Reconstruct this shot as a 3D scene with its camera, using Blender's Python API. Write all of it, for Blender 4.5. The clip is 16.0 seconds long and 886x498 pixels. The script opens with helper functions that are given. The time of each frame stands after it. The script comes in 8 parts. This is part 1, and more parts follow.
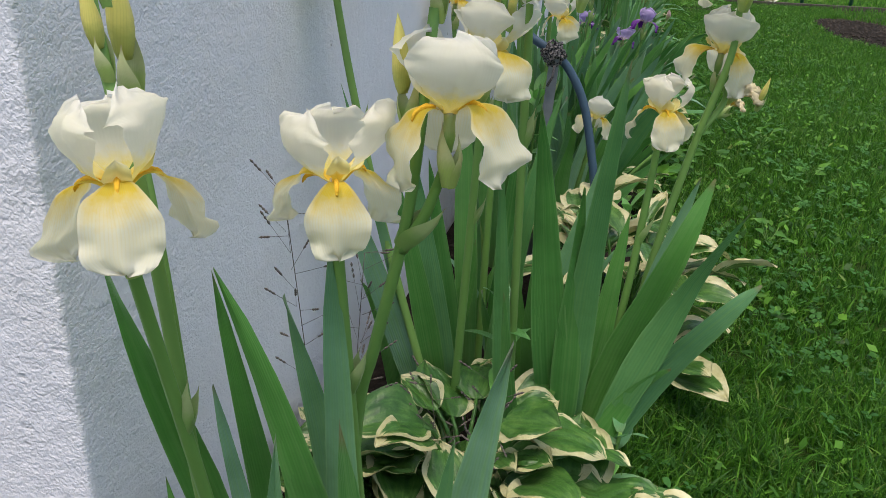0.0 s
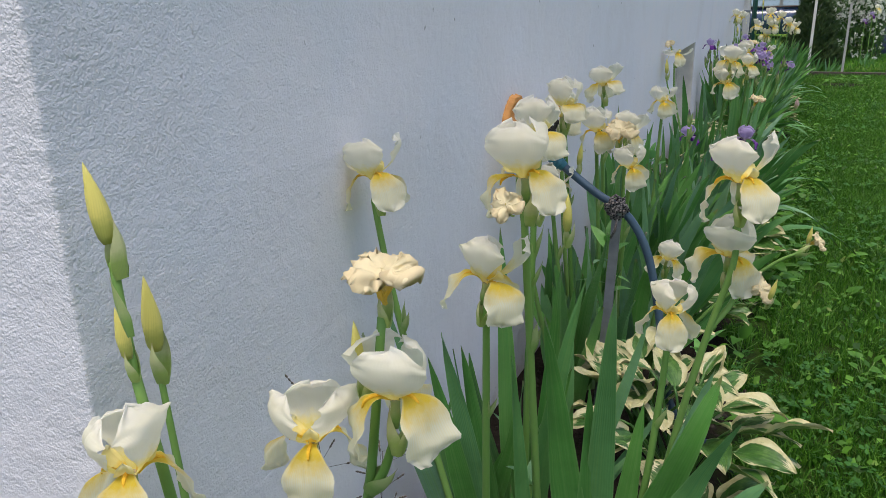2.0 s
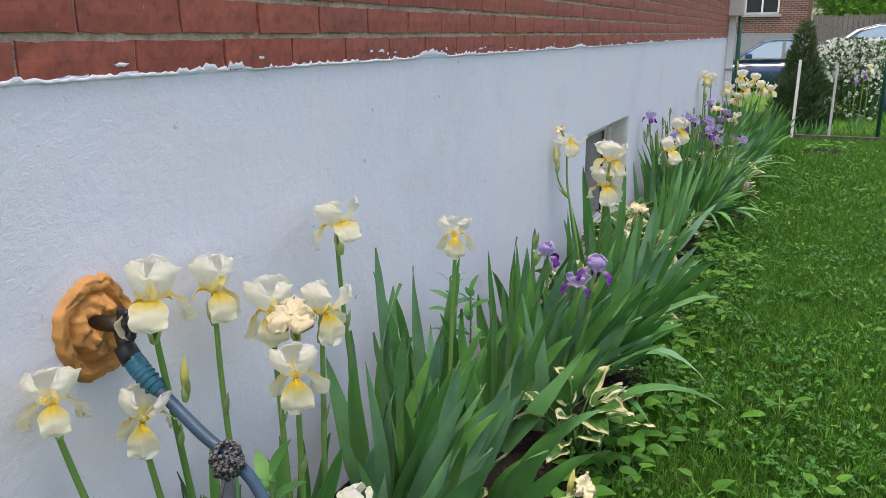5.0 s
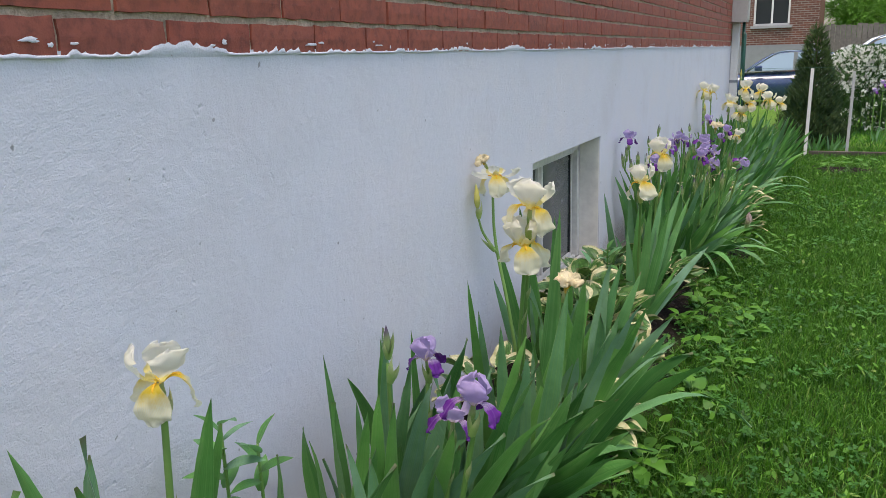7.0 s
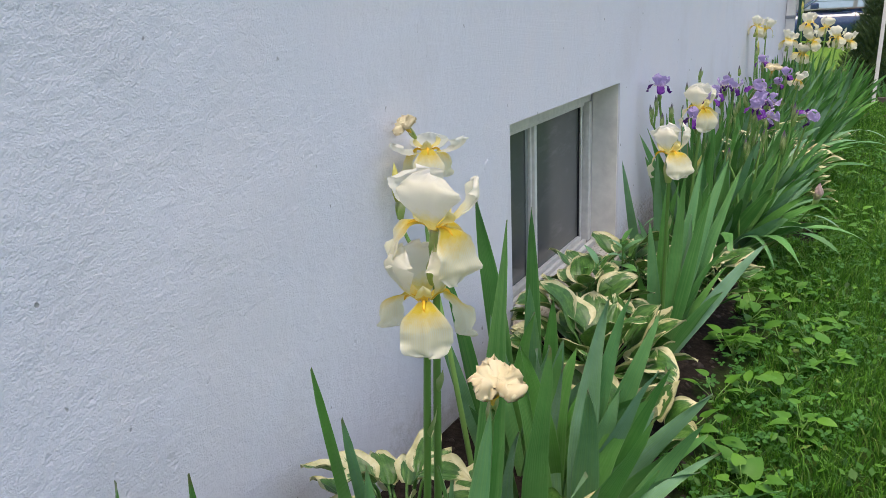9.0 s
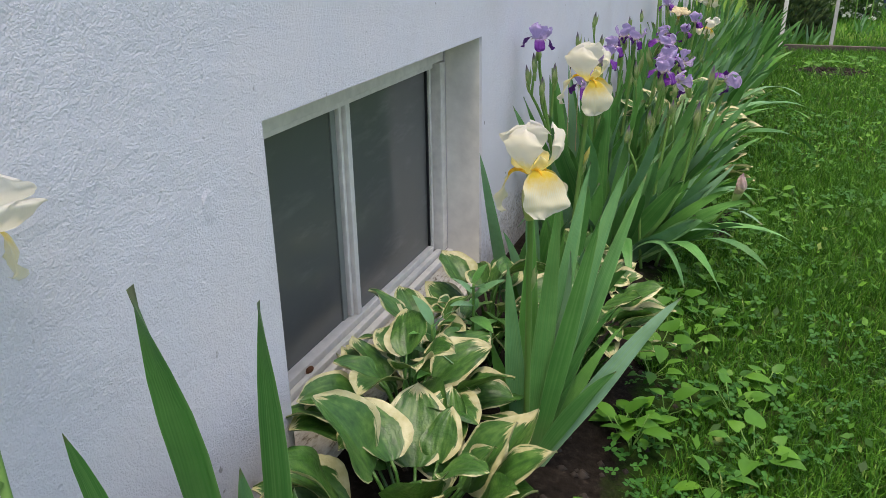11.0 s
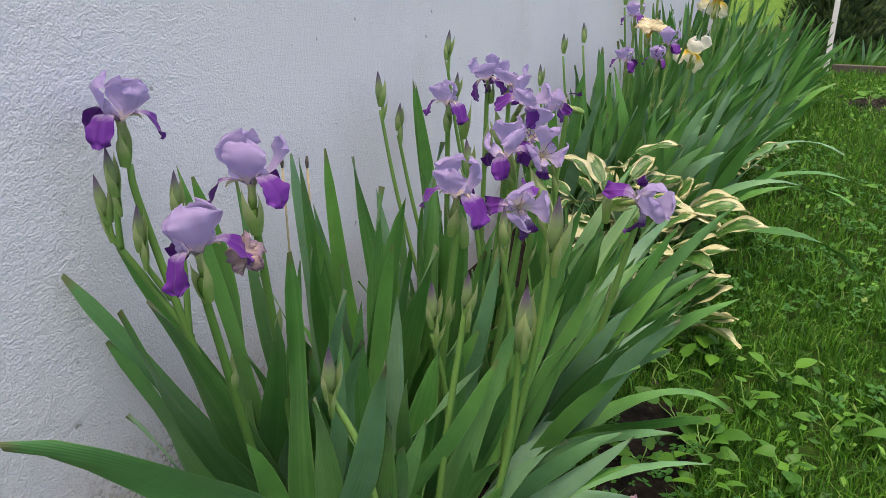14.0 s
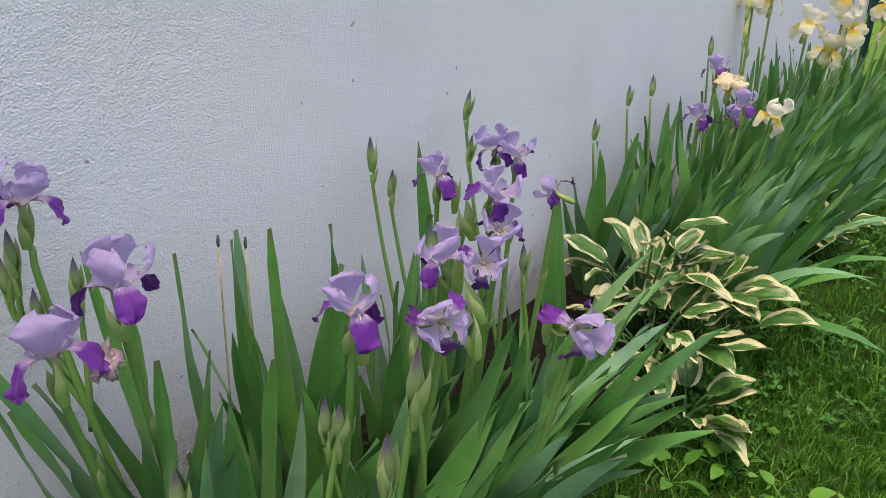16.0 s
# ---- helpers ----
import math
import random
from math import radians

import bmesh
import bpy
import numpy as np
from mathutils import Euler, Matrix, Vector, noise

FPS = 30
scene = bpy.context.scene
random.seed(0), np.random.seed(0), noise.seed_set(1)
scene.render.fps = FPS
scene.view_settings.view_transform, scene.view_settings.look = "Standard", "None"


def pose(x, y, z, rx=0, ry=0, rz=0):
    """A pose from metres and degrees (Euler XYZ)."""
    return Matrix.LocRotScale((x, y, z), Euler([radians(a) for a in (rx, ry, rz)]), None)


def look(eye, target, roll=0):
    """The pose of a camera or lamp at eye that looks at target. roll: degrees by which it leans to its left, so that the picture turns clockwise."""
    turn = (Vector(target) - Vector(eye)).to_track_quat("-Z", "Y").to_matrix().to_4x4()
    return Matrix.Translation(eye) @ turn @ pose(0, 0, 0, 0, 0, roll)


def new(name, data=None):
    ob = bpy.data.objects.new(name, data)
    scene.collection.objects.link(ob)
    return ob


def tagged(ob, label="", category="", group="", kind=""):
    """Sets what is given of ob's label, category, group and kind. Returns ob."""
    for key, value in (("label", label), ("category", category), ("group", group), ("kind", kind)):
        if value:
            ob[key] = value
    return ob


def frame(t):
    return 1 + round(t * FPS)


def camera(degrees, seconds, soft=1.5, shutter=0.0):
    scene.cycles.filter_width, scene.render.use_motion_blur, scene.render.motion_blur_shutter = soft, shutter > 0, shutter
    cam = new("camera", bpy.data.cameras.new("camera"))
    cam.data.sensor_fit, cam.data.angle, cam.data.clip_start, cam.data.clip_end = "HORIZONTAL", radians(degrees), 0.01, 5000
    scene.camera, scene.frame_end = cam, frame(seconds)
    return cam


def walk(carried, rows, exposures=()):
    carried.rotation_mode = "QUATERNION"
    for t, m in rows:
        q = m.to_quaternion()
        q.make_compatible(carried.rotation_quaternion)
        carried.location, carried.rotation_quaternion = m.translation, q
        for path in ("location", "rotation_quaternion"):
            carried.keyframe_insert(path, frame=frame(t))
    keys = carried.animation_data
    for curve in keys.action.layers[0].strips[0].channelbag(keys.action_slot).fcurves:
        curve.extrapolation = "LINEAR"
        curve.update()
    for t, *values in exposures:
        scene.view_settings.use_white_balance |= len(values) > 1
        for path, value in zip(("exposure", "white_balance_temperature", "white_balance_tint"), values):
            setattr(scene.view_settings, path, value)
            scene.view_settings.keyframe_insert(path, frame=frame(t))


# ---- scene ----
cam = camera(58.5, 16.0, 0.8)
PATH = [
    (0, (0.404, 0.116, 0.759), (0.02, 1.92, -0.016), 2.3),
    (0.5, (0.415, 0.114, 0.803), (0.01, 1.939, 0.094), 1.3),
    (1, (0.458, 0.129, 0.86), (-0.015, 1.958, 0.203), 0.7),
    (1.5, (0.513, 0.118, 0.917), (-0.143, 1.899, 0.287), -0.9),
    (2, (0.576, 0.103, 0.972), (-0.169, 1.853, 0.354), -1.2),
    (2.5, (0.621, 0.169, 0.979), (-0.166, 1.897, 0.351), 0.4),
    (3, (0.693, 0.288, 0.998), (-0.131, 1.994, 0.357), 2.2),
    (3.5, (0.847, 0.414, 1.031), (-0.001, 2.123, 0.431), 1.4),
    (4, (0.981, 0.559, 1.074), (0.108, 2.269, 0.514), 0.8),
    (4.5, (0.994, 0.813, 1.077), (0.139, 2.54, 0.544), -0.1),
    (5, (0.975, 1.052, 1.094), (0.182, 2.812, 0.572), -0.4),
    (5.2, (0.976, 1.149, 1.088), (0.192, 2.916, 0.574), -0.5),
    (7.3, (0.984, 2.239, 1.008), (0.145, 3.993, 0.538), -1.9),
    (7.5, (0.973, 2.351, 1.0), (0.133, 4.097, 0.504), -2.1),
    (8, (0.917, 2.592, 0.958), (0.051, 4.315, 0.427), -2.4),
    (8.2, (0.881, 2.687, 0.949), (-0.022, 4.388, 0.408), -2.9),
    (10.3, (0.774, 3.622, 0.882), (-0.05, 5.306, 0.186), -0.5),
    (10.5, (0.738, 3.718, 0.878), (-0.045, 5.412, 0.161), -0.4),
    (11, (0.693, 3.961, 0.874), (0.014, 5.687, 0.126), -1.0),
    (11.5, (0.742, 4.281, 0.873), (0.071, 6.004, 0.113), -1.5),
    (12, (0.78, 4.592, 0.875), (0.126, 6.321, 0.11), -1.6),
    (12.5, (0.769, 4.915, 0.877), (0.16, 6.656, 0.104), -1.5),
    (13, (0.827, 5.254, 0.849), (0.235, 7.003, 0.081), -1.3),
    (13.5, (0.853, 5.518, 0.812), (0.184, 7.243, 0.052), -1.3),
    (14, (0.81, 5.681, 0.753), (0.023, 7.364, 0.012), -0.9),
    (14.5, (0.776, 5.754, 0.74), (-0.111, 7.39, 0.008), 0.6),
    (15, (0.792, 5.821, 0.765), (-0.126, 7.433, 0.018), 1.2),
    (15.5, (0.851, 5.872, 0.819), (-0.148, 7.435, 0.07), 1.3),
    (16, (0.987, 5.92, 0.87), (-0.07, 7.443, 0.12), 1.8),
]
EXPOSURES = [(0.0, 0.77, 7100, 11), (2.0, 0.7, 7100, 12), (3.0, 0.69, 7150, 13), (3.5, 0.86, 7150, 13), (4.0, 1.00, 7170, 14), (5.0, 1.15, 7200, 15), (7.5, 1.03, 7250, 15), (8.2, 1.15, 7250, 15), (10.5, 1.09, 7450, 14), (11.5, 1.17, 7550, 14), (12.5, 1.50, 7750, 14), (13.0, 1.44, 7750, 14), (13.5, 1.31, 7700, 15), (14.5, 1.15, 7700, 16), (15.2, 1.13, 7700, 15), (16.0, 1.19, 7700, 15)]
walk(cam, [(t, look(eye, target, roll)) for t, eye, target, roll in PATH], EXPOSURES)

# ---- sky and sun ----
SUN_DIR = Vector((-0.03, -0.20, 0.98)).normalized()
world = bpy.data.worlds.new("sky")
scene.world = world
world.use_nodes = True
wn = world.node_tree
sky = wn.nodes.new("ShaderNodeTexSky")
sky.sky_type, sky.sun_disc = "NISHITA", False
sky.sun_elevation = math.asin(SUN_DIR.z)
sky.sun_rotation = math.atan2(SUN_DIR.x, SUN_DIR.y)
sky.dust_density, sky.ozone_density = 3.0, 1.0
bg = wn.nodes["Background"]
bg.inputs["Strength"].default_value = 0.15
wn.links.new(sky.outputs[0], bg.inputs[0])
sun = new("sun", bpy.data.lights.new("sun", "SUN"))
sun.data.energy, sun.data.angle, sun.data.color = 1.5, radians(35), (1.0, 0.97, 0.92)
sun.matrix_world = look((0, 0, 6), tuple(Vector((0, 0, 6)) - SUN_DIR))


# ---- material helpers ----
def material(name):
    m = bpy.data.materials.new(name)
    m.use_nodes = True
    return m, m.node_tree, m.node_tree.nodes["Principled BSDF"]


def tex(nt, scale, detail=4.0, rough=0.55, vec=None, kind="ShaderNodeTexNoise"):
    n = nt.nodes.new(kind)
    n.inputs["Scale"].default_value = scale
    if kind == "ShaderNodeTexNoise":
        n.inputs["Detail"].default_value, n.inputs["Roughness"].default_value = detail, rough
    if vec is not None:
        nt.links.new(vec, n.inputs["Vector"])
    return n


def ramp(nt, fac, stops):
    n = nt.nodes.new("ShaderNodeValToRGB")
    el = n.color_ramp.elements
    while len(el) < len(stops):
        el.new(0.5)
    for e, (p, c) in zip(el, stops):
        e.position, e.color = p, (*c, 1.0)
    if fac is not None:
        nt.links.new(fac, n.inputs[0])
    return n.outputs[0]


def mixc(nt, fac, a, b, mode="MIX"):
    n = nt.nodes.new("ShaderNodeMix")
    n.data_type, n.blend_type = "RGBA", mode
    for sock, v in ((n.inputs[0], fac), (n.inputs[6], a), (n.inputs[7], b)):
        if isinstance(v, (int, float)):
            sock.default_value = v
        elif isinstance(v, tuple):
            sock.default_value = (*v, 1.0)
        else:
            nt.links.new(v, sock)
    return n.outputs[2]


def calc(nt, op, a, b=0.0, clamp=False):
    n = nt.nodes.new("ShaderNodeMath")
    n.operation, n.use_clamp = op, clamp
    for sock, v in ((n.inputs[0], a), (n.inputs[1], b)):
        if isinstance(v, (int, float)):
            sock.default_value = v
        else:
            nt.links.new(v, sock)
    return n.outputs[0]


def bump(nt, bsdf, height, strength, distance, chain=None):
    n = nt.nodes.new("ShaderNodeBump")
    n.inputs["Strength"].default_value, n.inputs["Distance"].default_value = strength, distance
    nt.links.new(height, n.inputs["Height"])
    if chain is not None:
        nt.links.new(chain, n.inputs["Normal"])
    nt.links.new(n.outputs[0], bsdf.inputs["Normal"])
    return n.outputs[0]


def place_of(nt):
    return nt.nodes.new("ShaderNodeNewGeometry").outputs["Position"]


def own(nt):
    return nt.nodes.new("ShaderNodeTexCoord").outputs["Object"]


def uvs_of(nt):
    n = nt.nodes.new("ShaderNodeSeparateXYZ")
    nt.links.new(nt.nodes.new("ShaderNodeTexCoord").outputs["UV"], n.inputs[0])
    return n.outputs[0], n.outputs[1]


def rnd(nt):
    return nt.nodes.new("ShaderNodeObjectInfo").outputs["Random"]


def island(nt):
    return nt.nodes.new("ShaderNodeNewGeometry").outputs["Random Per Island"]


def soften(m, nt, bsdf, color, share):
    """Lets light through a thin leaf or petal."""
    tr = nt.nodes.new("ShaderNodeBsdfTranslucent")
    if isinstance(color, tuple):
        tr.inputs[0].default_value = (*color, 1.0)
    else:
        nt.links.new(color, tr.inputs[0])
    mx = nt.nodes.new("ShaderNodeMixShader")
    mx.inputs[0].default_value = share
    out = nt.nodes["Material Output"]
    nt.links.new(bsdf.outputs[0], mx.inputs[1])
    nt.links.new(tr.outputs[0], mx.inputs[2])
    nt.links.new(mx.outputs[0], out.inputs[0])


def plain(name, color, rough=0.6, metal=0.0, var=0.15, scale=40.0, bumpy=0.0, dist=0.002):
    """A worn plain surface: two scales of mottling and a little relief."""
    m, nt, b = material(name)
    p = own(nt)
    a = tex(nt, scale, 5, vec=p).outputs[0]
    c = tex(nt, scale * 0.13, 3, vec=p).outputs[0]
    both = calc(nt, "ADD", calc(nt, "MULTIPLY", a, 0.5), calc(nt, "MULTIPLY", c, 0.5))
    lo, hi = tuple(v * (1 - var) for v in color), tuple(min(1, v * (1 + var)) for v in color)
    nt.links.new(ramp(nt, both, [(0.3, lo), (0.7, hi)]), b.inputs["Base Color"])
    b.inputs["Roughness"].default_value, b.inputs["Metallic"].default_value = rough, metal
    if bumpy:
        bump(nt, b, a, bumpy, dist)
    return m


# ---- materials ----
def make_stucco():
    m, nt, b = material("white_stucco")
    p = place_of(nt)
    fine = tex(nt, 300, 3, 0.6, p).outputs[0]
    mid = tex(nt, 140, 4, 0.6, p).outputs[0]
    big = tex(nt, 6, 4, 0.5, p).outputs[0]
    stain = tex(nt, 1.7, 5, 0.6, p).outputs[0]
    col = ramp(nt, stain, [(0.32, (0.720, 0.708, 0.745)), (0.48, (0.762, 0.766, 0.822)), (0.58, (0.780, 0.767, 0.808)), (0.72, (0.797, 0.797, 0.858))])
    speck = tex(nt, 42, 2, 0.4, p).outputs[0]
    dots = ramp(nt, speck, [(0.215, (1, 1, 1)), (0.25, (0, 0, 0))])
    col = mixc(nt, calc(nt, "MULTIPLY", dots, 0.7), col, (0.25, 0.24, 0.23))
    # splashes of soil on the lowest hand's breadth, broken up by noise
    sep = nt.nodes.new("ShaderNodeSeparateXYZ")
    nt.links.new(p, sep.inputs[0])
    low = calc(nt, "SUBTRACT", calc(nt, "MULTIPLY", tex(nt, 17, 6, 0.7, p).outputs[0], 0.42), calc(nt, "ADD", sep.outputs[2], 0.18))
    splash = calc(nt, "MULTIPLY", low, 9.0, True)
    col = mixc(nt, calc(nt, "MULTIPLY", splash, 0.55), col, (0.33, 0.29, 0.24))
    # paint lost from the coarse grit beside the window
    span = calc(nt, "MULTIPLY", calc(nt, "SUBTRACT", 0.50, calc(nt, "ABSOLUTE", calc(nt, "SUBTRACT", sep.outputs[1], 6.42))), 3.0, True)
    bare = calc(nt, "MULTIPLY", calc(nt, "SUBTRACT", calc(nt, "ADD", 0.02, calc(nt, "MULTIPLY", tex(nt, 9, 5, 0.6, p).outputs[0], 0.16)), sep.outputs[2]), 12.0, True)
    pebble = tex(nt, 170, kind="ShaderNodeTexVoronoi", vec=p)
    stone = ramp(nt, pebble.outputs[1], [(0.2, (0.12, 0.10, 0.085)), (0.45, (0.42, 0.37, 0.31)), (0.7, (0.70, 0.66, 0.60))])
    gone = calc(nt, "MULTIPLY", calc(nt, "MULTIPLY", span, bare), ramp(nt, tex(nt, 75, 4, 0.6, p).outputs[0], [(0.40, (0, 0, 0)), (0.56, (1, 1, 1))]))
    col = mixc(nt, calc(nt, "MULTIPLY", gone, 0.60), col, stone)
    nt.links.new(col, b.inputs["Base Color"])
    b.inputs["Roughness"].default_value = 0.85
    # rough cast near both ends of the wall, brushed smoother in between
    along = calc(nt, "ADD", sep.outputs[1], calc(nt, "MULTIPLY", tex(nt, 1.3, 3, 0.5, p).outputs[0], 0.8))
    rough = calc(nt, "ADD", ramp(nt, calc(nt, "MULTIPLY", along, 0.1), [(0.10, (0.60, 0.60, 0.60)), (0.22, (0.34, 0.34, 0.34)), (0.48, (0.50, 0.50, 0.50)), (0.62, (0.95, 0.95, 0.95))]), 0.0)
    pits = ramp(nt, tex(nt, 21, 3, 0.6, p).outputs[0], [(0.27, (0, 0, 0)), (0.33, (1, 1, 1))])
    shift = nt.nodes.new("ShaderNodeVectorMath")
    shift.operation = "MULTIPLY_ADD"
    nt.links.new(tex(nt, 190, 2, 0.5, p).outputs[1], shift.inputs[0])
    shift.inputs[1].default_value = (0.006, 0.006, 0.006)
    nt.links.new(p, shift.inputs[2])
    grain = tex(nt, 310, vec=shift.outputs[0], kind="ShaderNodeTexVoronoi").outputs[0]
    h = calc(nt, "MULTIPLY", calc(nt, "SUBTRACT", calc(nt, "ADD", calc(nt, "MULTIPLY", fine, 0.35), calc(nt, "MULTIPLY", mid, 0.45)), calc(nt, "MULTIPLY", grain, 0.26)), rough)
    h = calc(nt, "ADD", h, calc(nt, "ADD", calc(nt, "MULTIPLY", big, 1.4), calc(nt, "MULTIPLY", pits, 0.24)))
    # drags of the trowel: short crusts that run mostly level
    level = nt.nodes.new("ShaderNodeMapping")
    level.inputs["Scale"].default_value = (1.0, 0.42, 1.0)
    level.inputs["Rotation"].default_value = (0.12, 0, 0)
    nt.links.new(p, level.inputs[0])
    crust = ramp(nt, tex(nt, 62, 3, 0.6, level.outputs[0]).outputs[0], [(0.54, (0, 0, 0)), (0.66, (1, 1, 1))])
    h = calc(nt, "ADD", h, calc(nt, "MULTIPLY", calc(nt, "MULTIPLY", crust, rough), 0.11))
    h = calc(nt, "ADD", h, calc(nt, "MULTIPLY", tex(nt, 48, 3, 0.6, p).outputs[0], 0.42))
    bump(nt, b, h, 0.9, 0.0050)
    return m


def make_brick():
    m, nt, b = material("red_brick")
    p = place_of(nt)
    n1, n2 = tex(nt, 42, 6, 0.65, p).outputs[0], tex(nt, 300, 3, 0.6, p).outputs[0]
    r = calc(nt, "ADD", calc(nt, "MULTIPLY", rnd(nt), 0.5), calc(nt, "MULTIPLY", island(nt), 0.5))
    base = ramp(nt, r, [(0.0, (0.27, 0.066, 0.044)), (0.3, (0.37, 0.088, 0.052)), (0.55, (0.42, 0.108, 0.062)), (0.8, (0.34, 0.095, 0.062)), (1.0, (0.24, 0.074, 0.054))])
    blot = ramp(nt, tex(nt, 13, 5, 0.65, p).outputs[0], [(0.38, (0, 0, 0)), (0.62, (1, 1, 1))])
    col = mixc(nt, calc(nt, "MULTIPLY", blot, 0.40), base, (0.22, 0.060, 0.046))
    col = mixc(nt, calc(nt, "MULTIPLY", ramp(nt, n1, [(0.45, (0, 0, 0)), (0.72, (1, 1, 1))]), 0.65), col, (0.090, 0.030, 0.026))
    chip = ramp(nt, tex(nt, 60, 3, 0.5, p).outputs[0], [(0.70, (0, 0, 0)), (0.75, (1, 1, 1))])
    col = mixc(nt, calc(nt, "MULTIPLY", chip, 0.4), col, (0.42, 0.30, 0.25))
    # drag marks of the clay, along the brick
    mp = nt.nodes.new("ShaderNodeMapping")
    mp.inputs["Scale"].default_value = (1, 0.12, 1)
    nt.links.new(p, mp.inputs[0])
    drag = tex(nt, 180, 3, 0.6, mp.outputs[0]).outputs[0]
    nt.links.new(col, b.inputs["Base Color"])
    b.inputs["Roughness"].default_value = 0.72
    bump(nt, b, calc(nt, "ADD", calc(nt, "ADD", n1, calc(nt, "MULTIPLY", n2, 0.5)), calc(nt, "MULTIPLY", drag, 0.15)), 0.5, 0.003)
    return m


def make_iris_leaf():
    m, nt, b = material("iris_leaf_green")
    u, v = uvs_of(nt)
    p = own(nt)
    r = rnd(nt)
    cmb = nt.nodes.new("ShaderNodeCombineXYZ")
    nt.links.new(v, cmb.inputs[0])
    nt.links.new(calc(nt, "MULTIPLY", u, 0.10), cmb.inputs[1])
    nt.links.new(calc(nt, "MULTIPLY", r, 40.0), cmb.inputs[2])
    # parallel veins, broad streaks and blotches
    w = nt.nodes.new("ShaderNodeTexWave")
    nt.links.new(cmb.outputs[0], w.inputs["Vector"])
    w.inputs["Scale"].default_value, w.inputs["Distortion"].default_value = 1.7, 1.2
    streak = tex(nt, 4.5, 4, 0.6, cmb.outputs[0]).outputs[0]
    base = ramp(nt, r, [(0.0, (0.042, 0.180, 0.036)), (0.25, (0.078, 0.300, 0.055)), (0.48, (0.145, 0.420, 0.075)), (0.66, (0.118, 0.340, 0.120)), (0.84, (0.180, 0.390, 0.220)), (1.0, (0.225, 0.425, 0.290))])
    col = mixc(nt, calc(nt, "MULTIPLY", w.outputs[1], 0.20), base, mixc(nt, 0.5, base, (0.030, 0.120, 0.022)))
    col = mixc(nt, calc(nt, "MULTIPLY", ramp(nt, streak, [(0.42, (0, 0, 0)), (0.64, (1, 1, 1))]), 0.40), col, (0.220, 0.450, 0.130))
    blot = tex(nt, 16, 4, 0.6, p).outputs[0]
    col = mixc(nt, calc(nt, "MULTIPLY", ramp(nt, blot, [(0.38, (0, 0, 0)), (0.66, (1, 1, 1))]), 0.35), col, (0.035, 0.150, 0.026))
    # pale fleshy base, dry point, pale rim
    foot = calc(nt, "SUBTRACT", 1.0, calc(nt, "MULTIPLY", u, 5.0), True)
    col = mixc(nt, calc(nt, "MULTIPLY", foot, 0.6), col, (0.16, 0.24, 0.09))
    dry = calc(nt, "MULTIPLY", calc(nt, "SUBTRACT", u, calc(nt, "SUBTRACT", 0.985, calc(nt, "MULTIPLY", calc(nt, "FRACT", calc(nt, "MULTIPLY", r, 23.0)), 0.04))), 30.0, True)
    col = mixc(nt, calc(nt, "MULTIPLY", dry, 0.7), col, (0.20, 0.15, 0.07))
    rim = calc(nt, "MULTIPLY", calc(nt, "SUBTRACT", calc(nt, "ABSOLUTE", v), 0.90), 10.0, True)
    col = mixc(nt, calc(nt, "MULTIPLY", rim, 0.45), col, (0.28, 0.48, 0.19))
    nt.links.new(col, b.inputs["Base Color"])
    nt.links.new(ramp(nt, streak, [(0.3, (0.34, 0.34, 0.34)), (0.7, (0.54, 0.54, 0.54))]), b.inputs["Roughness"])
    b.inputs["Specular IOR Level"].default_value = 0.55
    b.inputs["Sheen Weight"].default_value, b.inputs["Sheen Roughness"].default_value = 0.16, 0.5
    b.inputs["Sheen Tint"].default_value = (0.75, 0.95, 0.80, 1)
    bump(nt, b, calc(nt, "ADD", w.outputs[1], streak), 0.22, 0.0014)
    soften(m, nt, b, mixc(nt, 0.5, col, (0.13, 0.54, 0.06)), 0.27)
    return m


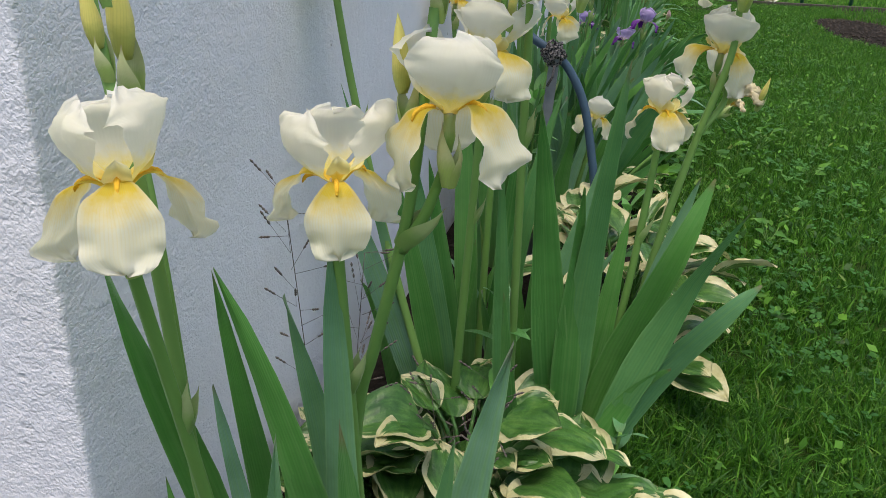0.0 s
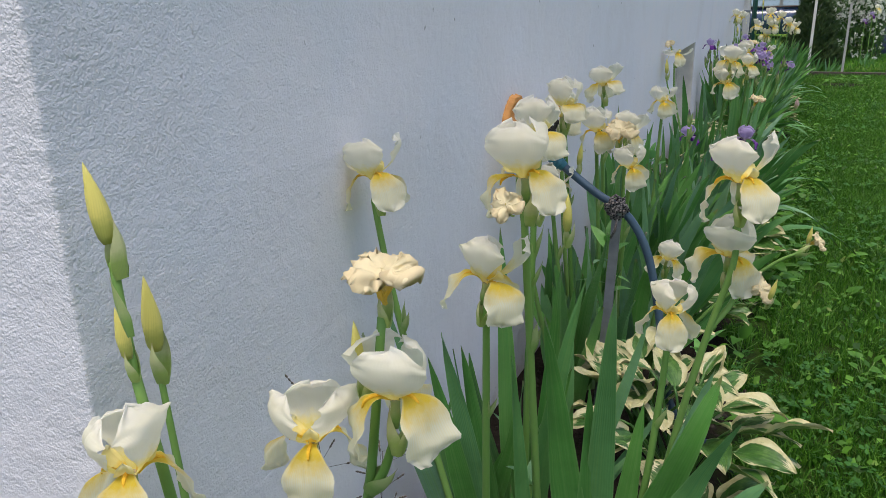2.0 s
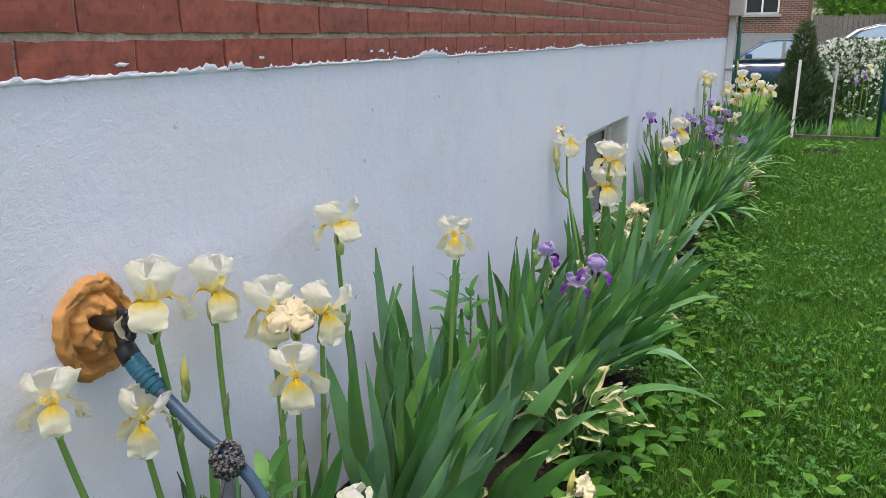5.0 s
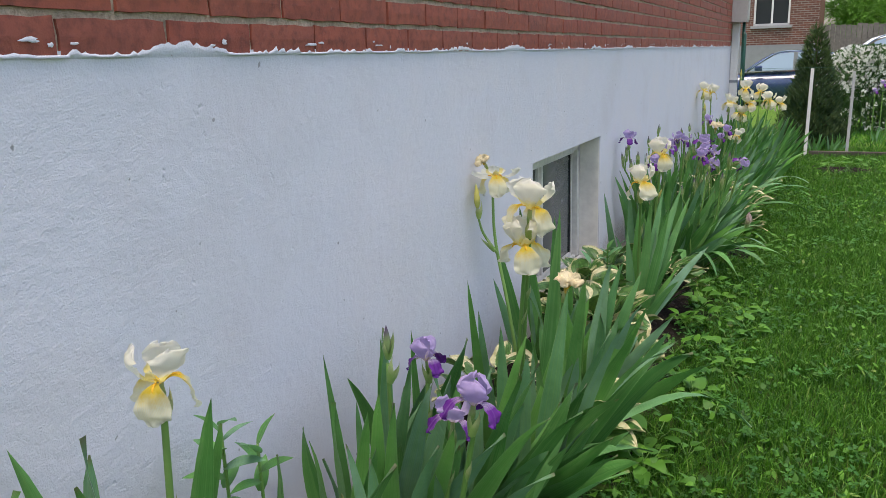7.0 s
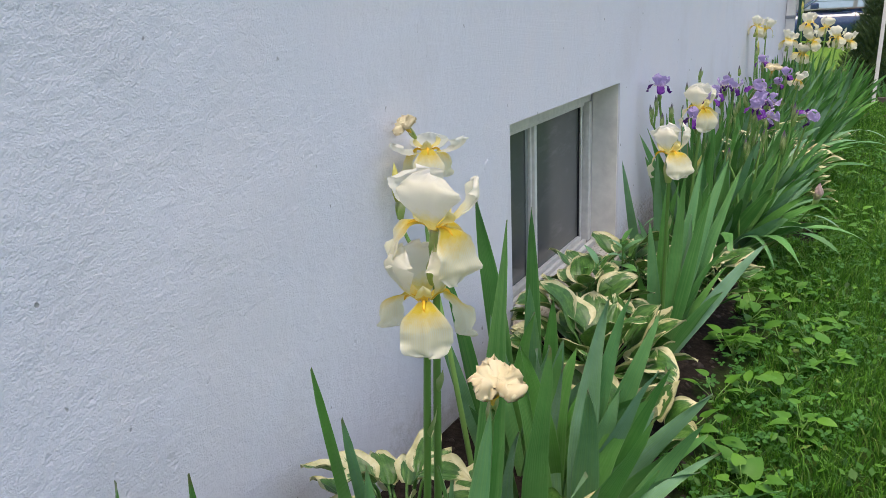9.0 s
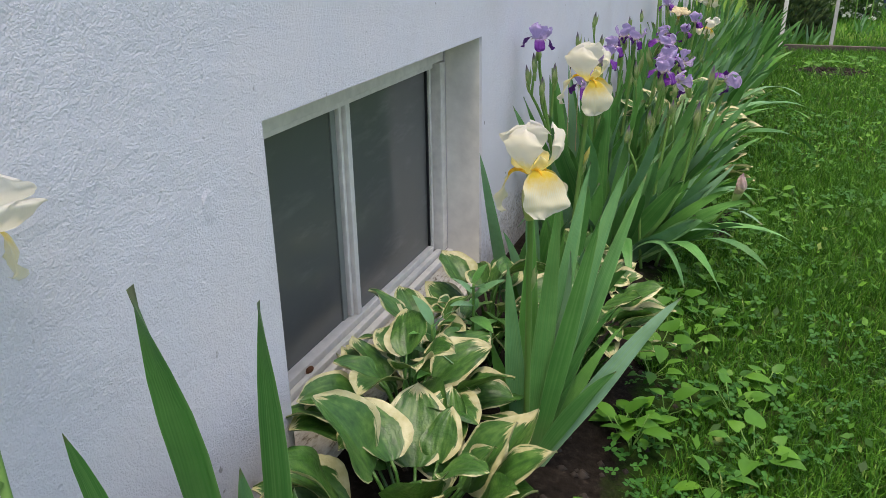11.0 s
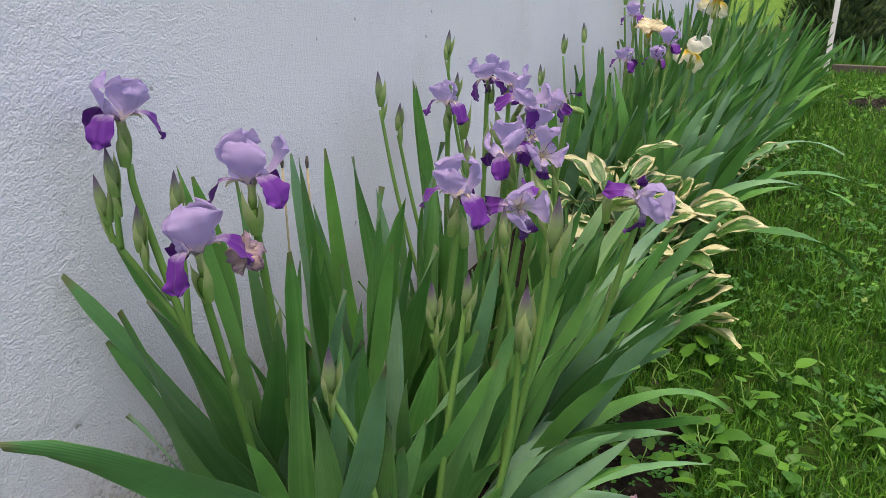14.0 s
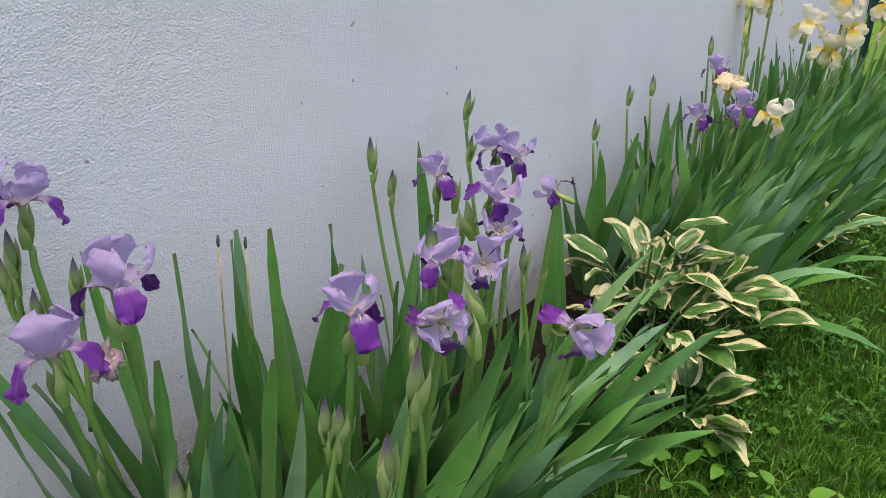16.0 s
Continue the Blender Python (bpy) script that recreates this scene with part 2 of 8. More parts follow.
def make_petal(name, body, root, tip, vein, vein_amount, reach, share=0.4, edge=None, relief=0.08, lines_across=3.6, thin=(0.58, 0.85)):
    """Petal colour by its own length (u) and width (v): a root colour, a body, a tip and fine forked veins."""
    m, nt, b = material(name)
    u, v = uvs_of(nt)
    p = own(nt)
    n = tex(nt, 120, 4, 0.6, p).outputs[0]
    uu = calc(nt, "ADD", u, calc(nt, "MULTIPLY", calc(nt, "SUBTRACT", n, 0.5), 0.22))
    col = ramp(nt, uu, [(0.0, root), (reach * 0.55, root), (reach, body), (0.80, body), (1.0, tip)])
    cmb = nt.nodes.new("ShaderNodeCombineXYZ")
    nt.links.new(calc(nt, "MULTIPLY", v, 1.0), cmb.inputs[0])
    nt.links.new(calc(nt, "MULTIPLY", u, 0.22), cmb.inputs[1])
    w = nt.nodes.new("ShaderNodeTexWave")
    nt.links.new(cmb.outputs[0], w.inputs["Vector"])
    w.inputs["Scale"].default_value, w.inputs["Distortion"].default_value = lines_across, 2.5
    w.inputs["Detail"].default_value, w.inputs["Detail Scale"].default_value = 3.0, 2.0
    fade = ramp(nt, u, [(0.02, (1, 1, 1)), (min(0.98, reach * 1.6), (0.05, 0.05, 0.05))])
    lines = calc(nt, "MULTIPLY", ramp(nt, w.outputs[1], [(thin[0], (0, 0, 0)), (thin[1], (1, 1, 1))]), fade)
    col = mixc(nt, calc(nt, "MULTIPLY", lines, vein_amount), col, vein)
    if edge is not None:
        rim = calc(nt, "MULTIPLY", calc(nt, "SUBTRACT", calc(nt, "ABSOLUTE", v), 0.8), 4.0, True)
        col = mixc(nt, calc(nt, "MULTIPLY", rim, 0.5), col, edge)
    nt.links.new(col, b.inputs["Base Color"])
    b.inputs["Roughness"].default_value = 0.55
    b.inputs["Specular IOR Level"].default_value = 0.25
    b.inputs["Sheen Weight"].default_value = 0.15
    bump(nt, b, calc(nt, "ADD", calc(nt, "MULTIPLY", w.outputs[1], 0.4), n), relief, 0.0015)
    soften(m, nt, b, col, share)
    return m


def make_hosta(name, least):
    m, nt, b = material(name)
    u, v = uvs_of(nt)
    p = own(nt)
    cmb = nt.nodes.new("ShaderNodeCombineXYZ")
    nt.links.new(calc(nt, "MULTIPLY", v, 4.6), cmb.inputs[0])
    nt.links.new(calc(nt, "MULTIPLY", u, 2.2), cmb.inputs[1])
    nt.links.new(calc(nt, "MULTIPLY", rnd(nt), 30.0), cmb.inputs[2])
    streak = tex(nt, 1.6, 4, 0.6, cmb.outputs[0]).outputs[0]
    edge = calc(nt, "MAXIMUM", calc(nt, "ABSOLUTE", v), calc(nt, "MULTIPLY", calc(nt, "SUBTRACT", u, 0.15), 1.12))
    r0 = rnd(nt)
    lim = calc(nt, "SUBTRACT", calc(nt, "ADD", least, calc(nt, "MULTIPLY", r0, 0.24)), calc(nt, "MULTIPLY", v, calc(nt, "MULTIPLY", calc(nt, "SUBTRACT", calc(nt, "FRACT", calc(nt, "MULTIPLY", r0, 17.0)), 0.5), 0.5)))
    mask = calc(nt, "MULTIPLY", calc(nt, "SUBTRACT", calc(nt, "ADD", edge, calc(nt, "MULTIPLY", calc(nt, "SUBTRACT", streak, 0.5), 0.58)), lim), 22.0, True)
    mottle = tex(nt, 48, 4, 0.6, p).outputs[0]
    green = ramp(nt, calc(nt, "ADD", calc(nt, "MULTIPLY", streak, 0.5), calc(nt, "MULTIPLY", mottle, 0.5)), [(0.36, (0.022, 0.082, 0.018)), (0.50, (0.050, 0.150, 0.028)), (0.62, (0.105, 0.225, 0.050))])
    cream = ramp(nt, tex(nt, 70, 3, 0.5, p).outputs[0], [(0.3, (0.47, 0.45, 0.22)), (0.7, (0.61, 0.59, 0.36))])
    col = mixc(nt, mask, green, cream)
    nt.links.new(col, b.inputs["Base Color"])
    b.inputs["Roughness"].default_value = 0.38
    ribs = nt.nodes.new("ShaderNodeTexWave")
    c2 = nt.nodes.new("ShaderNodeCombineXYZ")
    nt.links.new(v, c2.inputs[0])
    nt.links.new(c2.outputs[0], ribs.inputs["Vector"])
    ribs.inputs["Scale"].default_value, ribs.inputs["Distortion"].default_value = 0.75, 0.6
    bump(nt, b, calc(nt, "ADD", calc(nt, "MULTIPLY", ribs.outputs[1], 0.5), calc(nt, "MULTIPLY", tex(nt, 85, 3, 0.6, p).outputs[0], 1.3)), 0.5, 0.003)
    soften(m, nt, b, mixc(nt, 0.4, col, (0.2, 0.36, 0.06)), 0.14)
    return m


def make_green(name, stops, share=0.3, rough=0.5, by="island", patchy=0.4):
    m, nt, b = material(name)
    r = island(nt) if by == "island" else rnd(nt)
    col = ramp(nt, r, stops)
    n = tex(nt, 30, 4, 0.6, place_of(nt)).outputs[0]
    big = tex(nt, 1.1, 3, 0.5, place_of(nt)).outputs[0]
    col = mixc(nt, calc(nt, "MULTIPLY", n, 0.35), col, tuple(c * 0.55 for c in stops[0][1]))
    col = mixc(nt, calc(nt, "MULTIPLY", ramp(nt, big, [(0.35, (0, 0, 0)), (0.7, (1, 1, 1))]), patchy), col, tuple(c * 1.15 for c in stops[-1][1]))
    nt.links.new(col, b.inputs["Base Color"])
    b.inputs["Roughness"].default_value = rough
    b.inputs["Specular IOR Level"].default_value = 0.3
    soften(m, nt, b, mixc(nt, 0.4, col, (0.12, 0.40, 0.04)), share)
    return m


def make_ground():
    m, nt, b = material("lawn_and_soil")
    p = place_of(nt)
    sep = nt.nodes.new("ShaderNodeSeparateXYZ")
    nt.links.new(p, sep.inputs[0])
    n = tex(nt, 9, 5, 0.6, p).outputs[0]
    edge = calc(nt, "ADD", sep.outputs[0], calc(nt, "MULTIPLY", calc(nt, "SUBTRACT", n, 0.5), 0.28))
    edge = calc(nt, "ADD", edge, calc(nt, "MULTIPLY", calc(nt, "LESS_THAN", sep.outputs[1], 1.5), 0.13))
    edge = calc(nt, "ADD", edge, calc(nt, "MULTIPLY", calc(nt, "GREATER_THAN", sep.outputs[1], 6.1), 0.06))
    lawn = calc(nt, "MULTIPLY", calc(nt, "SUBTRACT", edge, 0.50), 14.0, True)
    lawn = calc(nt, "MAXIMUM", lawn, calc(nt, "MULTIPLY", calc(nt, "SUBTRACT", sep.outputs[1], 11.6), 4.0, True))
    lawn = calc(nt, "MAXIMUM", lawn, calc(nt, "MULTIPLY", calc(nt, "SUBTRACT", 0.0, sep.outputs[1]), 4.0, True))
    soil = ramp(nt, tex(nt, 55, 6, 0.7, p).outputs[0], [(0.3, (0.008, 0.0065, 0.005)), (0.55, (0.020, 0.016, 0.013)), (0.75, (0.046, 0.038, 0.030))])
    turf = ramp(nt, tex(nt, 30, 6, 0.7, p).outputs[0], [(0.3, (0.012, 0.024, 0.006)), (0.6, (0.030, 0.066, 0.011)), (0.8, (0.052, 0.105, 0.017))])
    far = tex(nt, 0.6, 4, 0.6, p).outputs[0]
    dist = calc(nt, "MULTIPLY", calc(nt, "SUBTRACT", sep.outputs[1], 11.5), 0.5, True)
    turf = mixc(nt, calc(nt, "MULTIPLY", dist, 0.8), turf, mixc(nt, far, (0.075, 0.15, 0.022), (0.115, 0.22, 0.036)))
    for cx, cy, rx, ry in ((2.85, 9.2, 0.46, 1.5), (1.25, 10.75, 0.28, 0.30), (0.62, 6.98, 0.09, 0.22)):
        dx = calc(nt, "DIVIDE", calc(nt, "SUBTRACT", sep.outputs[0], cx), rx)
        dy = calc(nt, "DIVIDE", calc(nt, "SUBTRACT", sep.outputs[1], cy), ry)
        d2 = calc(nt, "ADD", calc(nt, "ADD", calc(nt, "MULTIPLY", dx, dx), calc(nt, "MULTIPLY", dy, dy)), calc(nt, "MULTIPLY", n, 0.4))
        lawn = calc(nt, "MULTIPLY", lawn, calc(nt, "MULTIPLY", calc(nt, "SUBTRACT", d2, 1.1), 6.0, True))
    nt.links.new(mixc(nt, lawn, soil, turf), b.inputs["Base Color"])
    b.inputs["Roughness"].default_value = 0.95
    b.inputs["Specular IOR Level"].default_value = 0.06
    bump(nt, b, tex(nt, 70, 6, 0.7, p).outputs[0], 0.8, 0.012)
    return m


def make_flaking():
    """White paint that cracks along the grain of a board lying along y."""
    m, nt, b = material("flaking_sill_paint")
    mp = nt.nodes.new("ShaderNodeMapping")
    mp.inputs["Scale"].default_value = (1.0, 0.25, 1.0)
    nt.links.new(place_of(nt), mp.inputs[0])
    crack = tex(nt, 150, 5, 0.65, mp.outputs[0]).outputs[0]
    stain = tex(nt, 13, 4, 0.6, place_of(nt)).outputs[0]
    col = ramp(nt, crack, [(0.36, (0.16, 0.14, 0.11)), (0.42, (0.42, 0.39, 0.34)), (0.60, (0.56, 0.54, 0.49))])
    col = mixc(nt, calc(nt, "MULTIPLY", ramp(nt, stain, [(0.45, (0, 0, 0)), (0.75, (1, 1, 1))]), 0.6), col, (0.36, 0.30, 0.21))
    nt.links.new(col, b.inputs["Base Color"])
    b.inputs["Roughness"].default_value = 0.85
    bump(nt, b, crack, 0.8, 0.004)
    return m


STUCCO, BRICK = make_stucco(), make_brick()
MORTAR = plain("mortar", (0.47, 0.38, 0.28), 0.95, var=0.45, scale=110, bumpy=1.0, dist=0.008)
LEAF = make_iris_leaf()
HOSTA, HOSTA_PALE = make_hosta("variegated_hosta_leaf", 0.68), make_hosta("broad_cream_edged_hosta_leaf", 0.55)
HOSTA_CREAM = make_hosta("mostly_cream_hosta_leaf", 0.36)
STEM = make_green("stem_green", [(0.0, (0.12, 0.29, 0.06)), (1.0, (0.23, 0.41, 0.11))], 0.15, 0.45, "object")
SPATHE = make_petal("green_spathe_with_dry_point", (0.40, 0.50, 0.21), (0.25, 0.43, 0.11), (0.50, 0.42, 0.28), (0.24, 0.38, 0.12), 0.45, 0.5, 0.3)
PAPER = make_petal("papery_spathe", (0.56, 0.60, 0.31), (0.36, 0.50, 0.14), (0.50, 0.38, 0.25), (0.30, 0.32, 0.16), 0.3, 0.5, 0.3)
Y_STAND = make_petal("cream_white_petal", (0.865, 0.86, 0.75), (0.85, 0.74, 0.22), (0.88, 0.878, 0.84), (0.84, 0.82, 0.68), 0.30, 0.40, 0.58, None, 0.13)
Y_FALL = make_petal("yellow_throated_petal", (0.87, 0.85, 0.66), (0.87, 0.63, 0.05), (0.87, 0.86, 0.75), (0.85, 0.70, 0.20), 0.45, 0.60, 0.5, (0.89, 0.88, 0.78), 0.13)
Y_STYLE = make_petal("yellow_style_crest", (0.86, 0.76, 0.32), (0.86, 0.62, 0.08), (0.88, 0.85, 0.62), (0.7, 0.55, 0.15), 0.2, 0.4, 0.35)
P_STAND = make_petal("lavender_petal", (0.52, 0.42, 0.69), (0.62, 0.55, 0.54), (0.54, 0.44, 0.72), (0.42, 0.31, 0.62), 0.22, 0.28, 0.5, None, 0.15)
P_FALL = make_petal("deep_purple_petal", (0.125, 0.018, 0.24), (0.66, 0.58, 0.68), (0.13, 0.022, 0.25), (0.10, 0.010, 0.20), 0.96, 0.46, 0.15, None, 0.08, 2.6, (0.10, 0.34))
P_STYLE = make_petal("pale_lavender_crest", (0.52, 0.44, 0.66), (0.60, 0.52, 0.42), (0.46, 0.38, 0.68), (0.40, 0.30, 0.55), 0.2, 0.4, 0.35)
WILT = make_petal("withered_cream_petal", (0.85, 0.77, 0.52), (0.82, 0.58, 0.08), (0.85, 0.73, 0.48), (0.72, 0.54, 0.26), 0.3, 0.35, 0.35)
WILT_P = make_petal("withered_purple_petal", (0.60, 0.45, 0.42), (0.52, 0.50, 0.26), (0.34, 0.22, 0.30), (0.26, 0.12, 0.20), 0.55, 0.45, 0.3)
BUD_Y = make_petal("yellow_bud", (0.78, 0.71, 0.20), (0.50, 0.52, 0.13), (0.80, 0.74, 0.26), (0.42, 0.42, 0.10), 0.4, 0.4, 0.25)
BUD_P = make_petal("purple_tipped_bud", (0.13, 0.10, 0.15), (0.24, 0.36, 0.13), (0.07, 0.04, 0.10), (0.16, 0.20, 0.12), 0.3, 0.80, 0.2)
BEARD_Y = plain("orange_beard", (0.88, 0.48, 0.03), 0.8, var=0.2, scale=400, bumpy=1.0, dist=0.002)
BEARD_P = plain("pale_beard", (0.72, 0.62, 0.40), 0.8, var=0.2, scale=400, bumpy=1.0, dist=0.002)
GRASS = make_green("grass_blades", [(0.0, (0.016, 0.066, 0.008)), (0.40, (0.042, 0.155, 0.015)), (0.66, (0.082, 0.255, 0.023)), (0.93, (0.150, 0.380, 0.040)), (1.0, (0.22, 0.30, 0.08))], 0.35, 0.55, "island", 0.0)
WEED = make_green("weed_leaves", [(0.0, (0.036, 0.14, 0.018)), (0.6, (0.064, 0.205, 0.024)), (1.0, (0.115, 0.30, 0.030))], 0.3, 0.5, "object")
CLOVER = make_green("clover_leaves", [(0.0, (0.018, 0.095, 0.014)), (1.0, (0.045, 0.175, 0.026))], 0.25, 0.6)
GROUND = make_ground()
FOAM = plain("orange_foam", (0.56, 0.255, 0.070), 0.75, var=0.45, scale=28, bumpy=0.9, dist=0.008)
HOSE = plain("blue_grey_hose", (0.038, 0.080, 0.125), 0.45, var=0.2, scale=60, bumpy=0.2)
TEAL = plain("teal_plastic", (0.020, 0.150, 0.210), 0.4, var=0.15, scale=80)
BLACK = plain("black_plastic", (0.016, 0.016, 0.018), 0.45, var=0.3, scale=120)
BRASS = plain("aged_brass", (0.085, 0.070, 0.050), 0.5, 0.9, var=0.25, scale=80)
STEEL = plain("grey_galvanised_steel", (0.26, 0.28, 0.31), 0.5, 0.6, var=0.25, scale=40, bumpy=0.3)
FLAKING = make_flaking()
FRAME = plain("aged_white_frame", (0.76, 0.74, 0.69), 0.6, var=0.18, scale=40, bumpy=0.3)
RUST = plain("rust", (0.14, 0.055, 0.025), 0.9, var=0.4, scale=200, bumpy=0.5)
# cellar walls: the gloom of the room is put into this near-black colour
DARK = plain("basement_painted_dark", (0.05, 0.05, 0.052), 0.9, var=0.2)
SCREEN = plain("insect_screen", (0.050, 0.048, 0.050), 0.75, var=0.12, scale=14, bumpy=0.2)
CURTAIN = plain("dull_curtain", (0.20, 0.23, 0.21), 0.9, var=0.15, scale=12)
STRAW = plain("straw", (0.46, 0.38, 0.22), 0.8, var=0.25, scale=90)
SEED = plain("dark_seed", (0.11, 0.09, 0.08), 0.8, var=0.3, scale=200)
WHITE = plain("white_painted_wood", (0.72, 0.72, 0.70), 0.6, var=0.08, scale=40, bumpy=0.2)
POST = plain("green_enamel", (0.012, 0.085, 0.060), 0.4, var=0.2, scale=50)
TIMBER = plain("weathered_timber", (0.23, 0.20, 0.17), 0.9, var=0.35, scale=24, bumpy=0.6, dist=0.004)


# ---- geometry helpers ----
def mesh(name, verts, faces, mat, uvs=None, smooth=True):
    me = bpy.data.meshes.new(name)
    me.from_pydata([tuple(v) for v in verts], [], faces)
    if uvs is not None:
        lay = me.uv_layers.new(name="UVMap")
        idx = np.empty(len(me.loops), dtype=np.int32)
        me.loops.foreach_get("vertex_index", idx)
        lay.data.foreach_set("uv", np.asarray(uvs, dtype=np.float32)[idx].ravel())
    me.polygons.foreach_set("use_smooth", [smooth] * len(me.polygons))
    me.materials.append(mat)
    return me


def under(ob, parent):
    """Hangs ob under a thing whose empty only carries a place, keeping ob's own coordinates."""
    ob.parent = parent
    if parent.data is None:
        ob.matrix_parent_inverse = Matrix.Translation(-parent.location)
    return ob


def part(name, me, parent, label=""):
    ob = new(name, me)
    if parent is not None:
        under(ob, parent)
    return tagged(ob, label)


def thing(name, place, label, category, group="", kind=""):
    ob = new(name)
    ob.location = place
    return tagged(ob, label, category, group, kind)


def bm_mesh(name, bm, mat, smooth=False):
    me = bpy.data.meshes.new(name)
    bm.to_mesh(me)
    bm.free()
    me.materials.append(mat)
    me.polygons.foreach_set("use_smooth", [smooth] * len(me.polygons))
    return me


def box_bm(x0, x1, y0, y1, z0, z1, bevel=0.0, bm=None):
    own_bm = bmesh.new()
    bmesh.ops.create_cube(own_bm, size=1.0)
    for v in own_bm.verts:
        v.co = Vector(((x0 + x1) / 2 + v.co.x * (x1 - x0), (y0 + y1) / 2 + v.co.y * (y1 - y0), (z0 + z1) / 2 + v.co.z * (z1 - z0)))
    if bevel:
        bmesh.ops.bevel(own_bm, geom=own_bm.edges[:], offset=bevel, segments=2, affect="EDGES", profile=0.6)
    if bm is None:
        return own_bm
    tmp = bpy.data.meshes.new("tmp")
    own_bm.to_mesh(tmp)
    own_bm.free()
    bm.from_mesh(tmp)
    bpy.data.meshes.remove(tmp)
    return bm


def box(name, mat, x0, x1, y0, y1, z0, z1, bevel=0.004, parent=None, label=""):
    return part(name, bm_mesh(name, box_bm(x0, x1, y0, y1, z0, z1, bevel), mat), parent, label)


def bez(p0, p1, p2, p3, n):
    out = []
    for i in range(n):
        t = i / (n - 1)
        out.append(p0 * (1 - t) ** 3 + p1 * 3 * t * (1 - t) ** 2 + p2 * 3 * t * t * (1 - t) + p3 * t ** 3)
    return out


def smoothline(pts, n):
    """A smooth line through points."""
    pts = [Vector(p) for p in pts]
    ext = [2 * pts[0] - pts[1]] + pts + [2 * pts[-1] - pts[-2]]
    out, segs = [], len(pts) - 1
    for i in range(n):
        f = i / (n - 1) * segs
        k = min(int(f), segs - 1)
        t = f - k
        a, b, c, d = ext[k:k + 4]
        out.append(0.5 * ((2 * b) + (c - a) * t + (2 * a - 5 * b + 4 * c - d) * t * t + (3 * b - a - 3 * c + d) * t ** 3))
    return out


def tube(pts, radii, sides=7):
    """Verts, faces and uvs of a capped tube along points."""
    verts, faces, uvs = [], [], []
    ref = Vector((0.31, 0.95, 0.05))
    n = len(pts)
    for i, p in enumerate(pts):
        tan = (pts[min(i + 1, n - 1)] - pts[max(i - 1, 0)]).normalized()
        a = tan.cross(ref).normalized()
        b = tan.cross(a)
        r = radii[i] if isinstance(radii, (list, tuple)) else radii
        for k in range(sides):
            ang = 2 * math.pi * k / sides
            verts.append(p + (a * math.cos(ang) + b * math.sin(ang)) * r)
            uvs.append((i / (n - 1), 2 * k / sides - 1))
    for i in range(n - 1):
        for k in range(sides):
            k2 = (k + 1) % sides
            faces.append((i * sides + k, i * sides + k2, (i + 1) * sides + k2, (i + 1) * sides + k))
    faces.append(tuple(range(sides))[::-1])
    faces.append(tuple((n - 1) * sides + k for k in range(sides)))
    return verts, faces, uvs


def smooth01(a, b, x):
    t = max(0.0, min(1.0, (x - a) / (b - a)))
    return t * t * (3 - 2 * t)


def land(x, y):
    """Height of the ground."""
    z = -0.075 - 0.115 * smooth01(2.4, 6.9, y)
    z += 0.055 * (1 - smooth01(0.30, 0.66, x))
    z -= 0.32 * smooth01(12.5, 22.0, y)
    z += 0.012 * noise.noise((x * 2.1, y * 2.1, 0.3)) * smooth01(-0.2, 0.1, x)
    return z


# ---- ground ----
def build_ground():
    xs = [-90, -30, -12] + [i * 0.08 - 0.4 for i in range(0, 36)] + [3.0, 4, 6, 9, 14, 24, 50, 120]
    ys = [-90, -30, -10, -4, -2, -1] + [-0.5 + i * 0.09 for i in range(0, 145)] + [13.2, 14.5, 16, 18, 21, 26, 34, 50, 90, 240]
    verts = [(x, y, land(x, y)) for y in ys for x in xs]
    nx = len(xs)
    faces = [(j * nx + i, j * nx + i + 1, (j + 1) * nx + i + 1, (j + 1) * nx + i) for j in range(len(ys) - 1) for i in range(nx - 1)]
    tagged(new("ground", mesh("ground", verts, faces, GROUND)), "lawn and dark soil of the flower bed", "ground", kind="structure")


build_ground()

# ---- house wall ----
Y0, Y1, TOP = 0.59, 12.3, 1.042
WY0, WY1, WZ0, WZ1 = 4.975, 6.035, -0.085, 0.607
fbm = bmesh.new()
for y0, y1 in ((Y0 + 0.03, WY0), (WY0, WY1), (WY1, Y1)):
    for z0, z1 in ((-0.6, WZ0), (WZ0, WZ1), (WZ1, TOP)):
        if (y0, z0) != (WY0, WZ0):
            box_bm(-0.25, 0.0, y0, y1, z0, z1, 0.0, fbm)
bmesh.ops.remove_doubles(fbm, verts=fbm.verts, dist=0.0005)
fbm.verts.index_update()
seen = {}
for f in fbm.faces:
    seen.setdefault(frozenset(v.index for v in f.verts), []).append(f)
bmesh.ops.delete(fbm, geom=[f for fs in seen.values() if len(fs) > 1 for f in fs], context="FACES")
foundation = tagged(new("wall_foundation", bm_mesh("wall_foundation", fbm, STUCCO)), "white painted rough stucco foundation wall", "wall", kind="structure")
for y0, y1, x1 in ((Y1 - 0.25, Y1, -0.25), (Y0, Y0 + 0.03, -0.03)):
    ebm = bmesh.new()
    box_bm(-9.0, x1, y0, y1, -0.6, TOP, 0.0, ebm)
    part("end_wall", bm_mesh("end_wall", ebm, STUCCO), foundation)


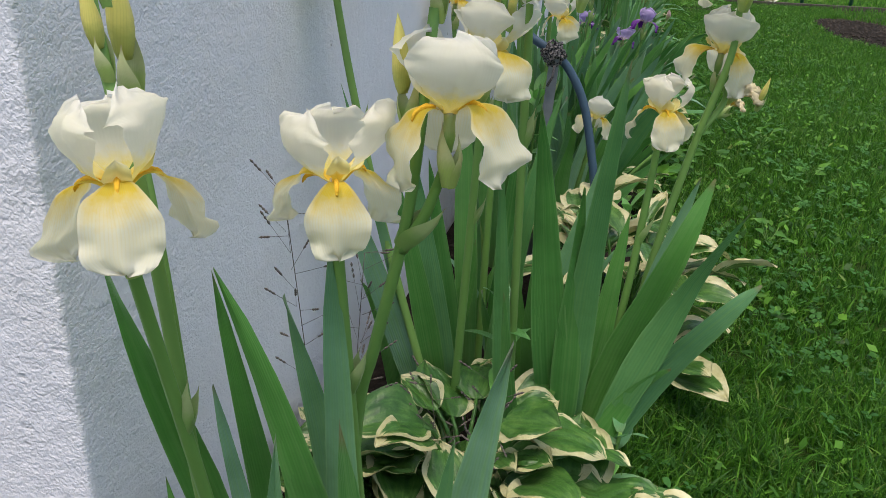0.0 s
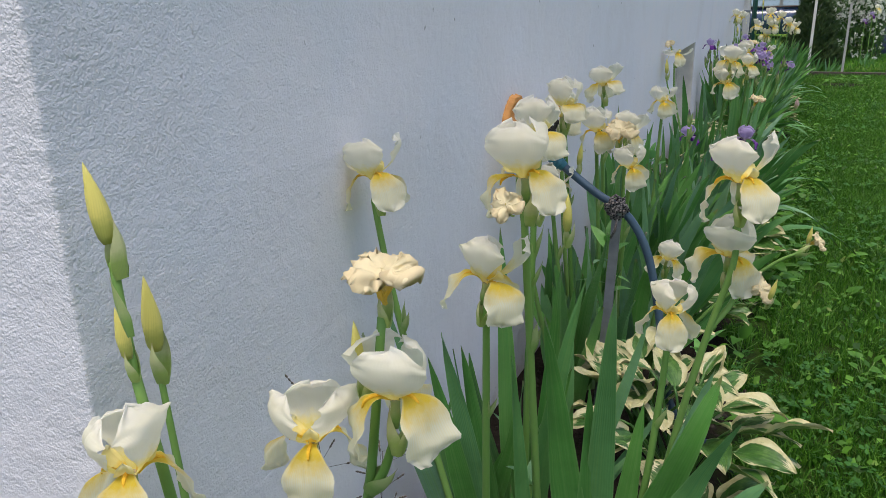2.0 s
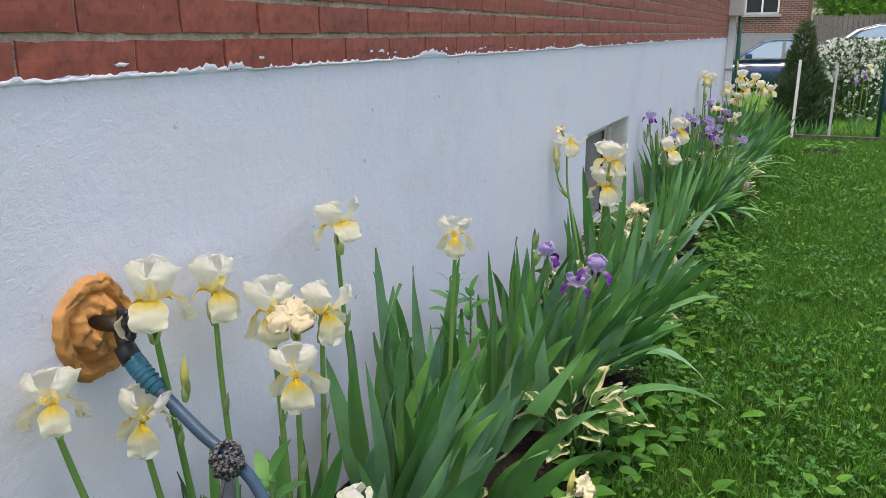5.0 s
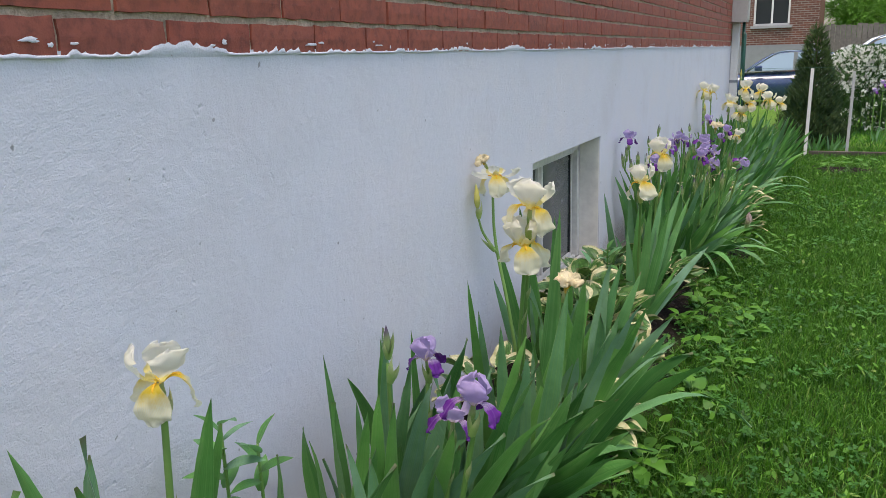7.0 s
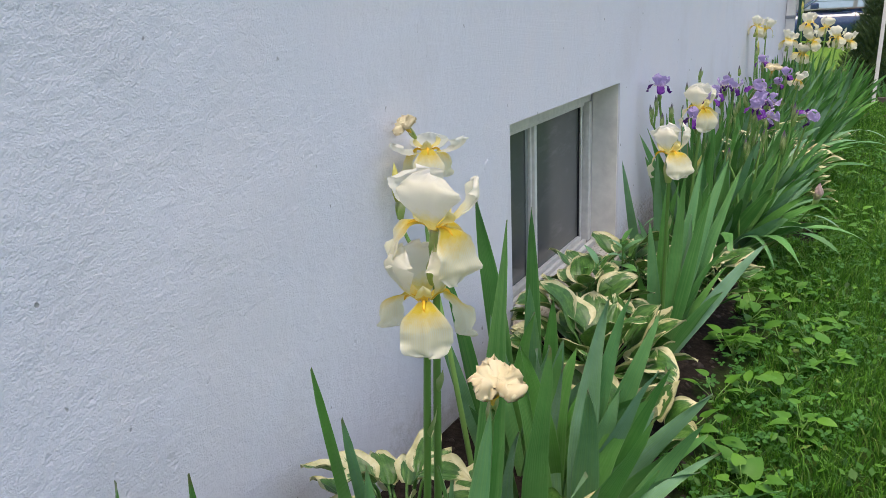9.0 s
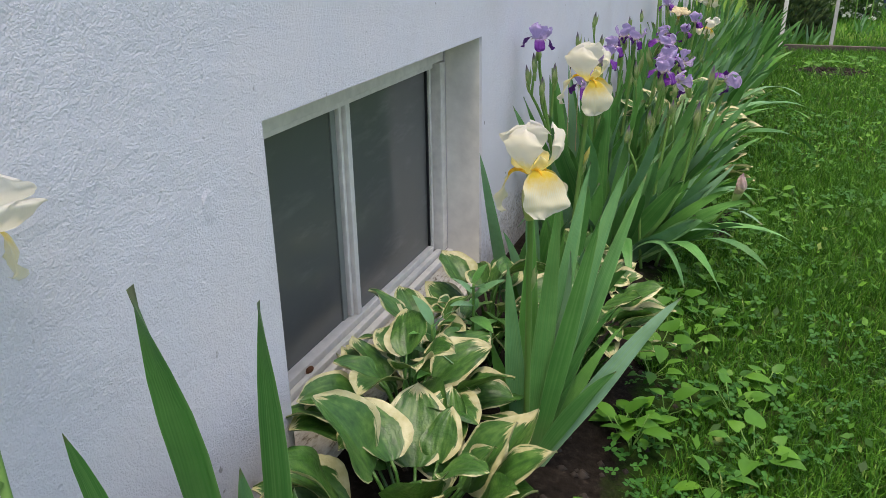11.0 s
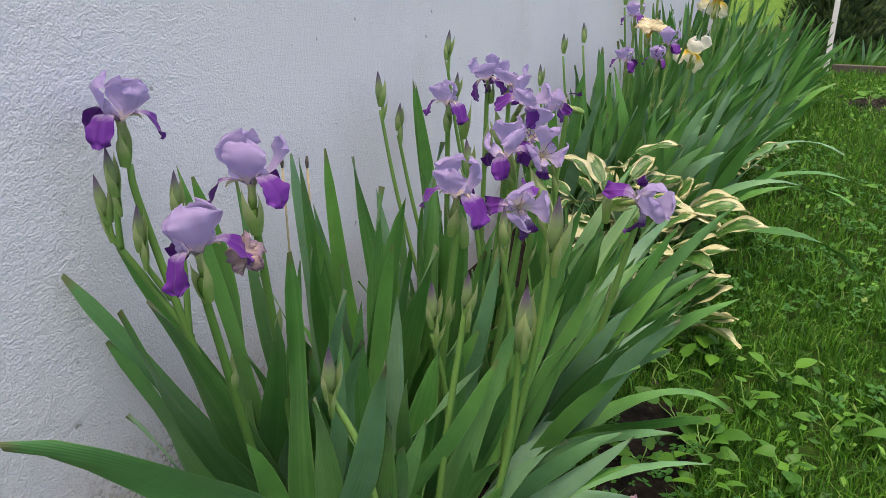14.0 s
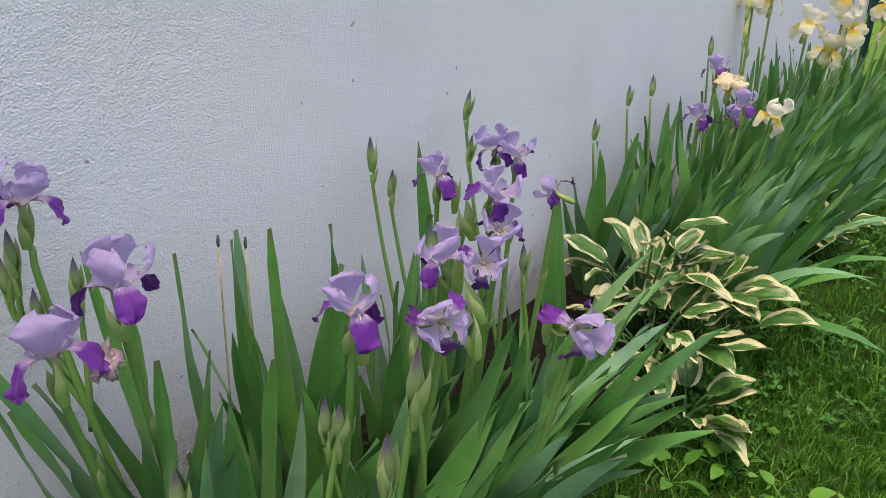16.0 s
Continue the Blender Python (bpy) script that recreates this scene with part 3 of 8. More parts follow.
def build_corner():
    """The rounded, slightly ragged outer corner."""
    prof = [(0.0, 0.62), (0.0, 0.5945), (-0.0008, 0.592), (-0.0024, 0.5905), (-0.005, 0.59), (-0.03, 0.59)]
    rows = 120
    verts, faces = [], []
    for i in range(rows):
        z = -0.6 + (TOP + 0.6) * i / (rows - 1)
        j = 0.0012 * noise.noise((0, 0, z * 26)) + 0.0010 * noise.noise((3, 0, z * 80))
        for k, (x, y) in enumerate(prof):
            w = 1.0 if 0 < k < 5 else 0.0
            verts.append((x - abs(j) * w, y + abs(j) * w, z))
    for i in range(rows - 1):
        for k in range(5):
            a = i * 6 + k
            faces.append((a, a + 1, a + 7, a + 6))
    part("corner", mesh("corner", verts, faces, STUCCO, None, False), foundation)


build_corner()


def build_paint_edge():
    """Thick paint with a ragged upper edge where brush strokes ran up over the lowest bricks."""
    n = 1400
    verts, faces = [], []
    for i in range(n):
        y = Y0 + 0.005 + (Y1 - Y0 - 0.01) * i / (n - 1)
        h = -0.006 + 0.030 * max(0.0, noise.noise((y * 4.3, 0, 5)) + 0.06) + 0.010 * noise.noise((y * 19, 0, 2)) + 0.009 * noise.noise((y * 90, 0, 7)) + 0.005 * noise.noise((y * 210, 0, 4))
        h = max(-0.006, h)
        t = 0.0046 + 0.0012 * noise.noise((y * 40, 1, 1))
        verts += [(0.0002, y, TOP - 0.012), (0.0006, y, TOP - 0.010), (t + 0.001, y, TOP - 0.006 + h * 0.75), (0.0034 if h > 0 else 0.0012, y, TOP + h)]
    for i in range(n - 1):
        for k in range(3):
            a = i * 4 + k
            faces.append((a, a + 4, a + 5, a + 1))
    part("paint_edge", mesh("paint_edge", verts, faces, STUCCO), foundation, "ragged white paint edge")


build_paint_edge()

def build_splashes():
    """Dabs of white paint left on the lowest bricks."""
    r = random.Random(14)
    verts, faces = [], []
    y = Y0 + 0.1
    while y < Y1 - 0.1:
        w, h = r.uniform(0.006, 0.05), r.uniform(0.003, 0.010)
        z = TOP + r.uniform(0.004, 0.016)
        o = len(verts)
        n = 14
        verts.append((0.0058, y, z))
        for k in range(n):
            a = 2 * math.pi * k / n
            q = r.uniform(0.55, 1.15)
            verts.append((0.0042, y + math.cos(a) * w * 0.5 * q, z + math.sin(a) * h * 0.6 * q))
        for k in range(n):
            faces.append((o, o + 1 + k, o + 1 + (k + 1) % n))
        y += r.choice((r.uniform(0.01, 0.05), r.uniform(0.05, 0.5)))
    tagged(part("paint_dabs", mesh("paint_dabs", verts, faces, STUCCO), foundation), "", "", "", "stuff")


build_splashes()


def build_chip():
    """A shallow knock in the render with a raised lip."""
    c = Vector((0.0, 4.824, 0.521))
    verts, faces = [(0.0012, c.y, c.z)], []
    n = 18
    for ring, (rr, x) in enumerate(((0.45, 0.0010), (0.8, 0.0026), (1.0, 0.0003))):
        for k in range(n):
            a = 2 * math.pi * k / n
            q = rr * (1 + 0.25 * noise.noise((math.cos(a) * 1.5, math.sin(a) * 1.5, 3)))
            lip = x if ring != 1 else x * (0.4 + 0.6 * max(0, math.cos(a - 2.2)))
            verts.append((lip, c.y + math.cos(a) * 0.015 * q, c.z + math.sin(a) * 0.024 * q))
    for k in range(n):
        faces.append((0, 1 + k, 1 + (k + 1) % n))
        for ring in range(2):
            o = 1 + ring * n
            faces.append((o + k, o + n + k, o + n + (k + 1) % n, o + (k + 1) % n))
    part("chip", mesh("chip", verts, faces, STUCCO), foundation, "small chip in the white render")


build_chip()

# brickwork above the foundation: mortar body, and bricks proud of it
bbm = bmesh.new()
box_bm(-0.25, -0.0045, Y0 + 0.002, Y1 - 0.002, TOP - 0.004, 3.4, 0.0, bbm)
box_bm(-9.0, -0.25, Y0 + 0.002, Y0 + 0.25, TOP - 0.004, 3.4, 0.0, bbm)
box_bm(-9.0, -0.25, Y1 - 0.25, Y1 - 0.002, TOP - 0.004, 3.4, 0.0, bbm)
brick_wall = tagged(new("wall_brick", bm_mesh("wall_brick", bbm, MORTAR)), "red brick house wall with grey mortar joints", "wall", kind="structure")
eaves = bmesh.new()
box_bm(-9.1, 0.05, Y0 - 0.05, Y1 + 0.05, 3.4, 3.55, 0.02, eaves)
tagged(new("ceiling_roof", bm_mesh("ceiling_roof", eaves, TIMBER)), "plain flat roof slab closing the house", "roof", kind="structure")
# room behind the panes; its shade is painted as dark walls
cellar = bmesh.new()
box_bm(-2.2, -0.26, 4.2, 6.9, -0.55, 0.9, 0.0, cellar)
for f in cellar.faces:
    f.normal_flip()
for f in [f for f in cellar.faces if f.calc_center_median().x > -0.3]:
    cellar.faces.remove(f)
tagged(new("wall_cellar", bm_mesh("wall_cellar", cellar, DARK)), "basement room behind the window, its darkness put into the wall colour", "wall", kind="structure")


# ---- basement window ----
def build_window():
    win = thing("window_1", (-0.14, (WY0 + WY1) / 2, WZ0), "white framed sliding basement window with dark panes", "window", kind="structure")
    x1, foot = -0.118, -0.020
    lo, hi, left, right, mid = foot + 0.028, 0.526, WY0 + 0.05, 5.972, 5.476
    box("head_board", FRAME, -0.235, x1 + 0.006, WY0 + 0.002, WY1 - 0.002, hi + 0.014, WZ1 - 0.003, 0.003, win)
    box("head_track", FRAME, -0.18, x1 - 0.004, WY0 + 0.05, right + 0.008, hi, hi + 0.013, 0.002, win)
    box("jamb", FRAME, -0.18, x1, WY0 + 0.002, left - 0.002, foot + 0.004, hi + 0.012, 0.004, win)
    box("inner_jamb", FRAME, -0.18, x1 - 0.012, right, right + 0.012, foot + 0.012, hi - 0.001, 0.002, win)
    box("jamb_channel", STEEL, -0.18, x1 - 0.022, right + 0.013, right + 0.024, foot + 0.012, hi + 0.012, 0.001, win)
    box("jamb", FRAME, -0.18, x1 + 0.012, right + 0.025, WY1 - 0.002, foot + 0.004, hi + 0.012, 0.004, win)
    box("bottom_rail", FRAME, -0.18, x1 - 0.010, left, right - 0.001, foot + 0.004, lo, 0.003, win)
    box("track", FRAME, x1 - 0.008, x1 + 0.006, left, right + 0.020, foot - 0.006, foot + 0.013, 0.002, win)
    box("stop_board", FRAME, x1 + 0.010, x1 + 0.030, left, WY1 - 0.004, foot - 0.020, foot + 0.002, 0.003, win)
    box("meeting_rail", FRAME, -0.160, -0.142, mid, mid + 0.012, lo + 0.001, hi - 0.001, 0.003, win)
    box("meeting_rail", FRAME, -0.152, -0.132, mid + 0.0135, mid + 0.034, lo + 0.001, hi - 0.001, 0.003, win)
    box("gasket", BLACK, -0.150, -0.137, mid + 0.0345, mid + 0.039, lo + 0.001, hi - 0.001, 0.0, win)
    box("gasket", BLACK, -0.150, -0.136, right - 0.006, right - 0.001, lo + 0.001, hi - 0.001, 0.0, win)
    box("gasket", BLACK, -0.150, -0.136, mid + 0.0395, right - 0.0065, hi - 0.006, hi - 0.001, 0.0, win)
    m, nt, b = material("window_glass")
    b.inputs["Base Color"].default_value = (0.085, 0.095, 0.092, 1)
    b.inputs["Roughness"].default_value = 0.04
    b.inputs["Transmission Weight"].default_value = 0.22
    dust = tex(nt, 2.2, 3, 0.5, place_of(nt)).outputs[0]
    nt.links.new(ramp(nt, dust, [(0.35, (0.06, 0.06, 0.06)), (0.70, (0.22, 0.22, 0.22))]), b.inputs["Roughness"])
    # wiped smears and fine dust on the glass
    smear = nt.nodes.new("ShaderNodeMapping")
    nt.links.new(place_of(nt), smear.inputs[0])
    smear.inputs["Rotation"].default_value, smear.inputs["Scale"].default_value = (0.7, 0, 0), (1, 4.0, 16.0)
    wipes = ramp(nt, tex(nt, 1.6, 5, 0.65, smear.outputs[0]).outputs[0], [(0.50, (0, 0, 0)), (0.74, (1, 1, 1))])
    dirty = calc(nt, "MULTIPLY", wipes, ramp(nt, tex(nt, 5, 3, 0.5, place_of(nt)).outputs[0], [(0.42, (0, 0, 0)), (0.68, (1, 1, 1))]))
    nt.links.new(mixc(nt, calc(nt, "MULTIPLY", dirty, 0.45), (0.150, 0.158, 0.152), (0.34, 0.35, 0.35)), b.inputs["Base Color"])
    pane = box("pane", m, -0.158, -0.154, left, mid - 0.001, lo + 0.001, hi - 0.001, 0.0, win, "dusty glass pane")
    pane2 = box("pane", m, -0.146, -0.142, mid + 0.0395, right - 0.007, lo + 0.001, hi - 0.007, 0.0, win, "dusty glass pane")
    for o in (pane, pane2):
        o.visible_shadow = False
    box("insect_screen", SCREEN, -0.1505, -0.1495, mid + 0.0395, right - 0.007, lo + 0.001, hi - 0.007, 0.0, win, "dark grey insect screen")
    box("inner_stile", plain("dusty_grey_green_stile", (0.22, 0.24, 0.225), 0.4, var=0.2, scale=16), -0.1535, -0.1505, mid - 0.026, mid - 0.003, lo + 0.001, hi - 0.001, 0.001, win, "dull grey-green stile behind dust")
    verts, faces = [], []
    for i in range(60):
        y = WY0 + 0.1 + 0.40 * i / 59
        for z in (foot, WZ1 + 0.1):
            verts.append((-0.22 - 0.014 * math.sin(i * 0.9), y, z))
    for i in range(59):
        faces.append((2 * i, 2 * i + 2, 2 * i + 3, 2 * i + 1))
    part("curtain", mesh("curtain", verts, faces, CURTAIN), win, "dull grey-green curtain")
    box("reveal", plain("cream_stained_plaster", (0.78, 0.755, 0.70), 0.85, var=0.18, scale=22, bumpy=0.6, dist=0.004), x1 + 0.013, -0.006, WY1 - 0.005, WY1 - 0.0015, foot - 0.055, WZ1 - 0.004, 0.001, win, "cream stained plaster reveal")
    box("sill_block", FRAME, -0.235, x1 + 0.031, WY0 + 0.002, WY1 - 0.002, WZ0 + 0.002, foot - 0.021, 0.002, win)
    # sloping sill, worn and lumpy
    nx, ny = 9, 90
    verts, faces = [], []
    for i in range(ny):
        y = WY0 + 0.003 + (WY1 - WY0 - 0.006) * i / (ny - 1)
        for k in range(nx):
            x = x1 + 0.033 + (0.012 - x1 - 0.033) * k / (nx - 1)
            z = foot - 0.012 - 0.50 * (x - x1 - 0.033) + 0.0025 * noise.noise((x * 30, y * 14, 1)) + 0.0012 * noise.noise((x * 90, y * 60, 5))
            verts.append((x, y, z))
        verts.append((0.012 + 0.002 * noise.noise((1, y * 30, 2)), y, foot - 0.13))
    for i in range(ny - 1):
        for k in range(nx):
            a = i * (nx + 1) + k
            faces.append((a, a + 1, a + nx + 2, a + nx + 1))
    part("sill", mesh("sill", verts, faces, FLAKING, None, False), win, "sloping painted sill with flaking paint")
    bm = bmesh.new()
    bmesh.ops.create_icosphere(bm, subdivisions=2, radius=0.008)
    for v in bm.verts:
        v.co = Vector((v.co.x * 0.8, v.co.y * 1.6, v.co.z)) * (1 + 0.3 * noise.noise(v.co * 300)) + Vector((x1 - 0.006, 5.239, foot + 0.018))
    part("latch", bm_mesh("latch", bm, RUST), win, "small rusty latch")


build_window()


# ---- tap, foam, hose ----
def build_foam():
    """A lumpy collar of expanding foam round the pipe."""
    verts, faces = [], []
    rings, sides = 40, 72
    c = Vector((0.0, 1.884, 0.662))
    for i in range(rings):
        s = i / (rings - 1)
        for k in range(sides):
            a = 2 * math.pi * k / sides
            dy, dz = math.cos(a), math.sin(a)
            edge = 0.062 + 0.010 * noise.noise((dy * 1.7, dz * 1.7, 4)) + 0.004 * noise.noise((dy * 6, dz * 6, 2))
            r = edge * s
            q = Vector((0, c.y + dy * r * 1.2, c.z + dz * r * (1.32 if dz > 0 else 1.50)))
            flange = smooth01(0.66, 0.74, s) * (1 - smooth01(0.93, 1.0, s))
            heap = 1 - smooth01(0.45, 0.70, s + 0.10 * noise.noise((dy * 2.1, dz * 2.1, 9)))
            h = 0.004 * (1 - smooth01(0.96, 1.0, s)) + 0.011 * flange + 0.024 * heap
            h += (0.016 * noise.noise(q * 34) + 0.010 * noise.noise(q * 85)) * heap + (0.004 * noise.noise(q * 60) + 0.003 * noise.noise(q * 170)) * (1 - s ** 8)
            h -= 0.005 * max(0.0, 1 - abs(noise.noise(q * 48 + Vector((3, 1, 2)))) * 9) * flange
            verts.append((max(h, 0.0006) if s < 1 else 0.0004, q.y, q.z))
    for i in range(rings - 1):
        for k in range(sides):
            k2 = (k + 1) % sides
            faces.append((i * sides + k, (i + 1) * sides + k, (i + 1) * sides + k2, i * sides + k2))
    tagged(new("foam_collar", mesh("foam_collar", verts, faces, FOAM)), "lumpy orange expanding foam round a wall tap", "foam")


def ring_tube(centre, axis, radius, r, n=18, sides=6):
    axis = Vector(axis).normalized()
    a = axis.cross(Vector((0, 0, 1))).normalized()
    b = axis.cross(a)
    pts = [Vector(centre) + (a * math.cos(2 * math.pi * i / n) + b * math.sin(2 * math.pi * i / n)) * radius for i in range(n + 1)]
    return tube(pts, r, sides)


def merged(*sets):
    verts, faces, uvs = [], [], []
    for v, f, u in sets:
        o = len(verts)
        verts += list(v)
        uvs += list(u)
        faces += [tuple(i + o for i in q) for q in f]
    return verts, faces, uvs


def build_tap():
    tap = thing("garden_tap", (0.03, 1.88, 0.66), "brass outdoor tap with black round handle set in foam", "tap")
    body = merged(tube([Vector((0.01, 1.875, 0.672)), Vector((0.05, 1.882, 0.672)), Vector((0.075, 1.886, 0.668))], [0.013, 0.013, 0.012], 12),
                  tube([Vector((0.06, 1.884, 0.672)), Vector((0.066, 1.882, 0.65)), Vector((0.074, 1.880, 0.632))], [0.013, 0.012, 0.014], 12))
    part("body", mesh("body", body[0], body[1], BRASS), tap)
    part("spindle", mesh("spindle", *tube([Vector((0.064, 1.882, 0.668)), Vector((0.093, 1.864, 0.684))], 0.006, 8)[:2], BRASS), tap)
    c, ax = Vector((0.097, 1.862, 0.686)), Vector((0.36, 0.93, 0.10)).normalized()
    a = ax.cross(Vector((0, 0, 1))).normalized()
    b = ax.cross(a)
    handle = part("handle", mesh("handle", *ring_tube(c, ax, 0.020, 0.0052, 24, 6)[:2], BLACK), tap, "black ribbed round handle")
    part("hub", mesh("hub", *tube([c - ax * 0.006, c + ax * 0.006], 0.008, 10)[:2], BLACK), handle)
    for i in range(6):
        d = a * math.cos(i * math.pi / 3) + b * math.sin(i * math.pi / 3)
        part("spoke", mesh("spoke", *tube([c, c + d * 0.020], 0.004, 5)[:2], BLACK), handle)
        part("lug", mesh("lug", *tube([c + d * 0.019 - ax * 0.004, c + d * 0.026 + ax * 0.002], 0.005, 6)[:2], BLACK), handle)


def build_hose():
    hose = thing("garden_hose", (0.42, 1.86, land(0.42, 1.86)), "blue-grey garden hose tied to a steel stake", "hose")
    line = smoothline([(0.076, 1.879, 0.628), (0.110, 1.876, 0.597), (0.165, 1.876, 0.555), (0.215, 1.875, 0.520), (0.262, 1.877, 0.492), (0.300, 1.880, 0.452), (0.335, 1.874, 0.385), (0.365, 1.862, 0.270), (0.392, 1.850, 0.130), (0.42, 1.835, 0.02), (0.50, 1.80, -0.03), (0.60, 1.70, -0.045)], 70)
    part("tube", mesh("tube", *tube(line[8:], 0.0094, 12)[:2], HOSE), hose)
    conn = line[:10]
    part("connector", mesh("connector", *tube(conn, [0.013, 0.0155, 0.016, 0.0165, 0.0165, 0.016, 0.015, 0.014, 0.013, 0.0115], 14)[:2], TEAL), hose, "teal ribbed hose connector")
    ribs = []
    for i in range(3, 9):
        ribs.append(ring_tube(conn[i], conn[i] - conn[i - 1], 0.0155, 0.0016, 16, 5))
    part("grip_rib", mesh("grip_rib", *merged(*ribs)[:2], TEAL), hose)
    part("collar", mesh("collar", *tube([Vector((0.066, 1.880, 0.640)), Vector((0.084, 1.878, 0.618))], [0.0165, 0.017], 14)[:2], BLACK), hose, "dark grey collar")


def build_stake():
    st = thing("steel_stake", (0.27, 1.868, land(0.27, 1.868)), "grey galvanised steel stake in the bed", "stake")
    bm = bmesh.new()
    box_bm(-0.011, 0.011, -0.0035, 0.0035, land(0.27, 1.868) - 0.08, 0.490, 0.001, bm)
    box_bm(-0.011, -0.005, 0.0035, 0.0145, land(0.27, 1.868) - 0.08, 0.488, 0.001, bm)
    for v in bm.verts:
        v.co.x += 0.262 - 0.05 * (0.49 - v.co.z)
        v.co.y += 1.864
    part("shaft", bm_mesh("shaft", bm, STEEL), st)


def build_knot():
    m, nt, b = material("black_and_white_cord")
    u, v = uvs_of(nt)
    ck = nt.nodes.new("ShaderNodeTexChecker")
    cmb = nt.nodes.new("ShaderNodeCombineXYZ")
    nt.links.new(calc(nt, "MULTIPLY", u, 420.0), cmb.inputs[0])
    nt.links.new(calc(nt, "MULTIPLY", v, 2.0), cmb.inputs[1])
    nt.links.new(cmb.outputs[0], ck.inputs["Vector"])
    ck.inputs["Scale"].default_value = 1.0
    ck.inputs["Color1"].default_value, ck.inputs["Color2"].default_value = (0.015, 0.015, 0.017, 1), (0.17, 0.16, 0.155, 1)
    nt.links.new(ck.outputs[0], b.inputs["Base Color"])
    b.inputs["Roughness"].default_value = 0.9
    rng = random.Random(4)
    c = Vector((0.258, 1.868, 0.494))
    pts = []
    for i in range(150):
        a = i * 0.52
        tilt = 0.5 * math.sin(i * 0.043)
        q = Vector((math.cos(a) * 0.021, math.sin(a) * 0.019, 0.011 * math.sin(i * 0.11) + 0.006 * math.sin(a * 2.3)))
        q.rotate(Euler((tilt, 0.7 * math.cos(i * 0.031), 0)))
        pts.append(c + q * (1 + 0.12 * rng.random()))
    tail = [c + Vector((0.006, -0.018, -0.02)), c + Vector((0.004, -0.024, -0.045)), c + Vector((-0.006, -0.022, -0.066))]
    m2 = merged(tube(pts, 0.0036, 6), tube(tail, 0.003, 6))
    tagged(new("cord_knot", mesh("cord_knot", m2[0], m2[1], m, m2[2])), "black and white cord knotted round hose and stake", "cord")


build_foam(), build_tap(), build_hose(), build_stake(), build_knot()


# ---- plants: builders ----
def blade(pts, width, side, thick=0.0022, twist=0.0, wave=0.0, seed=0.0):
    """A sword-shaped leaf along points: lens-shaped section, slow twist, fine point."""
    n = len(pts)
    verts, faces, uvs = [], [], []
    for i, p in enumerate(pts):
        s = i / (n - 1)
        tan = (pts[min(i + 1, n - 1)] - pts[max(i - 1, 0)]).normalized()
        a = side - tan * side.dot(tan)
        a.normalize()
        b = tan.cross(a)
        ang = twist * smooth01(0.1, 1.0, s)
        a, b = a * math.cos(ang) + b * math.sin(ang), b * math.cos(ang) - a * math.sin(ang)
        w = width * 0.5 * (0.66 + 0.34 * smooth01(0, 0.40, s)) * min(1.0, (max(0.0, 1 - s) / 0.55)) ** 0.72
        h = thick * (1.15 - s)
        p = p + b * wave * math.sin(s * 5.5 + seed) * s * (1 - s)
        mid = p - a * w * 0.12 + b * w * 0.10 * math.sin(seed * 3)
        low, top = b * wave * 0.25 * math.sin(s * 9 + seed), b * wave * 0.25 * math.sin(s * 8 + seed * 2)
        verts += [p - a * w + low, mid + b * h * 0.5, p + a * w + top, p + a * w + top, mid - b * h * 0.5, p - a * w + low]
        uvs += [(s, -1), (s, -0.1), (s, 1), (s, 1), (s, -0.1), (s, -1)]
    for i in range(n - 1):
        for k in (0, 1, 3, 4):
            o = i * 6 + k
            faces.append((o, o + 1, o + 7, o + 6))
    return verts, faces, uvs


def leaf(plant, base, tip, width=0.032, sag=0.0, bow=(0, 0, 0), side=None, n=11, twist=0.22):
    """One iris leaf from base to tip; sag lifts its middle so that it arches over."""
    b, t, w = Vector(base), Vector(tip), Vector(bow)
    d = t - b
    p1 = b + d * 0.33 + Vector((0, 0, sag * 0.8)) + w * 0.6
    p2 = b + d * 0.70 + Vector((0, 0, sag)) + w
    flat = Vector((d.x, d.y, 0))
    if side is None:
        side = flat.normalized() if flat.length > 0.02 else Vector((0.8, 0.6, 0))
    pts = bez(b, p1, p2, t, n)
    for p in pts:
        if p.x < 0.012 and p.y > 0.6:
            p.x = 0.012
    own_seed = (t.x * 91.7 + t.y * 57.3 + t.z * 33.1) % 6.283
    v, f, u = blade(pts, width, Vector(side), 0.0022, twist * math.sin(own_seed * 5), 0.05 * width / 0.04 * d.length, own_seed)
    return part("leaf", mesh("leaf", v, f, LEAF, u), plant)


def fan(rng, plant, x, y, az, n, length, lean=(0.15, 0.0), spread=26, width=0.042):
    """A fan of sword leaves that share one foot."""
    d = Vector((math.cos(az), math.sin(az), 0))
    z0 = land(x, y) - 0.01
    for i in range(n):
        a = (i / max(1, n - 1) - 0.5) * 2 + rng.uniform(-0.15, 0.15)
        ang = radians(spread) * a
        way = d * math.sin(ang) + Vector((0, 0, math.cos(ang))) + Vector((lean[0], lean[1], 0)) * rng.uniform(0.3, 1.7)
        way += Vector((rng.uniform(-0.20, 0.24), rng.uniform(-0.24, 0.20), 0))
        way.normalize()
        ln = length * (1 - 0.28 * abs(a)) * rng.uniform(0.78, 1.1)
        foot = Vector((x, y, z0)) + d * a * 0.028
        tip = foot + way * ln
        if tip.x < 0.03:
            tip.x = 0.03 + rng.uniform(0, 0.06)
        flat = math.hypot(way.x, way.y)
        bend = d * rng.uniform(-0.03, 0.03)
        leaf(plant, foot, tip, width * 1.18 * rng.uniform(0.7, 1.12), 0.14 * ln * flat * rng.uniform(0.2, 2.0), bend, d + Vector((rng.uniform(-0.35, 0.35), rng.uniform(-0.35, 0.35), 0)), twist=0.8)


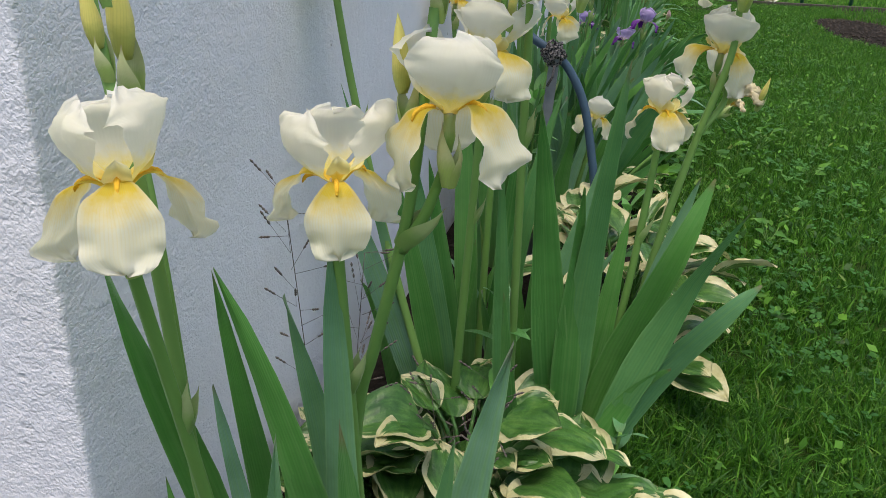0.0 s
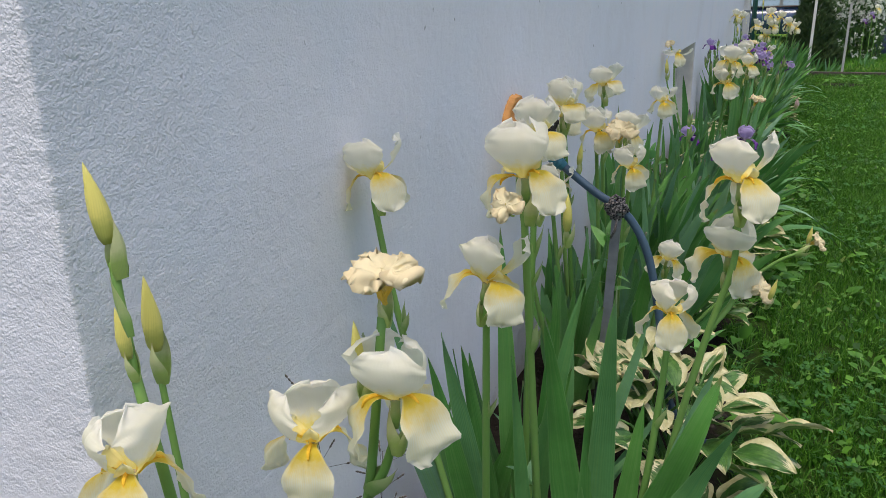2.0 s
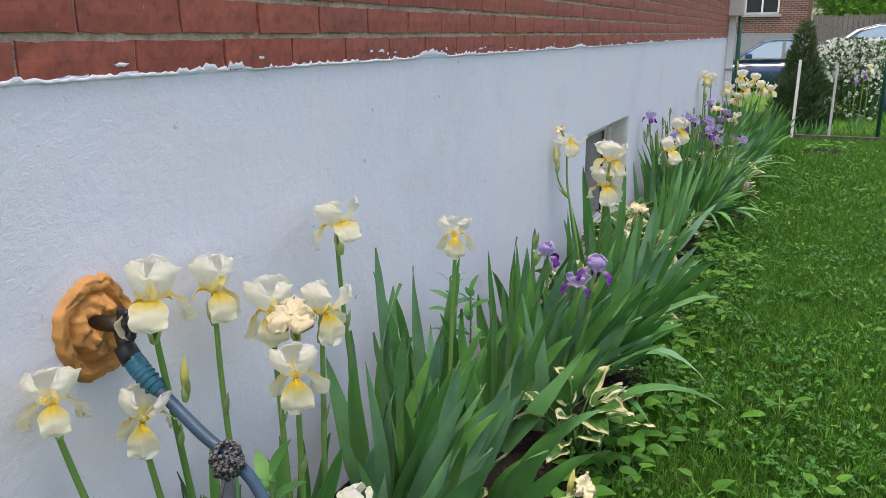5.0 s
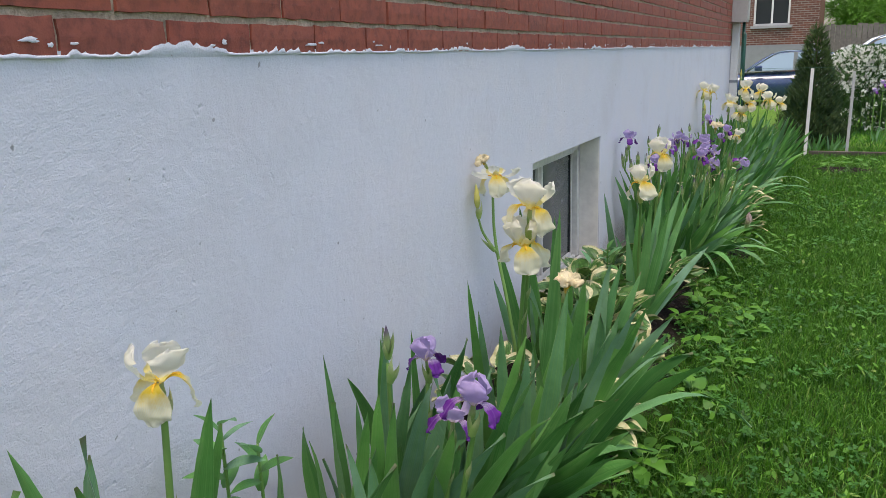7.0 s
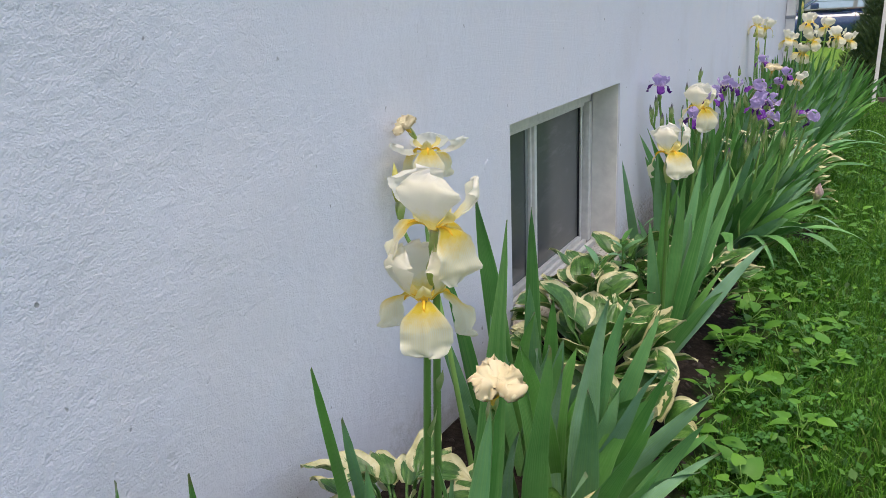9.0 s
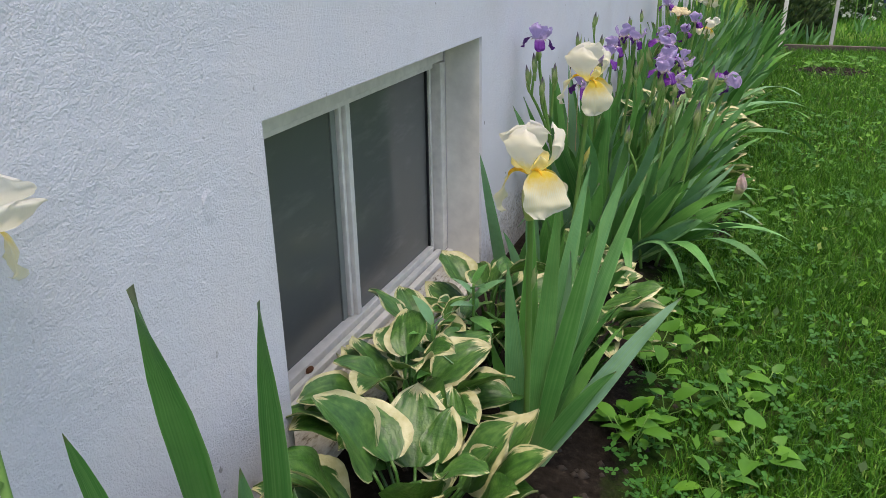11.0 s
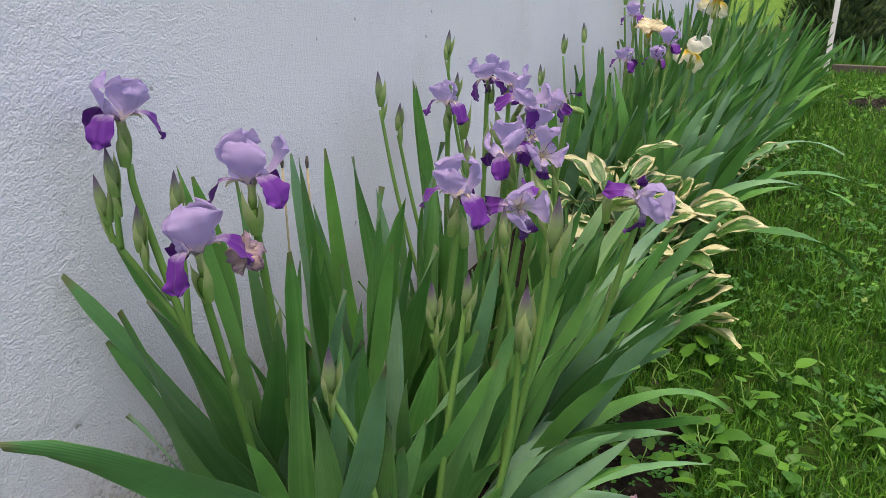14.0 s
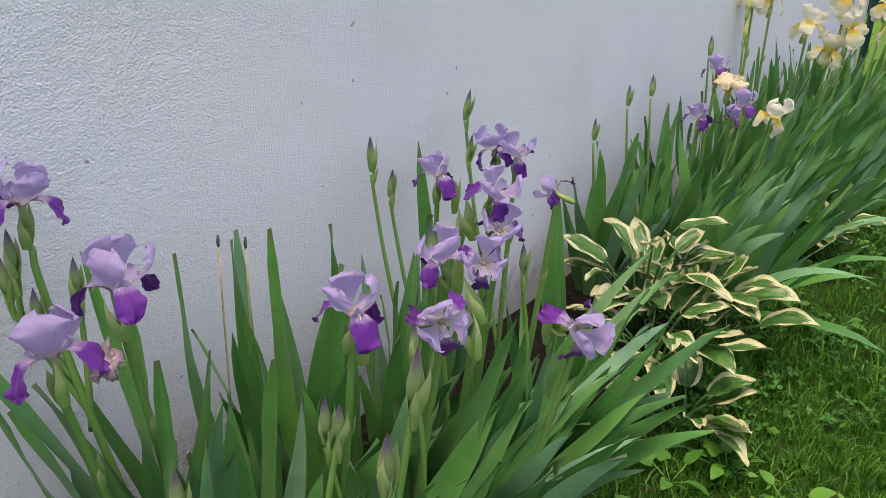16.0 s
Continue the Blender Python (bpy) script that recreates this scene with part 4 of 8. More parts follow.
def stem(plant, pts, r=0.0052, name="stem"):
    line = smoothline(pts, 5 + 4 * len(pts))
    n = len(line)
    v, f, u = tube(line, [r * (1.25 - 0.45 * i / (n - 1)) for i in range(n)], 7)
    return part(name, mesh(name, v, f, STEM, u), plant)


def spindle(length, r, n=9, sides=9, seed=0, bulge=0.4):
    """A pointed bud or a sheath standing on the origin."""
    verts, faces, uvs = [], [], []
    for i in range(n):
        s = i / (n - 1)
        w = r * (math.sin(math.pi * min(1, (s * 0.93 + 0.07)) ** (0.9 - bulge * 0.4)) ** 0.8) * (1 - 0.25 * s)
        w = max(w, 0.0005) if s < 1 else 0.0003
        for k in range(sides):
            a = 2 * math.pi * k / sides + s * 1.4
            rr = w * (1 + 0.09 * math.sin(3 * a + seed) + 0.05 * noise.noise((k, i * 0.7, seed)))
            verts.append(Vector((math.cos(a) * rr, math.sin(a) * rr, s * length)))
            uvs.append((s, 2 * k / sides - 1))
    for i in range(n - 1):
        for k in range(sides):
            k2 = (k + 1) % sides
            faces.append((i * sides + k, i * sides + k2, (i + 1) * sides + k2, (i + 1) * sides + k))
    faces.append(tuple(range(sides))[::-1])
    return verts, faces, uvs


def sheath(length, r, seed=0):
    """Two papery bracts that clasp a stalk: boat-shaped, keeled, each drawn out to a point that stands off a little."""
    verts, faces, uvs = [], [], []
    n, m = 11, 9
    for b in range(2):
        turned, ln = b * math.pi * 0.85 + seed * 0.9, length * (1.0 - 0.20 * b)
        out = Vector((math.cos(turned), math.sin(turned), 0))
        first = len(verts)
        for i in range(n):
            s = i / (n - 1)
            wide = r * (0.34 + 0.66 * math.sin(math.pi * min(1.0, 0.12 + s * 0.62)) ** 1.2) * max(0.02, 1 - s ** 2.6)
            span = radians(215) * max(0.12, 1 - s ** 1.6)
            for k in range(m):
                v = 2 * k / (m - 1) - 1
                a = turned + v * span / 2
                rr = wide * (1 + 0.16 * max(0.0, 1 - abs(v) * 4) + 0.10 * noise.noise((v * 3, s * 4, seed + b * 5.0)))
                q = Vector((math.cos(a) * rr, math.sin(a) * rr, 0)) + out * (length * 0.13 * s ** 2.4)
                verts.append(q + Vector((0, 0, ln * s - length * 0.02 * abs(v))))
                uvs.append((s, v))
        for i in range(n - 1):
            for k in range(m - 1):
                a = first + i * m + k
                faces.append((a, a + 1, a + m + 1, a + m))
    return verts, faces, uvs


def petal_mesh(name, mat, centre, half, claw, wrap, ruffle, seed, nu=23, nv=17, crumple=0.0):
    """A petal that stands out from the axis towards +x: a narrow claw that opens into a round, ruffled blade.
    centre: (r, z) along it; half: greatest half width; claw: half width at its foot; wrap: how far its sides bend round."""
    line = smoothline([(r, 0, z) for r, z in centre], nu)
    verts, faces, uvs = [], [], []
    wide = 0.60 + 0.05 * math.sin(seed * 2.1)
    for i, p in enumerate(line):
        s = i / (nu - 1)
        tan = (line[min(i + 1, nu - 1)] - line[max(i - 1, 0)]).normalized()
        nrm = Vector((tan.z, 0, -tan.x))
        w = claw + (half - claw) * smooth01(0.10, wide, s)
        if s > wide:
            w *= math.sqrt(max(0.0, 1 - ((s - wide) / (1.0 - wide)) ** 2.3)) * 0.98 + 0.02
        w *= 1 + 0.05 * noise.noise((s * 7, seed * 3.3, 1.0)) * smooth01(0.3, 0.6, s)
        for k in range(nv):
            v = 2 * k / (nv - 1) - 1
            rim = smooth01(0.25, 0.75, s) * abs(v) ** 2.2 + smooth01(0.72, 1.0, s) * (1 - abs(v) ** 2.2) * 0.8
            side = 1.0 if v > 0 else -1.0
            wave = math.sin(s * 15 + seed * 1.7 + 2.1 * side) + 0.55 * math.sin(s * 31 + seed * 2.9 * side + v * 2) + 0.8 * math.sin(v * 7.5 + seed * 1.3) * smooth01(0.65, 1.0, s)
            crease = 0.35 * math.sin(v * 17 + seed + s * 2) * smooth01(0.2, 0.6, s)
            off = ruffle * (wave * rim + crease * 0.22) - 0.0022 * math.exp(-(v * 5) ** 2) * smooth01(0.05, 0.3, s)
            ang = v * w * wrap
            if abs(wrap) > 0.01:
                y, bend = math.sin(ang) / wrap, (1 - math.cos(ang)) / wrap
            else:
                y, bend = v * w, 0.0
            q = p + Vector((0, y, 0)) + nrm * (off - bend)
            q += Vector((noise.noise(q * 38 + Vector((seed, 0, 0))), noise.noise(q * 38 + Vector((0, seed, 5))), noise.noise(q * 38 + Vector((9, 0, seed))))) * 0.0042 * smooth01(0.1, 0.5, s)
            if crumple:
                q += Vector((noise.noise(q * 110), noise.noise(q * 110 + Vector((0, 7, 5))), noise.noise(q * 110 + Vector((9, 0, 3))))) * crumple
            verts.append(q)
            uvs.append((s, v))
    for i in range(nu - 1):
        for k in range(nv - 1):
            a = i * nv + k
            faces.append((a, a + 1, a + nv + 1, a + nv))
    return mesh(name, verts, faces, mat, uvs)


STAND_LINE = [(0.004, 0.0), (0.013, 0.010), (0.025, 0.022), (0.035, 0.038), (0.040, 0.054), (0.038, 0.067), (0.030, 0.076), (0.019, 0.079)]
STAND_DOME = [(0.004, 0.0), (0.012, 0.010), (0.021, 0.022), (0.029, 0.036), (0.032, 0.050), (0.029, 0.061), (0.021, 0.068), (0.011, 0.069)]
STAND_FLARE = [(0.004, 0.0), (0.014, 0.012), (0.026, 0.023), (0.036, 0.035), (0.042, 0.048), (0.043, 0.058), (0.040, 0.066), (0.034, 0.071)]
STAND_OPEN = [(0.004, 0.0), (0.014, 0.012), (0.028, 0.023), (0.042, 0.036), (0.051, 0.051), (0.054, 0.064), (0.052, 0.074), (0.046, 0.080)]
FALL_LINE = [(0.005, 0.002), (0.017, 0.008), (0.028, 0.006), (0.036, -0.004), (0.042, -0.017), (0.046, -0.031), (0.047, -0.043), (0.045, -0.052)]
FALL_FLAT = [(0.005, 0.002), (0.018, 0.010), (0.032, 0.011), (0.043, 0.005), (0.050, -0.006), (0.055, -0.018), (0.057, -0.028), (0.056, -0.036)]


def petals(tag, sm, fm, stm):
    out = {"stand": [], "fall": [], "style": []}
    pale = tag == "yellow"
    for s in range(4):
        out["stand"].append(petal_mesh("standard_petal", sm, (STAND_LINE if s < 2 else STAND_OPEN) if pale else (STAND_DOME if s < 2 else STAND_FLARE), (0.041 if pale else 0.033) + 0.002 * (s % 2), 0.006, 16 if s < 2 else 11, 0.0046 if pale else 0.0040, s + 1))
        flat = (s == 2) == pale
        out["fall"].append(petal_mesh("fall_petal", fm, FALL_FLAT if flat else FALL_LINE, (0.030 if pale else 0.019) + 0.001 * s, 0.007, 9 if pale else 16, 0.0042, s + 3))
    out["style"] = petal_mesh("style_crest", stm, [(0.003, 0.0), (0.010, 0.010), (0.020, 0.015), (0.026, 0.022), (0.024, 0.029)], 0.010, 0.004, -40, 0.0012, 2, 10, 7)
    return out


YELLOW = petals("yellow", Y_STAND, Y_FALL, Y_STYLE)
PURPLE = petals("purple", P_STAND, P_FALL, P_STYLE)


def beard_mesh(mat):
    pts = smoothline([(0.012, 0, 0.008), (0.022, 0, 0.0095), (0.030, 0, 0.0070), (0.034, 0, 0.001)], 12)
    verts, faces, uvs = tube(pts, [0.0012, 0.0018, 0.0021, 0.0023, 0.0023, 0.0023, 0.0022, 0.002, 0.0018, 0.0016, 0.0013, 0.0008], 7)
    verts = [v + Vector((0, 0, 0.0012 * noise.noise(v * 900))) for v in verts]
    return mesh("beard", verts, faces, mat, uvs)


BEARDS = {"yellow": beard_mesh(BEARD_Y), "purple": beard_mesh(BEARD_P)}
OVARY = {}
for kind_name, kind_mat in (("yellow", SPATHE), ("purple", SPATHE)):
    v, f, u = merged(tube([Vector((0, 0, -0.034)), Vector((0, 0, -0.020)), Vector((0, 0, -0.008)), Vector((0, 0, 0.004))], [0.0042, 0.0062, 0.0050, 0.0058], 9))
    OVARY[kind_name] = mesh("flower", v, f, kind_mat, u)
SHEATH = [mesh("spathe", *(lambda q: (q[0], q[1], PAPER, q[2]))(sheath(0.058, 0.0115, s))) for s in range(3)]
SHEATH_P = [mesh("spathe", *(lambda q: (q[0], q[1], SPATHE, q[2]))(sheath(0.072, 0.0125, s))) for s in range(3)]
BUDS_Y = [mesh("bud", *(lambda q: (q[0], q[1], BUD_Y, q[2]))(spindle(0.078, 0.0105, seed=s, n=12))) for s in range(2)]
BUDS_P = [mesh("bud", *(lambda q: (q[0], q[1], BUD_P, q[2]))(spindle(0.060, 0.0090, seed=s, n=11))) for s in range(2)]


def wilted_mesh(mat, name, seed):
    """A collapsed bloom: a funnel that opens into a crumpled, rolled-over rim round a shrivelled middle."""
    prof = [(0.005, -0.034, 0.0), (0.008, -0.024, 0.1), (0.011, -0.012, 0.2), (0.016, -0.001, 0.3), (0.026, 0.007, 0.45), (0.037, 0.012, 0.6), (0.046, 0.013, 0.8), (0.050, 0.008, 0.95),
            (0.047, 0.015, 1.0), (0.041, 0.020, 0.95), (0.030, 0.019, 0.8), (0.019, 0.014, 0.6), (0.009, 0.013, 0.45), (0.001, 0.017, 0.4)]
    n = 54
    verts, faces, uvs = [], [], []
    for i, (r, z, u) in enumerate(prof):
        loose = smooth01(0.008, 0.04, r)
        for k in range(n):
            a = 2 * math.pi * k / n
            lobe = 1 + 0.16 * loose * math.sin(3 * a + seed) + 0.12 * loose * math.sin(5 * a + 2 * seed) + 0.05 * math.sin(11 * a)
            q = Vector((math.cos(a) * r * lobe, math.sin(a) * r * lobe, z + 0.007 * loose * math.sin(4 * a + seed * 1.7)))
            o = Vector((seed, 0, 0))
            q += Vector((noise.noise(q * 75 + o), noise.noise(q * 75 + o + Vector((0, 7, 5))), noise.noise(q * 75 + o + Vector((9, 0, 3))))) * (0.003 + 0.011 * loose)
            q += Vector((noise.noise(q * 190 + o), noise.noise(q * 190 + o + Vector((0, 7, 5))), noise.noise(q * 190 + o + Vector((9, 0, 3))))) * 0.0055
            verts.append(q)
            uvs.append((u, 2 * abs(2 * ((3 * k / n) % 1) - 1) - 1))
    for i in range(len(prof) - 1):
        for k in range(n):
            k2 = (k + 1) % n
            faces.append((i * n + k, i * n + k2, (i + 1) * n + k2, (i + 1) * n + k))
    return mesh(name, verts, faces, mat, uvs)


WILTED = {"yellow": wilted_mesh(WILT, "withered_flower", 3), "purple": wilted_mesh(WILT_P, "withered_flower", 8)}


def twisted_mesh():
    """A spent bloom that has rolled itself up: a loose, creased spindle."""
    v, f, u = spindle(0.068, 0.0165, n=22, sides=26, seed=4, bulge=0.1)
    for q in v:
        s, a = q.z / 0.068, math.atan2(q.y, q.x)
        k = 1 + 0.20 * math.sin(5 * a + 7 * s) * smooth01(0.1, 0.5, s) + 0.16 * noise.noise(q * 150)
        q.x, q.y = q.x * k + 0.004 * math.sin(s * 5), q.y * k
        q.z += 0.004 * noise.noise(q * 210)
    return mesh("withered_flower", v, f, WILT_P, u)


TWISTED = twisted_mesh()
FLOWER_COUNT = [0]


def turn(p, yaw, lean=(0, 0), scale=1.0):
    m = Matrix.Translation(p) @ Euler((lean[0], lean[1], 0)).to_matrix().to_4x4() @ Matrix.Rotation(yaw, 4, "Z")
    return m @ Matrix.Diagonal((scale, scale, scale, 1))


def flower(plant, kind, place, yaw=-0.9, lean=(0.0, 0.0), scale=1.0, open_petals=0, seed=None):
    """A bearded iris: three standards, three falls with beards, three style crests and a papery sheath. yaw: where the first fall points."""
    FLOWER_COUNT[0] += 1
    rng = random.Random(FLOWER_COUNT[0] * 7 if seed is None else seed)
    look_set = YELLOW if kind == "yellow" else PURPLE
    scale *= (0.92 if place[1] < 1.6 else 0.98) if kind == "yellow" else 0.95
    f = new("flower", OVARY[kind])
    under(f, plant)
    f.matrix_basis = turn(Vector(place), yaw, (lean[0] + rng.uniform(-0.08, 0.08), lean[1] + rng.uniform(-0.08, 0.08)), scale)
    tagged(f, "cream white and yellow bearded iris bloom" if kind == "yellow" else "lavender and deep purple bearded iris bloom")

    def add(name, me, ang, tip=0.0, sc=1.0, sy=1.0):
        o = new(name, me)
        o.parent = f
        o.matrix_basis = Matrix.Rotation(ang, 4, "Z") @ Matrix.Rotation(tip, 4, "Y") @ Matrix.Diagonal((sc, sc * sy, sc, 1))
        return o

    for i in range(3):
        a = i * 2 * math.pi / 3
        k = rng.randrange(2, 4) if (i < open_petals or rng.random() < (0.14 if kind == "purple" else 0.10)) else rng.randrange(2)
        up = add("standard_petal", look_set["stand"][k], a + math.pi / 3 + rng.uniform(-0.14, 0.14), rng.uniform(-0.14, 0.12) + (0.65 if open_petals > 3 else 0.0), rng.uniform(0.88, 1.06), rng.uniform(0.86, 1.10))
        up.matrix_basis = Matrix.Diagonal((1, 1, 0.88, 1)) @ up.matrix_basis
        fa, ft, fs = a + rng.uniform(-0.12, 0.12), rng.uniform(-0.16, 0.22) - (0.15 if kind == "purple" else 0), rng.uniform(0.92, 1.08) * (1 if kind == "yellow" else 0.9)
        add("fall_petal", look_set["fall"][rng.randrange(4)], fa, ft, fs, rng.uniform(0.9, 1.1))
        add("beard", BEARDS[kind], fa, ft, fs)
        add("style_crest", look_set["style"], a + rng.uniform(-0.08, 0.08), rng.uniform(-0.1, 0.1))
    sh = add("spathe", (SHEATH if kind == "yellow" else SHEATH_P)[rng.randrange(3)], rng.uniform(0, 6), 0.12)
    sh.matrix_basis = Matrix.Translation((0.004, 0, -0.064)) @ sh.matrix_basis
    return f


def withered(plant, kind, place, yaw=0.0, lean=(0, 0), scale=1.0, tall=1.0):
    o = new("withered_flower", WILTED[kind])
    under(o, plant)
    o.matrix_basis = turn(Vector(place), yaw, lean, scale) @ Matrix.Diagonal((1, 1, tall, 1))
    o2 = new("spathe", SHEATH[1])
    o2.parent = o
    o2.matrix_basis = Matrix.Translation((0.002, 0, -0.070)) @ Matrix.Diagonal((1.0, 1.0, 1.15, 1))
    return tagged(o, "withered, crumpled iris bloom")


def bud(plant, kind, place, lean=(0, 0), scale=1.0, yaw=0.0):
    """A closed bud in its sheath; place is the foot of the bud."""
    o = new("bud", (BUDS_Y if kind == "yellow" else BUDS_P)[int(place[1] * 100) % 2])
    under(o, plant)
    o.matrix_basis = turn(Vector(place), yaw, lean, scale)
    s = new("spathe", (SHEATH if kind == "yellow" else SHEATH_P)[int(place[1] * 77) % 3])
    s.parent = o
    s.matrix_basis = Matrix.Translation((0.002, 0, -0.034 if kind == "yellow" else -0.012)) @ Matrix.Rotation(0.08, 4, "Y") @ Matrix.Diagonal((0.98, 0.98, 1.05, 1) if kind == "yellow" else (0.9, 0.9, 0.9, 1))
    return o


def bract(plant, place, way, length=0.055, r=0.008):
    v, f, u = sheath(length * 1.1, r, int(place[1] * 50) % 5)
    o = new("bract", mesh("bract", v, f, SPATHE, u))
    under(o, plant)
    o.matrix_basis = Matrix.Translation(place) @ Vector(way).to_track_quat("Z", "X").to_matrix().to_4x4() @ Matrix.Diagonal((1, 0.75, 1, 1))
    return o


def stalk_flower(plant, kind, place, foot, yaw=-0.9, lean=(0.0, 0.0), scale=1.0, open_petals=0, bow=0.02, seed=None):
    """A bloom on its own stalk that rises from foot (x, y)."""
    p = Vector(place)
    b = Vector((foot[0], foot[1], land(*foot)))
    top = p + Vector((0, 0, -0.05 * scale))
    mid = b.lerp(top, 0.5) + Vector((bow, -bow * 0.5, 0))
    stem(plant, [b, mid, b.lerp(top, 0.8) + Vector((bow * 0.6, 0, 0)), top, p + Vector((0, 0, -0.03 * scale))])
    bract(plant, b.lerp(top, 0.72) + Vector((bow * 0.7, 0, 0)), (0.25, -0.1, 1.0))
    return flower(plant, kind, place, yaw, lean, scale, open_petals, seed)


def hosta_leaf(plant, foot, attach, way, length, width, droop, roll, rng, mat):
    """A broad ribbed leaf on a channelled stalk: attach is where the blade begins, way its direction."""
    foot, attach, way = Vector(foot), Vector(attach), Vector(way).normalized()
    line = bez(foot, foot.lerp(attach, 0.4) + Vector((0, 0, 0.03)), attach - way * 0.03, attach, 6)
    pv, pf, pu = tube(line, [0.0045, 0.004, 0.0036, 0.0033, 0.003, 0.0028], 6)
    pu = [(0.05, 0.0) for _ in pu]
    up = Vector((0, 0, 1))
    side = way.cross(up).normalized()
    side = (side * math.cos(roll) + up * math.sin(roll)).normalized()
    nu, nv = 13, 9
    verts, faces, uvs = [], [], []
    pos, d = attach.copy(), way.copy()
    seed = rng.uniform(0, 50)
    for i in range(nu):
        s = i / (nu - 1)
        nrm = side.cross(d).normalized()
        w = width * 0.5 * (max(0.0, math.sin(math.pi * min(1.0, s * 0.97 + 0.03) ** 0.72)) ** 0.75)
        if s > 0.85:
            w *= 1 - 0.35 * (s - 0.85) / 0.15
        for k in range(nv):
            v = 2 * k / (nv - 1) - 1
            lift = 0.26 * abs(v) * w + 0.22 * v * v * w * math.sin(s * 3 + seed) + 0.004 * math.sin(v * 5 + s * 11 + seed) * smooth01(0.3, 0.9, abs(v))
            verts.append(pos + side * v * w * 0.95 + nrm * lift)
            uvs.append((s, v))
        pos = pos + d * (length / (nu - 1))
        d = (d + Vector((0, 0, -droop * 0.17 * (0.4 + s)))).normalized()
    for i in range(nu - 1):
        for k in range(nv - 1):
            a = i * nv + k
            faces.append((a, a + 1, a + nv + 1, a + nv))
    v, f, u = merged((pv, pf, pu), (verts, faces, uvs))
    return part("leaf", mesh("leaf", v, f, mat, u), plant)


def hosta(seed, x, y, n, reach=0.10, size=0.115, height=0.09, away=(0.16, -0.12), mat=None, slim=1.0, rise=1.0):
    rng = random.Random(seed)
    z = land(x, y)
    plant = thing("hosta", (x, y, z), "low hosta with green leaves edged in cream", "plant", "hostas in the bed")
    for i in range(n):
        a = i * 2.399 + rng.uniform(-0.6, 0.6)
        ring = 0.25 + 0.75 * math.sqrt((i + 0.5) / n)
        d = Vector((math.cos(a) + away[0], math.sin(a) + away[1], 0)).normalized()
        r = reach * ring * rng.uniform(0.60, 1.0)
        h = height * (1.35 - 0.85 * ring) * rng.uniform(0.8, 1.2) + 0.02
        at = Vector((x, y, z)) + d * r + Vector((0, 0, h))
        if at.x < 0.05:
            at.x = 0.05 + rng.uniform(0, 0.03)
            d.x = abs(d.x) + 0.3
        pitch = rise * rng.uniform(0.20, 1.05) * (1.25 - 0.6 * ring)
        sc = rng.uniform(0.62, 1.15)
        hosta_leaf(plant, (x + rng.uniform(-0.02, 0.02), y + rng.uniform(-0.02, 0.02), z), at, d + Vector((0, 0, pitch)), size * 0.92 * sc, size * 0.92 * sc * slim * rng.uniform(0.66, 0.84), rng.uniform(0.10, 0.65), rng.uniform(-0.5, 0.5), rng, mat or HOSTA)
    return plant


def iris(name_place, label, group="irises in the bed"):
    x, y = name_place
    return thing("iris_plant", (x, y, land(x, y)), label, "plant", group)


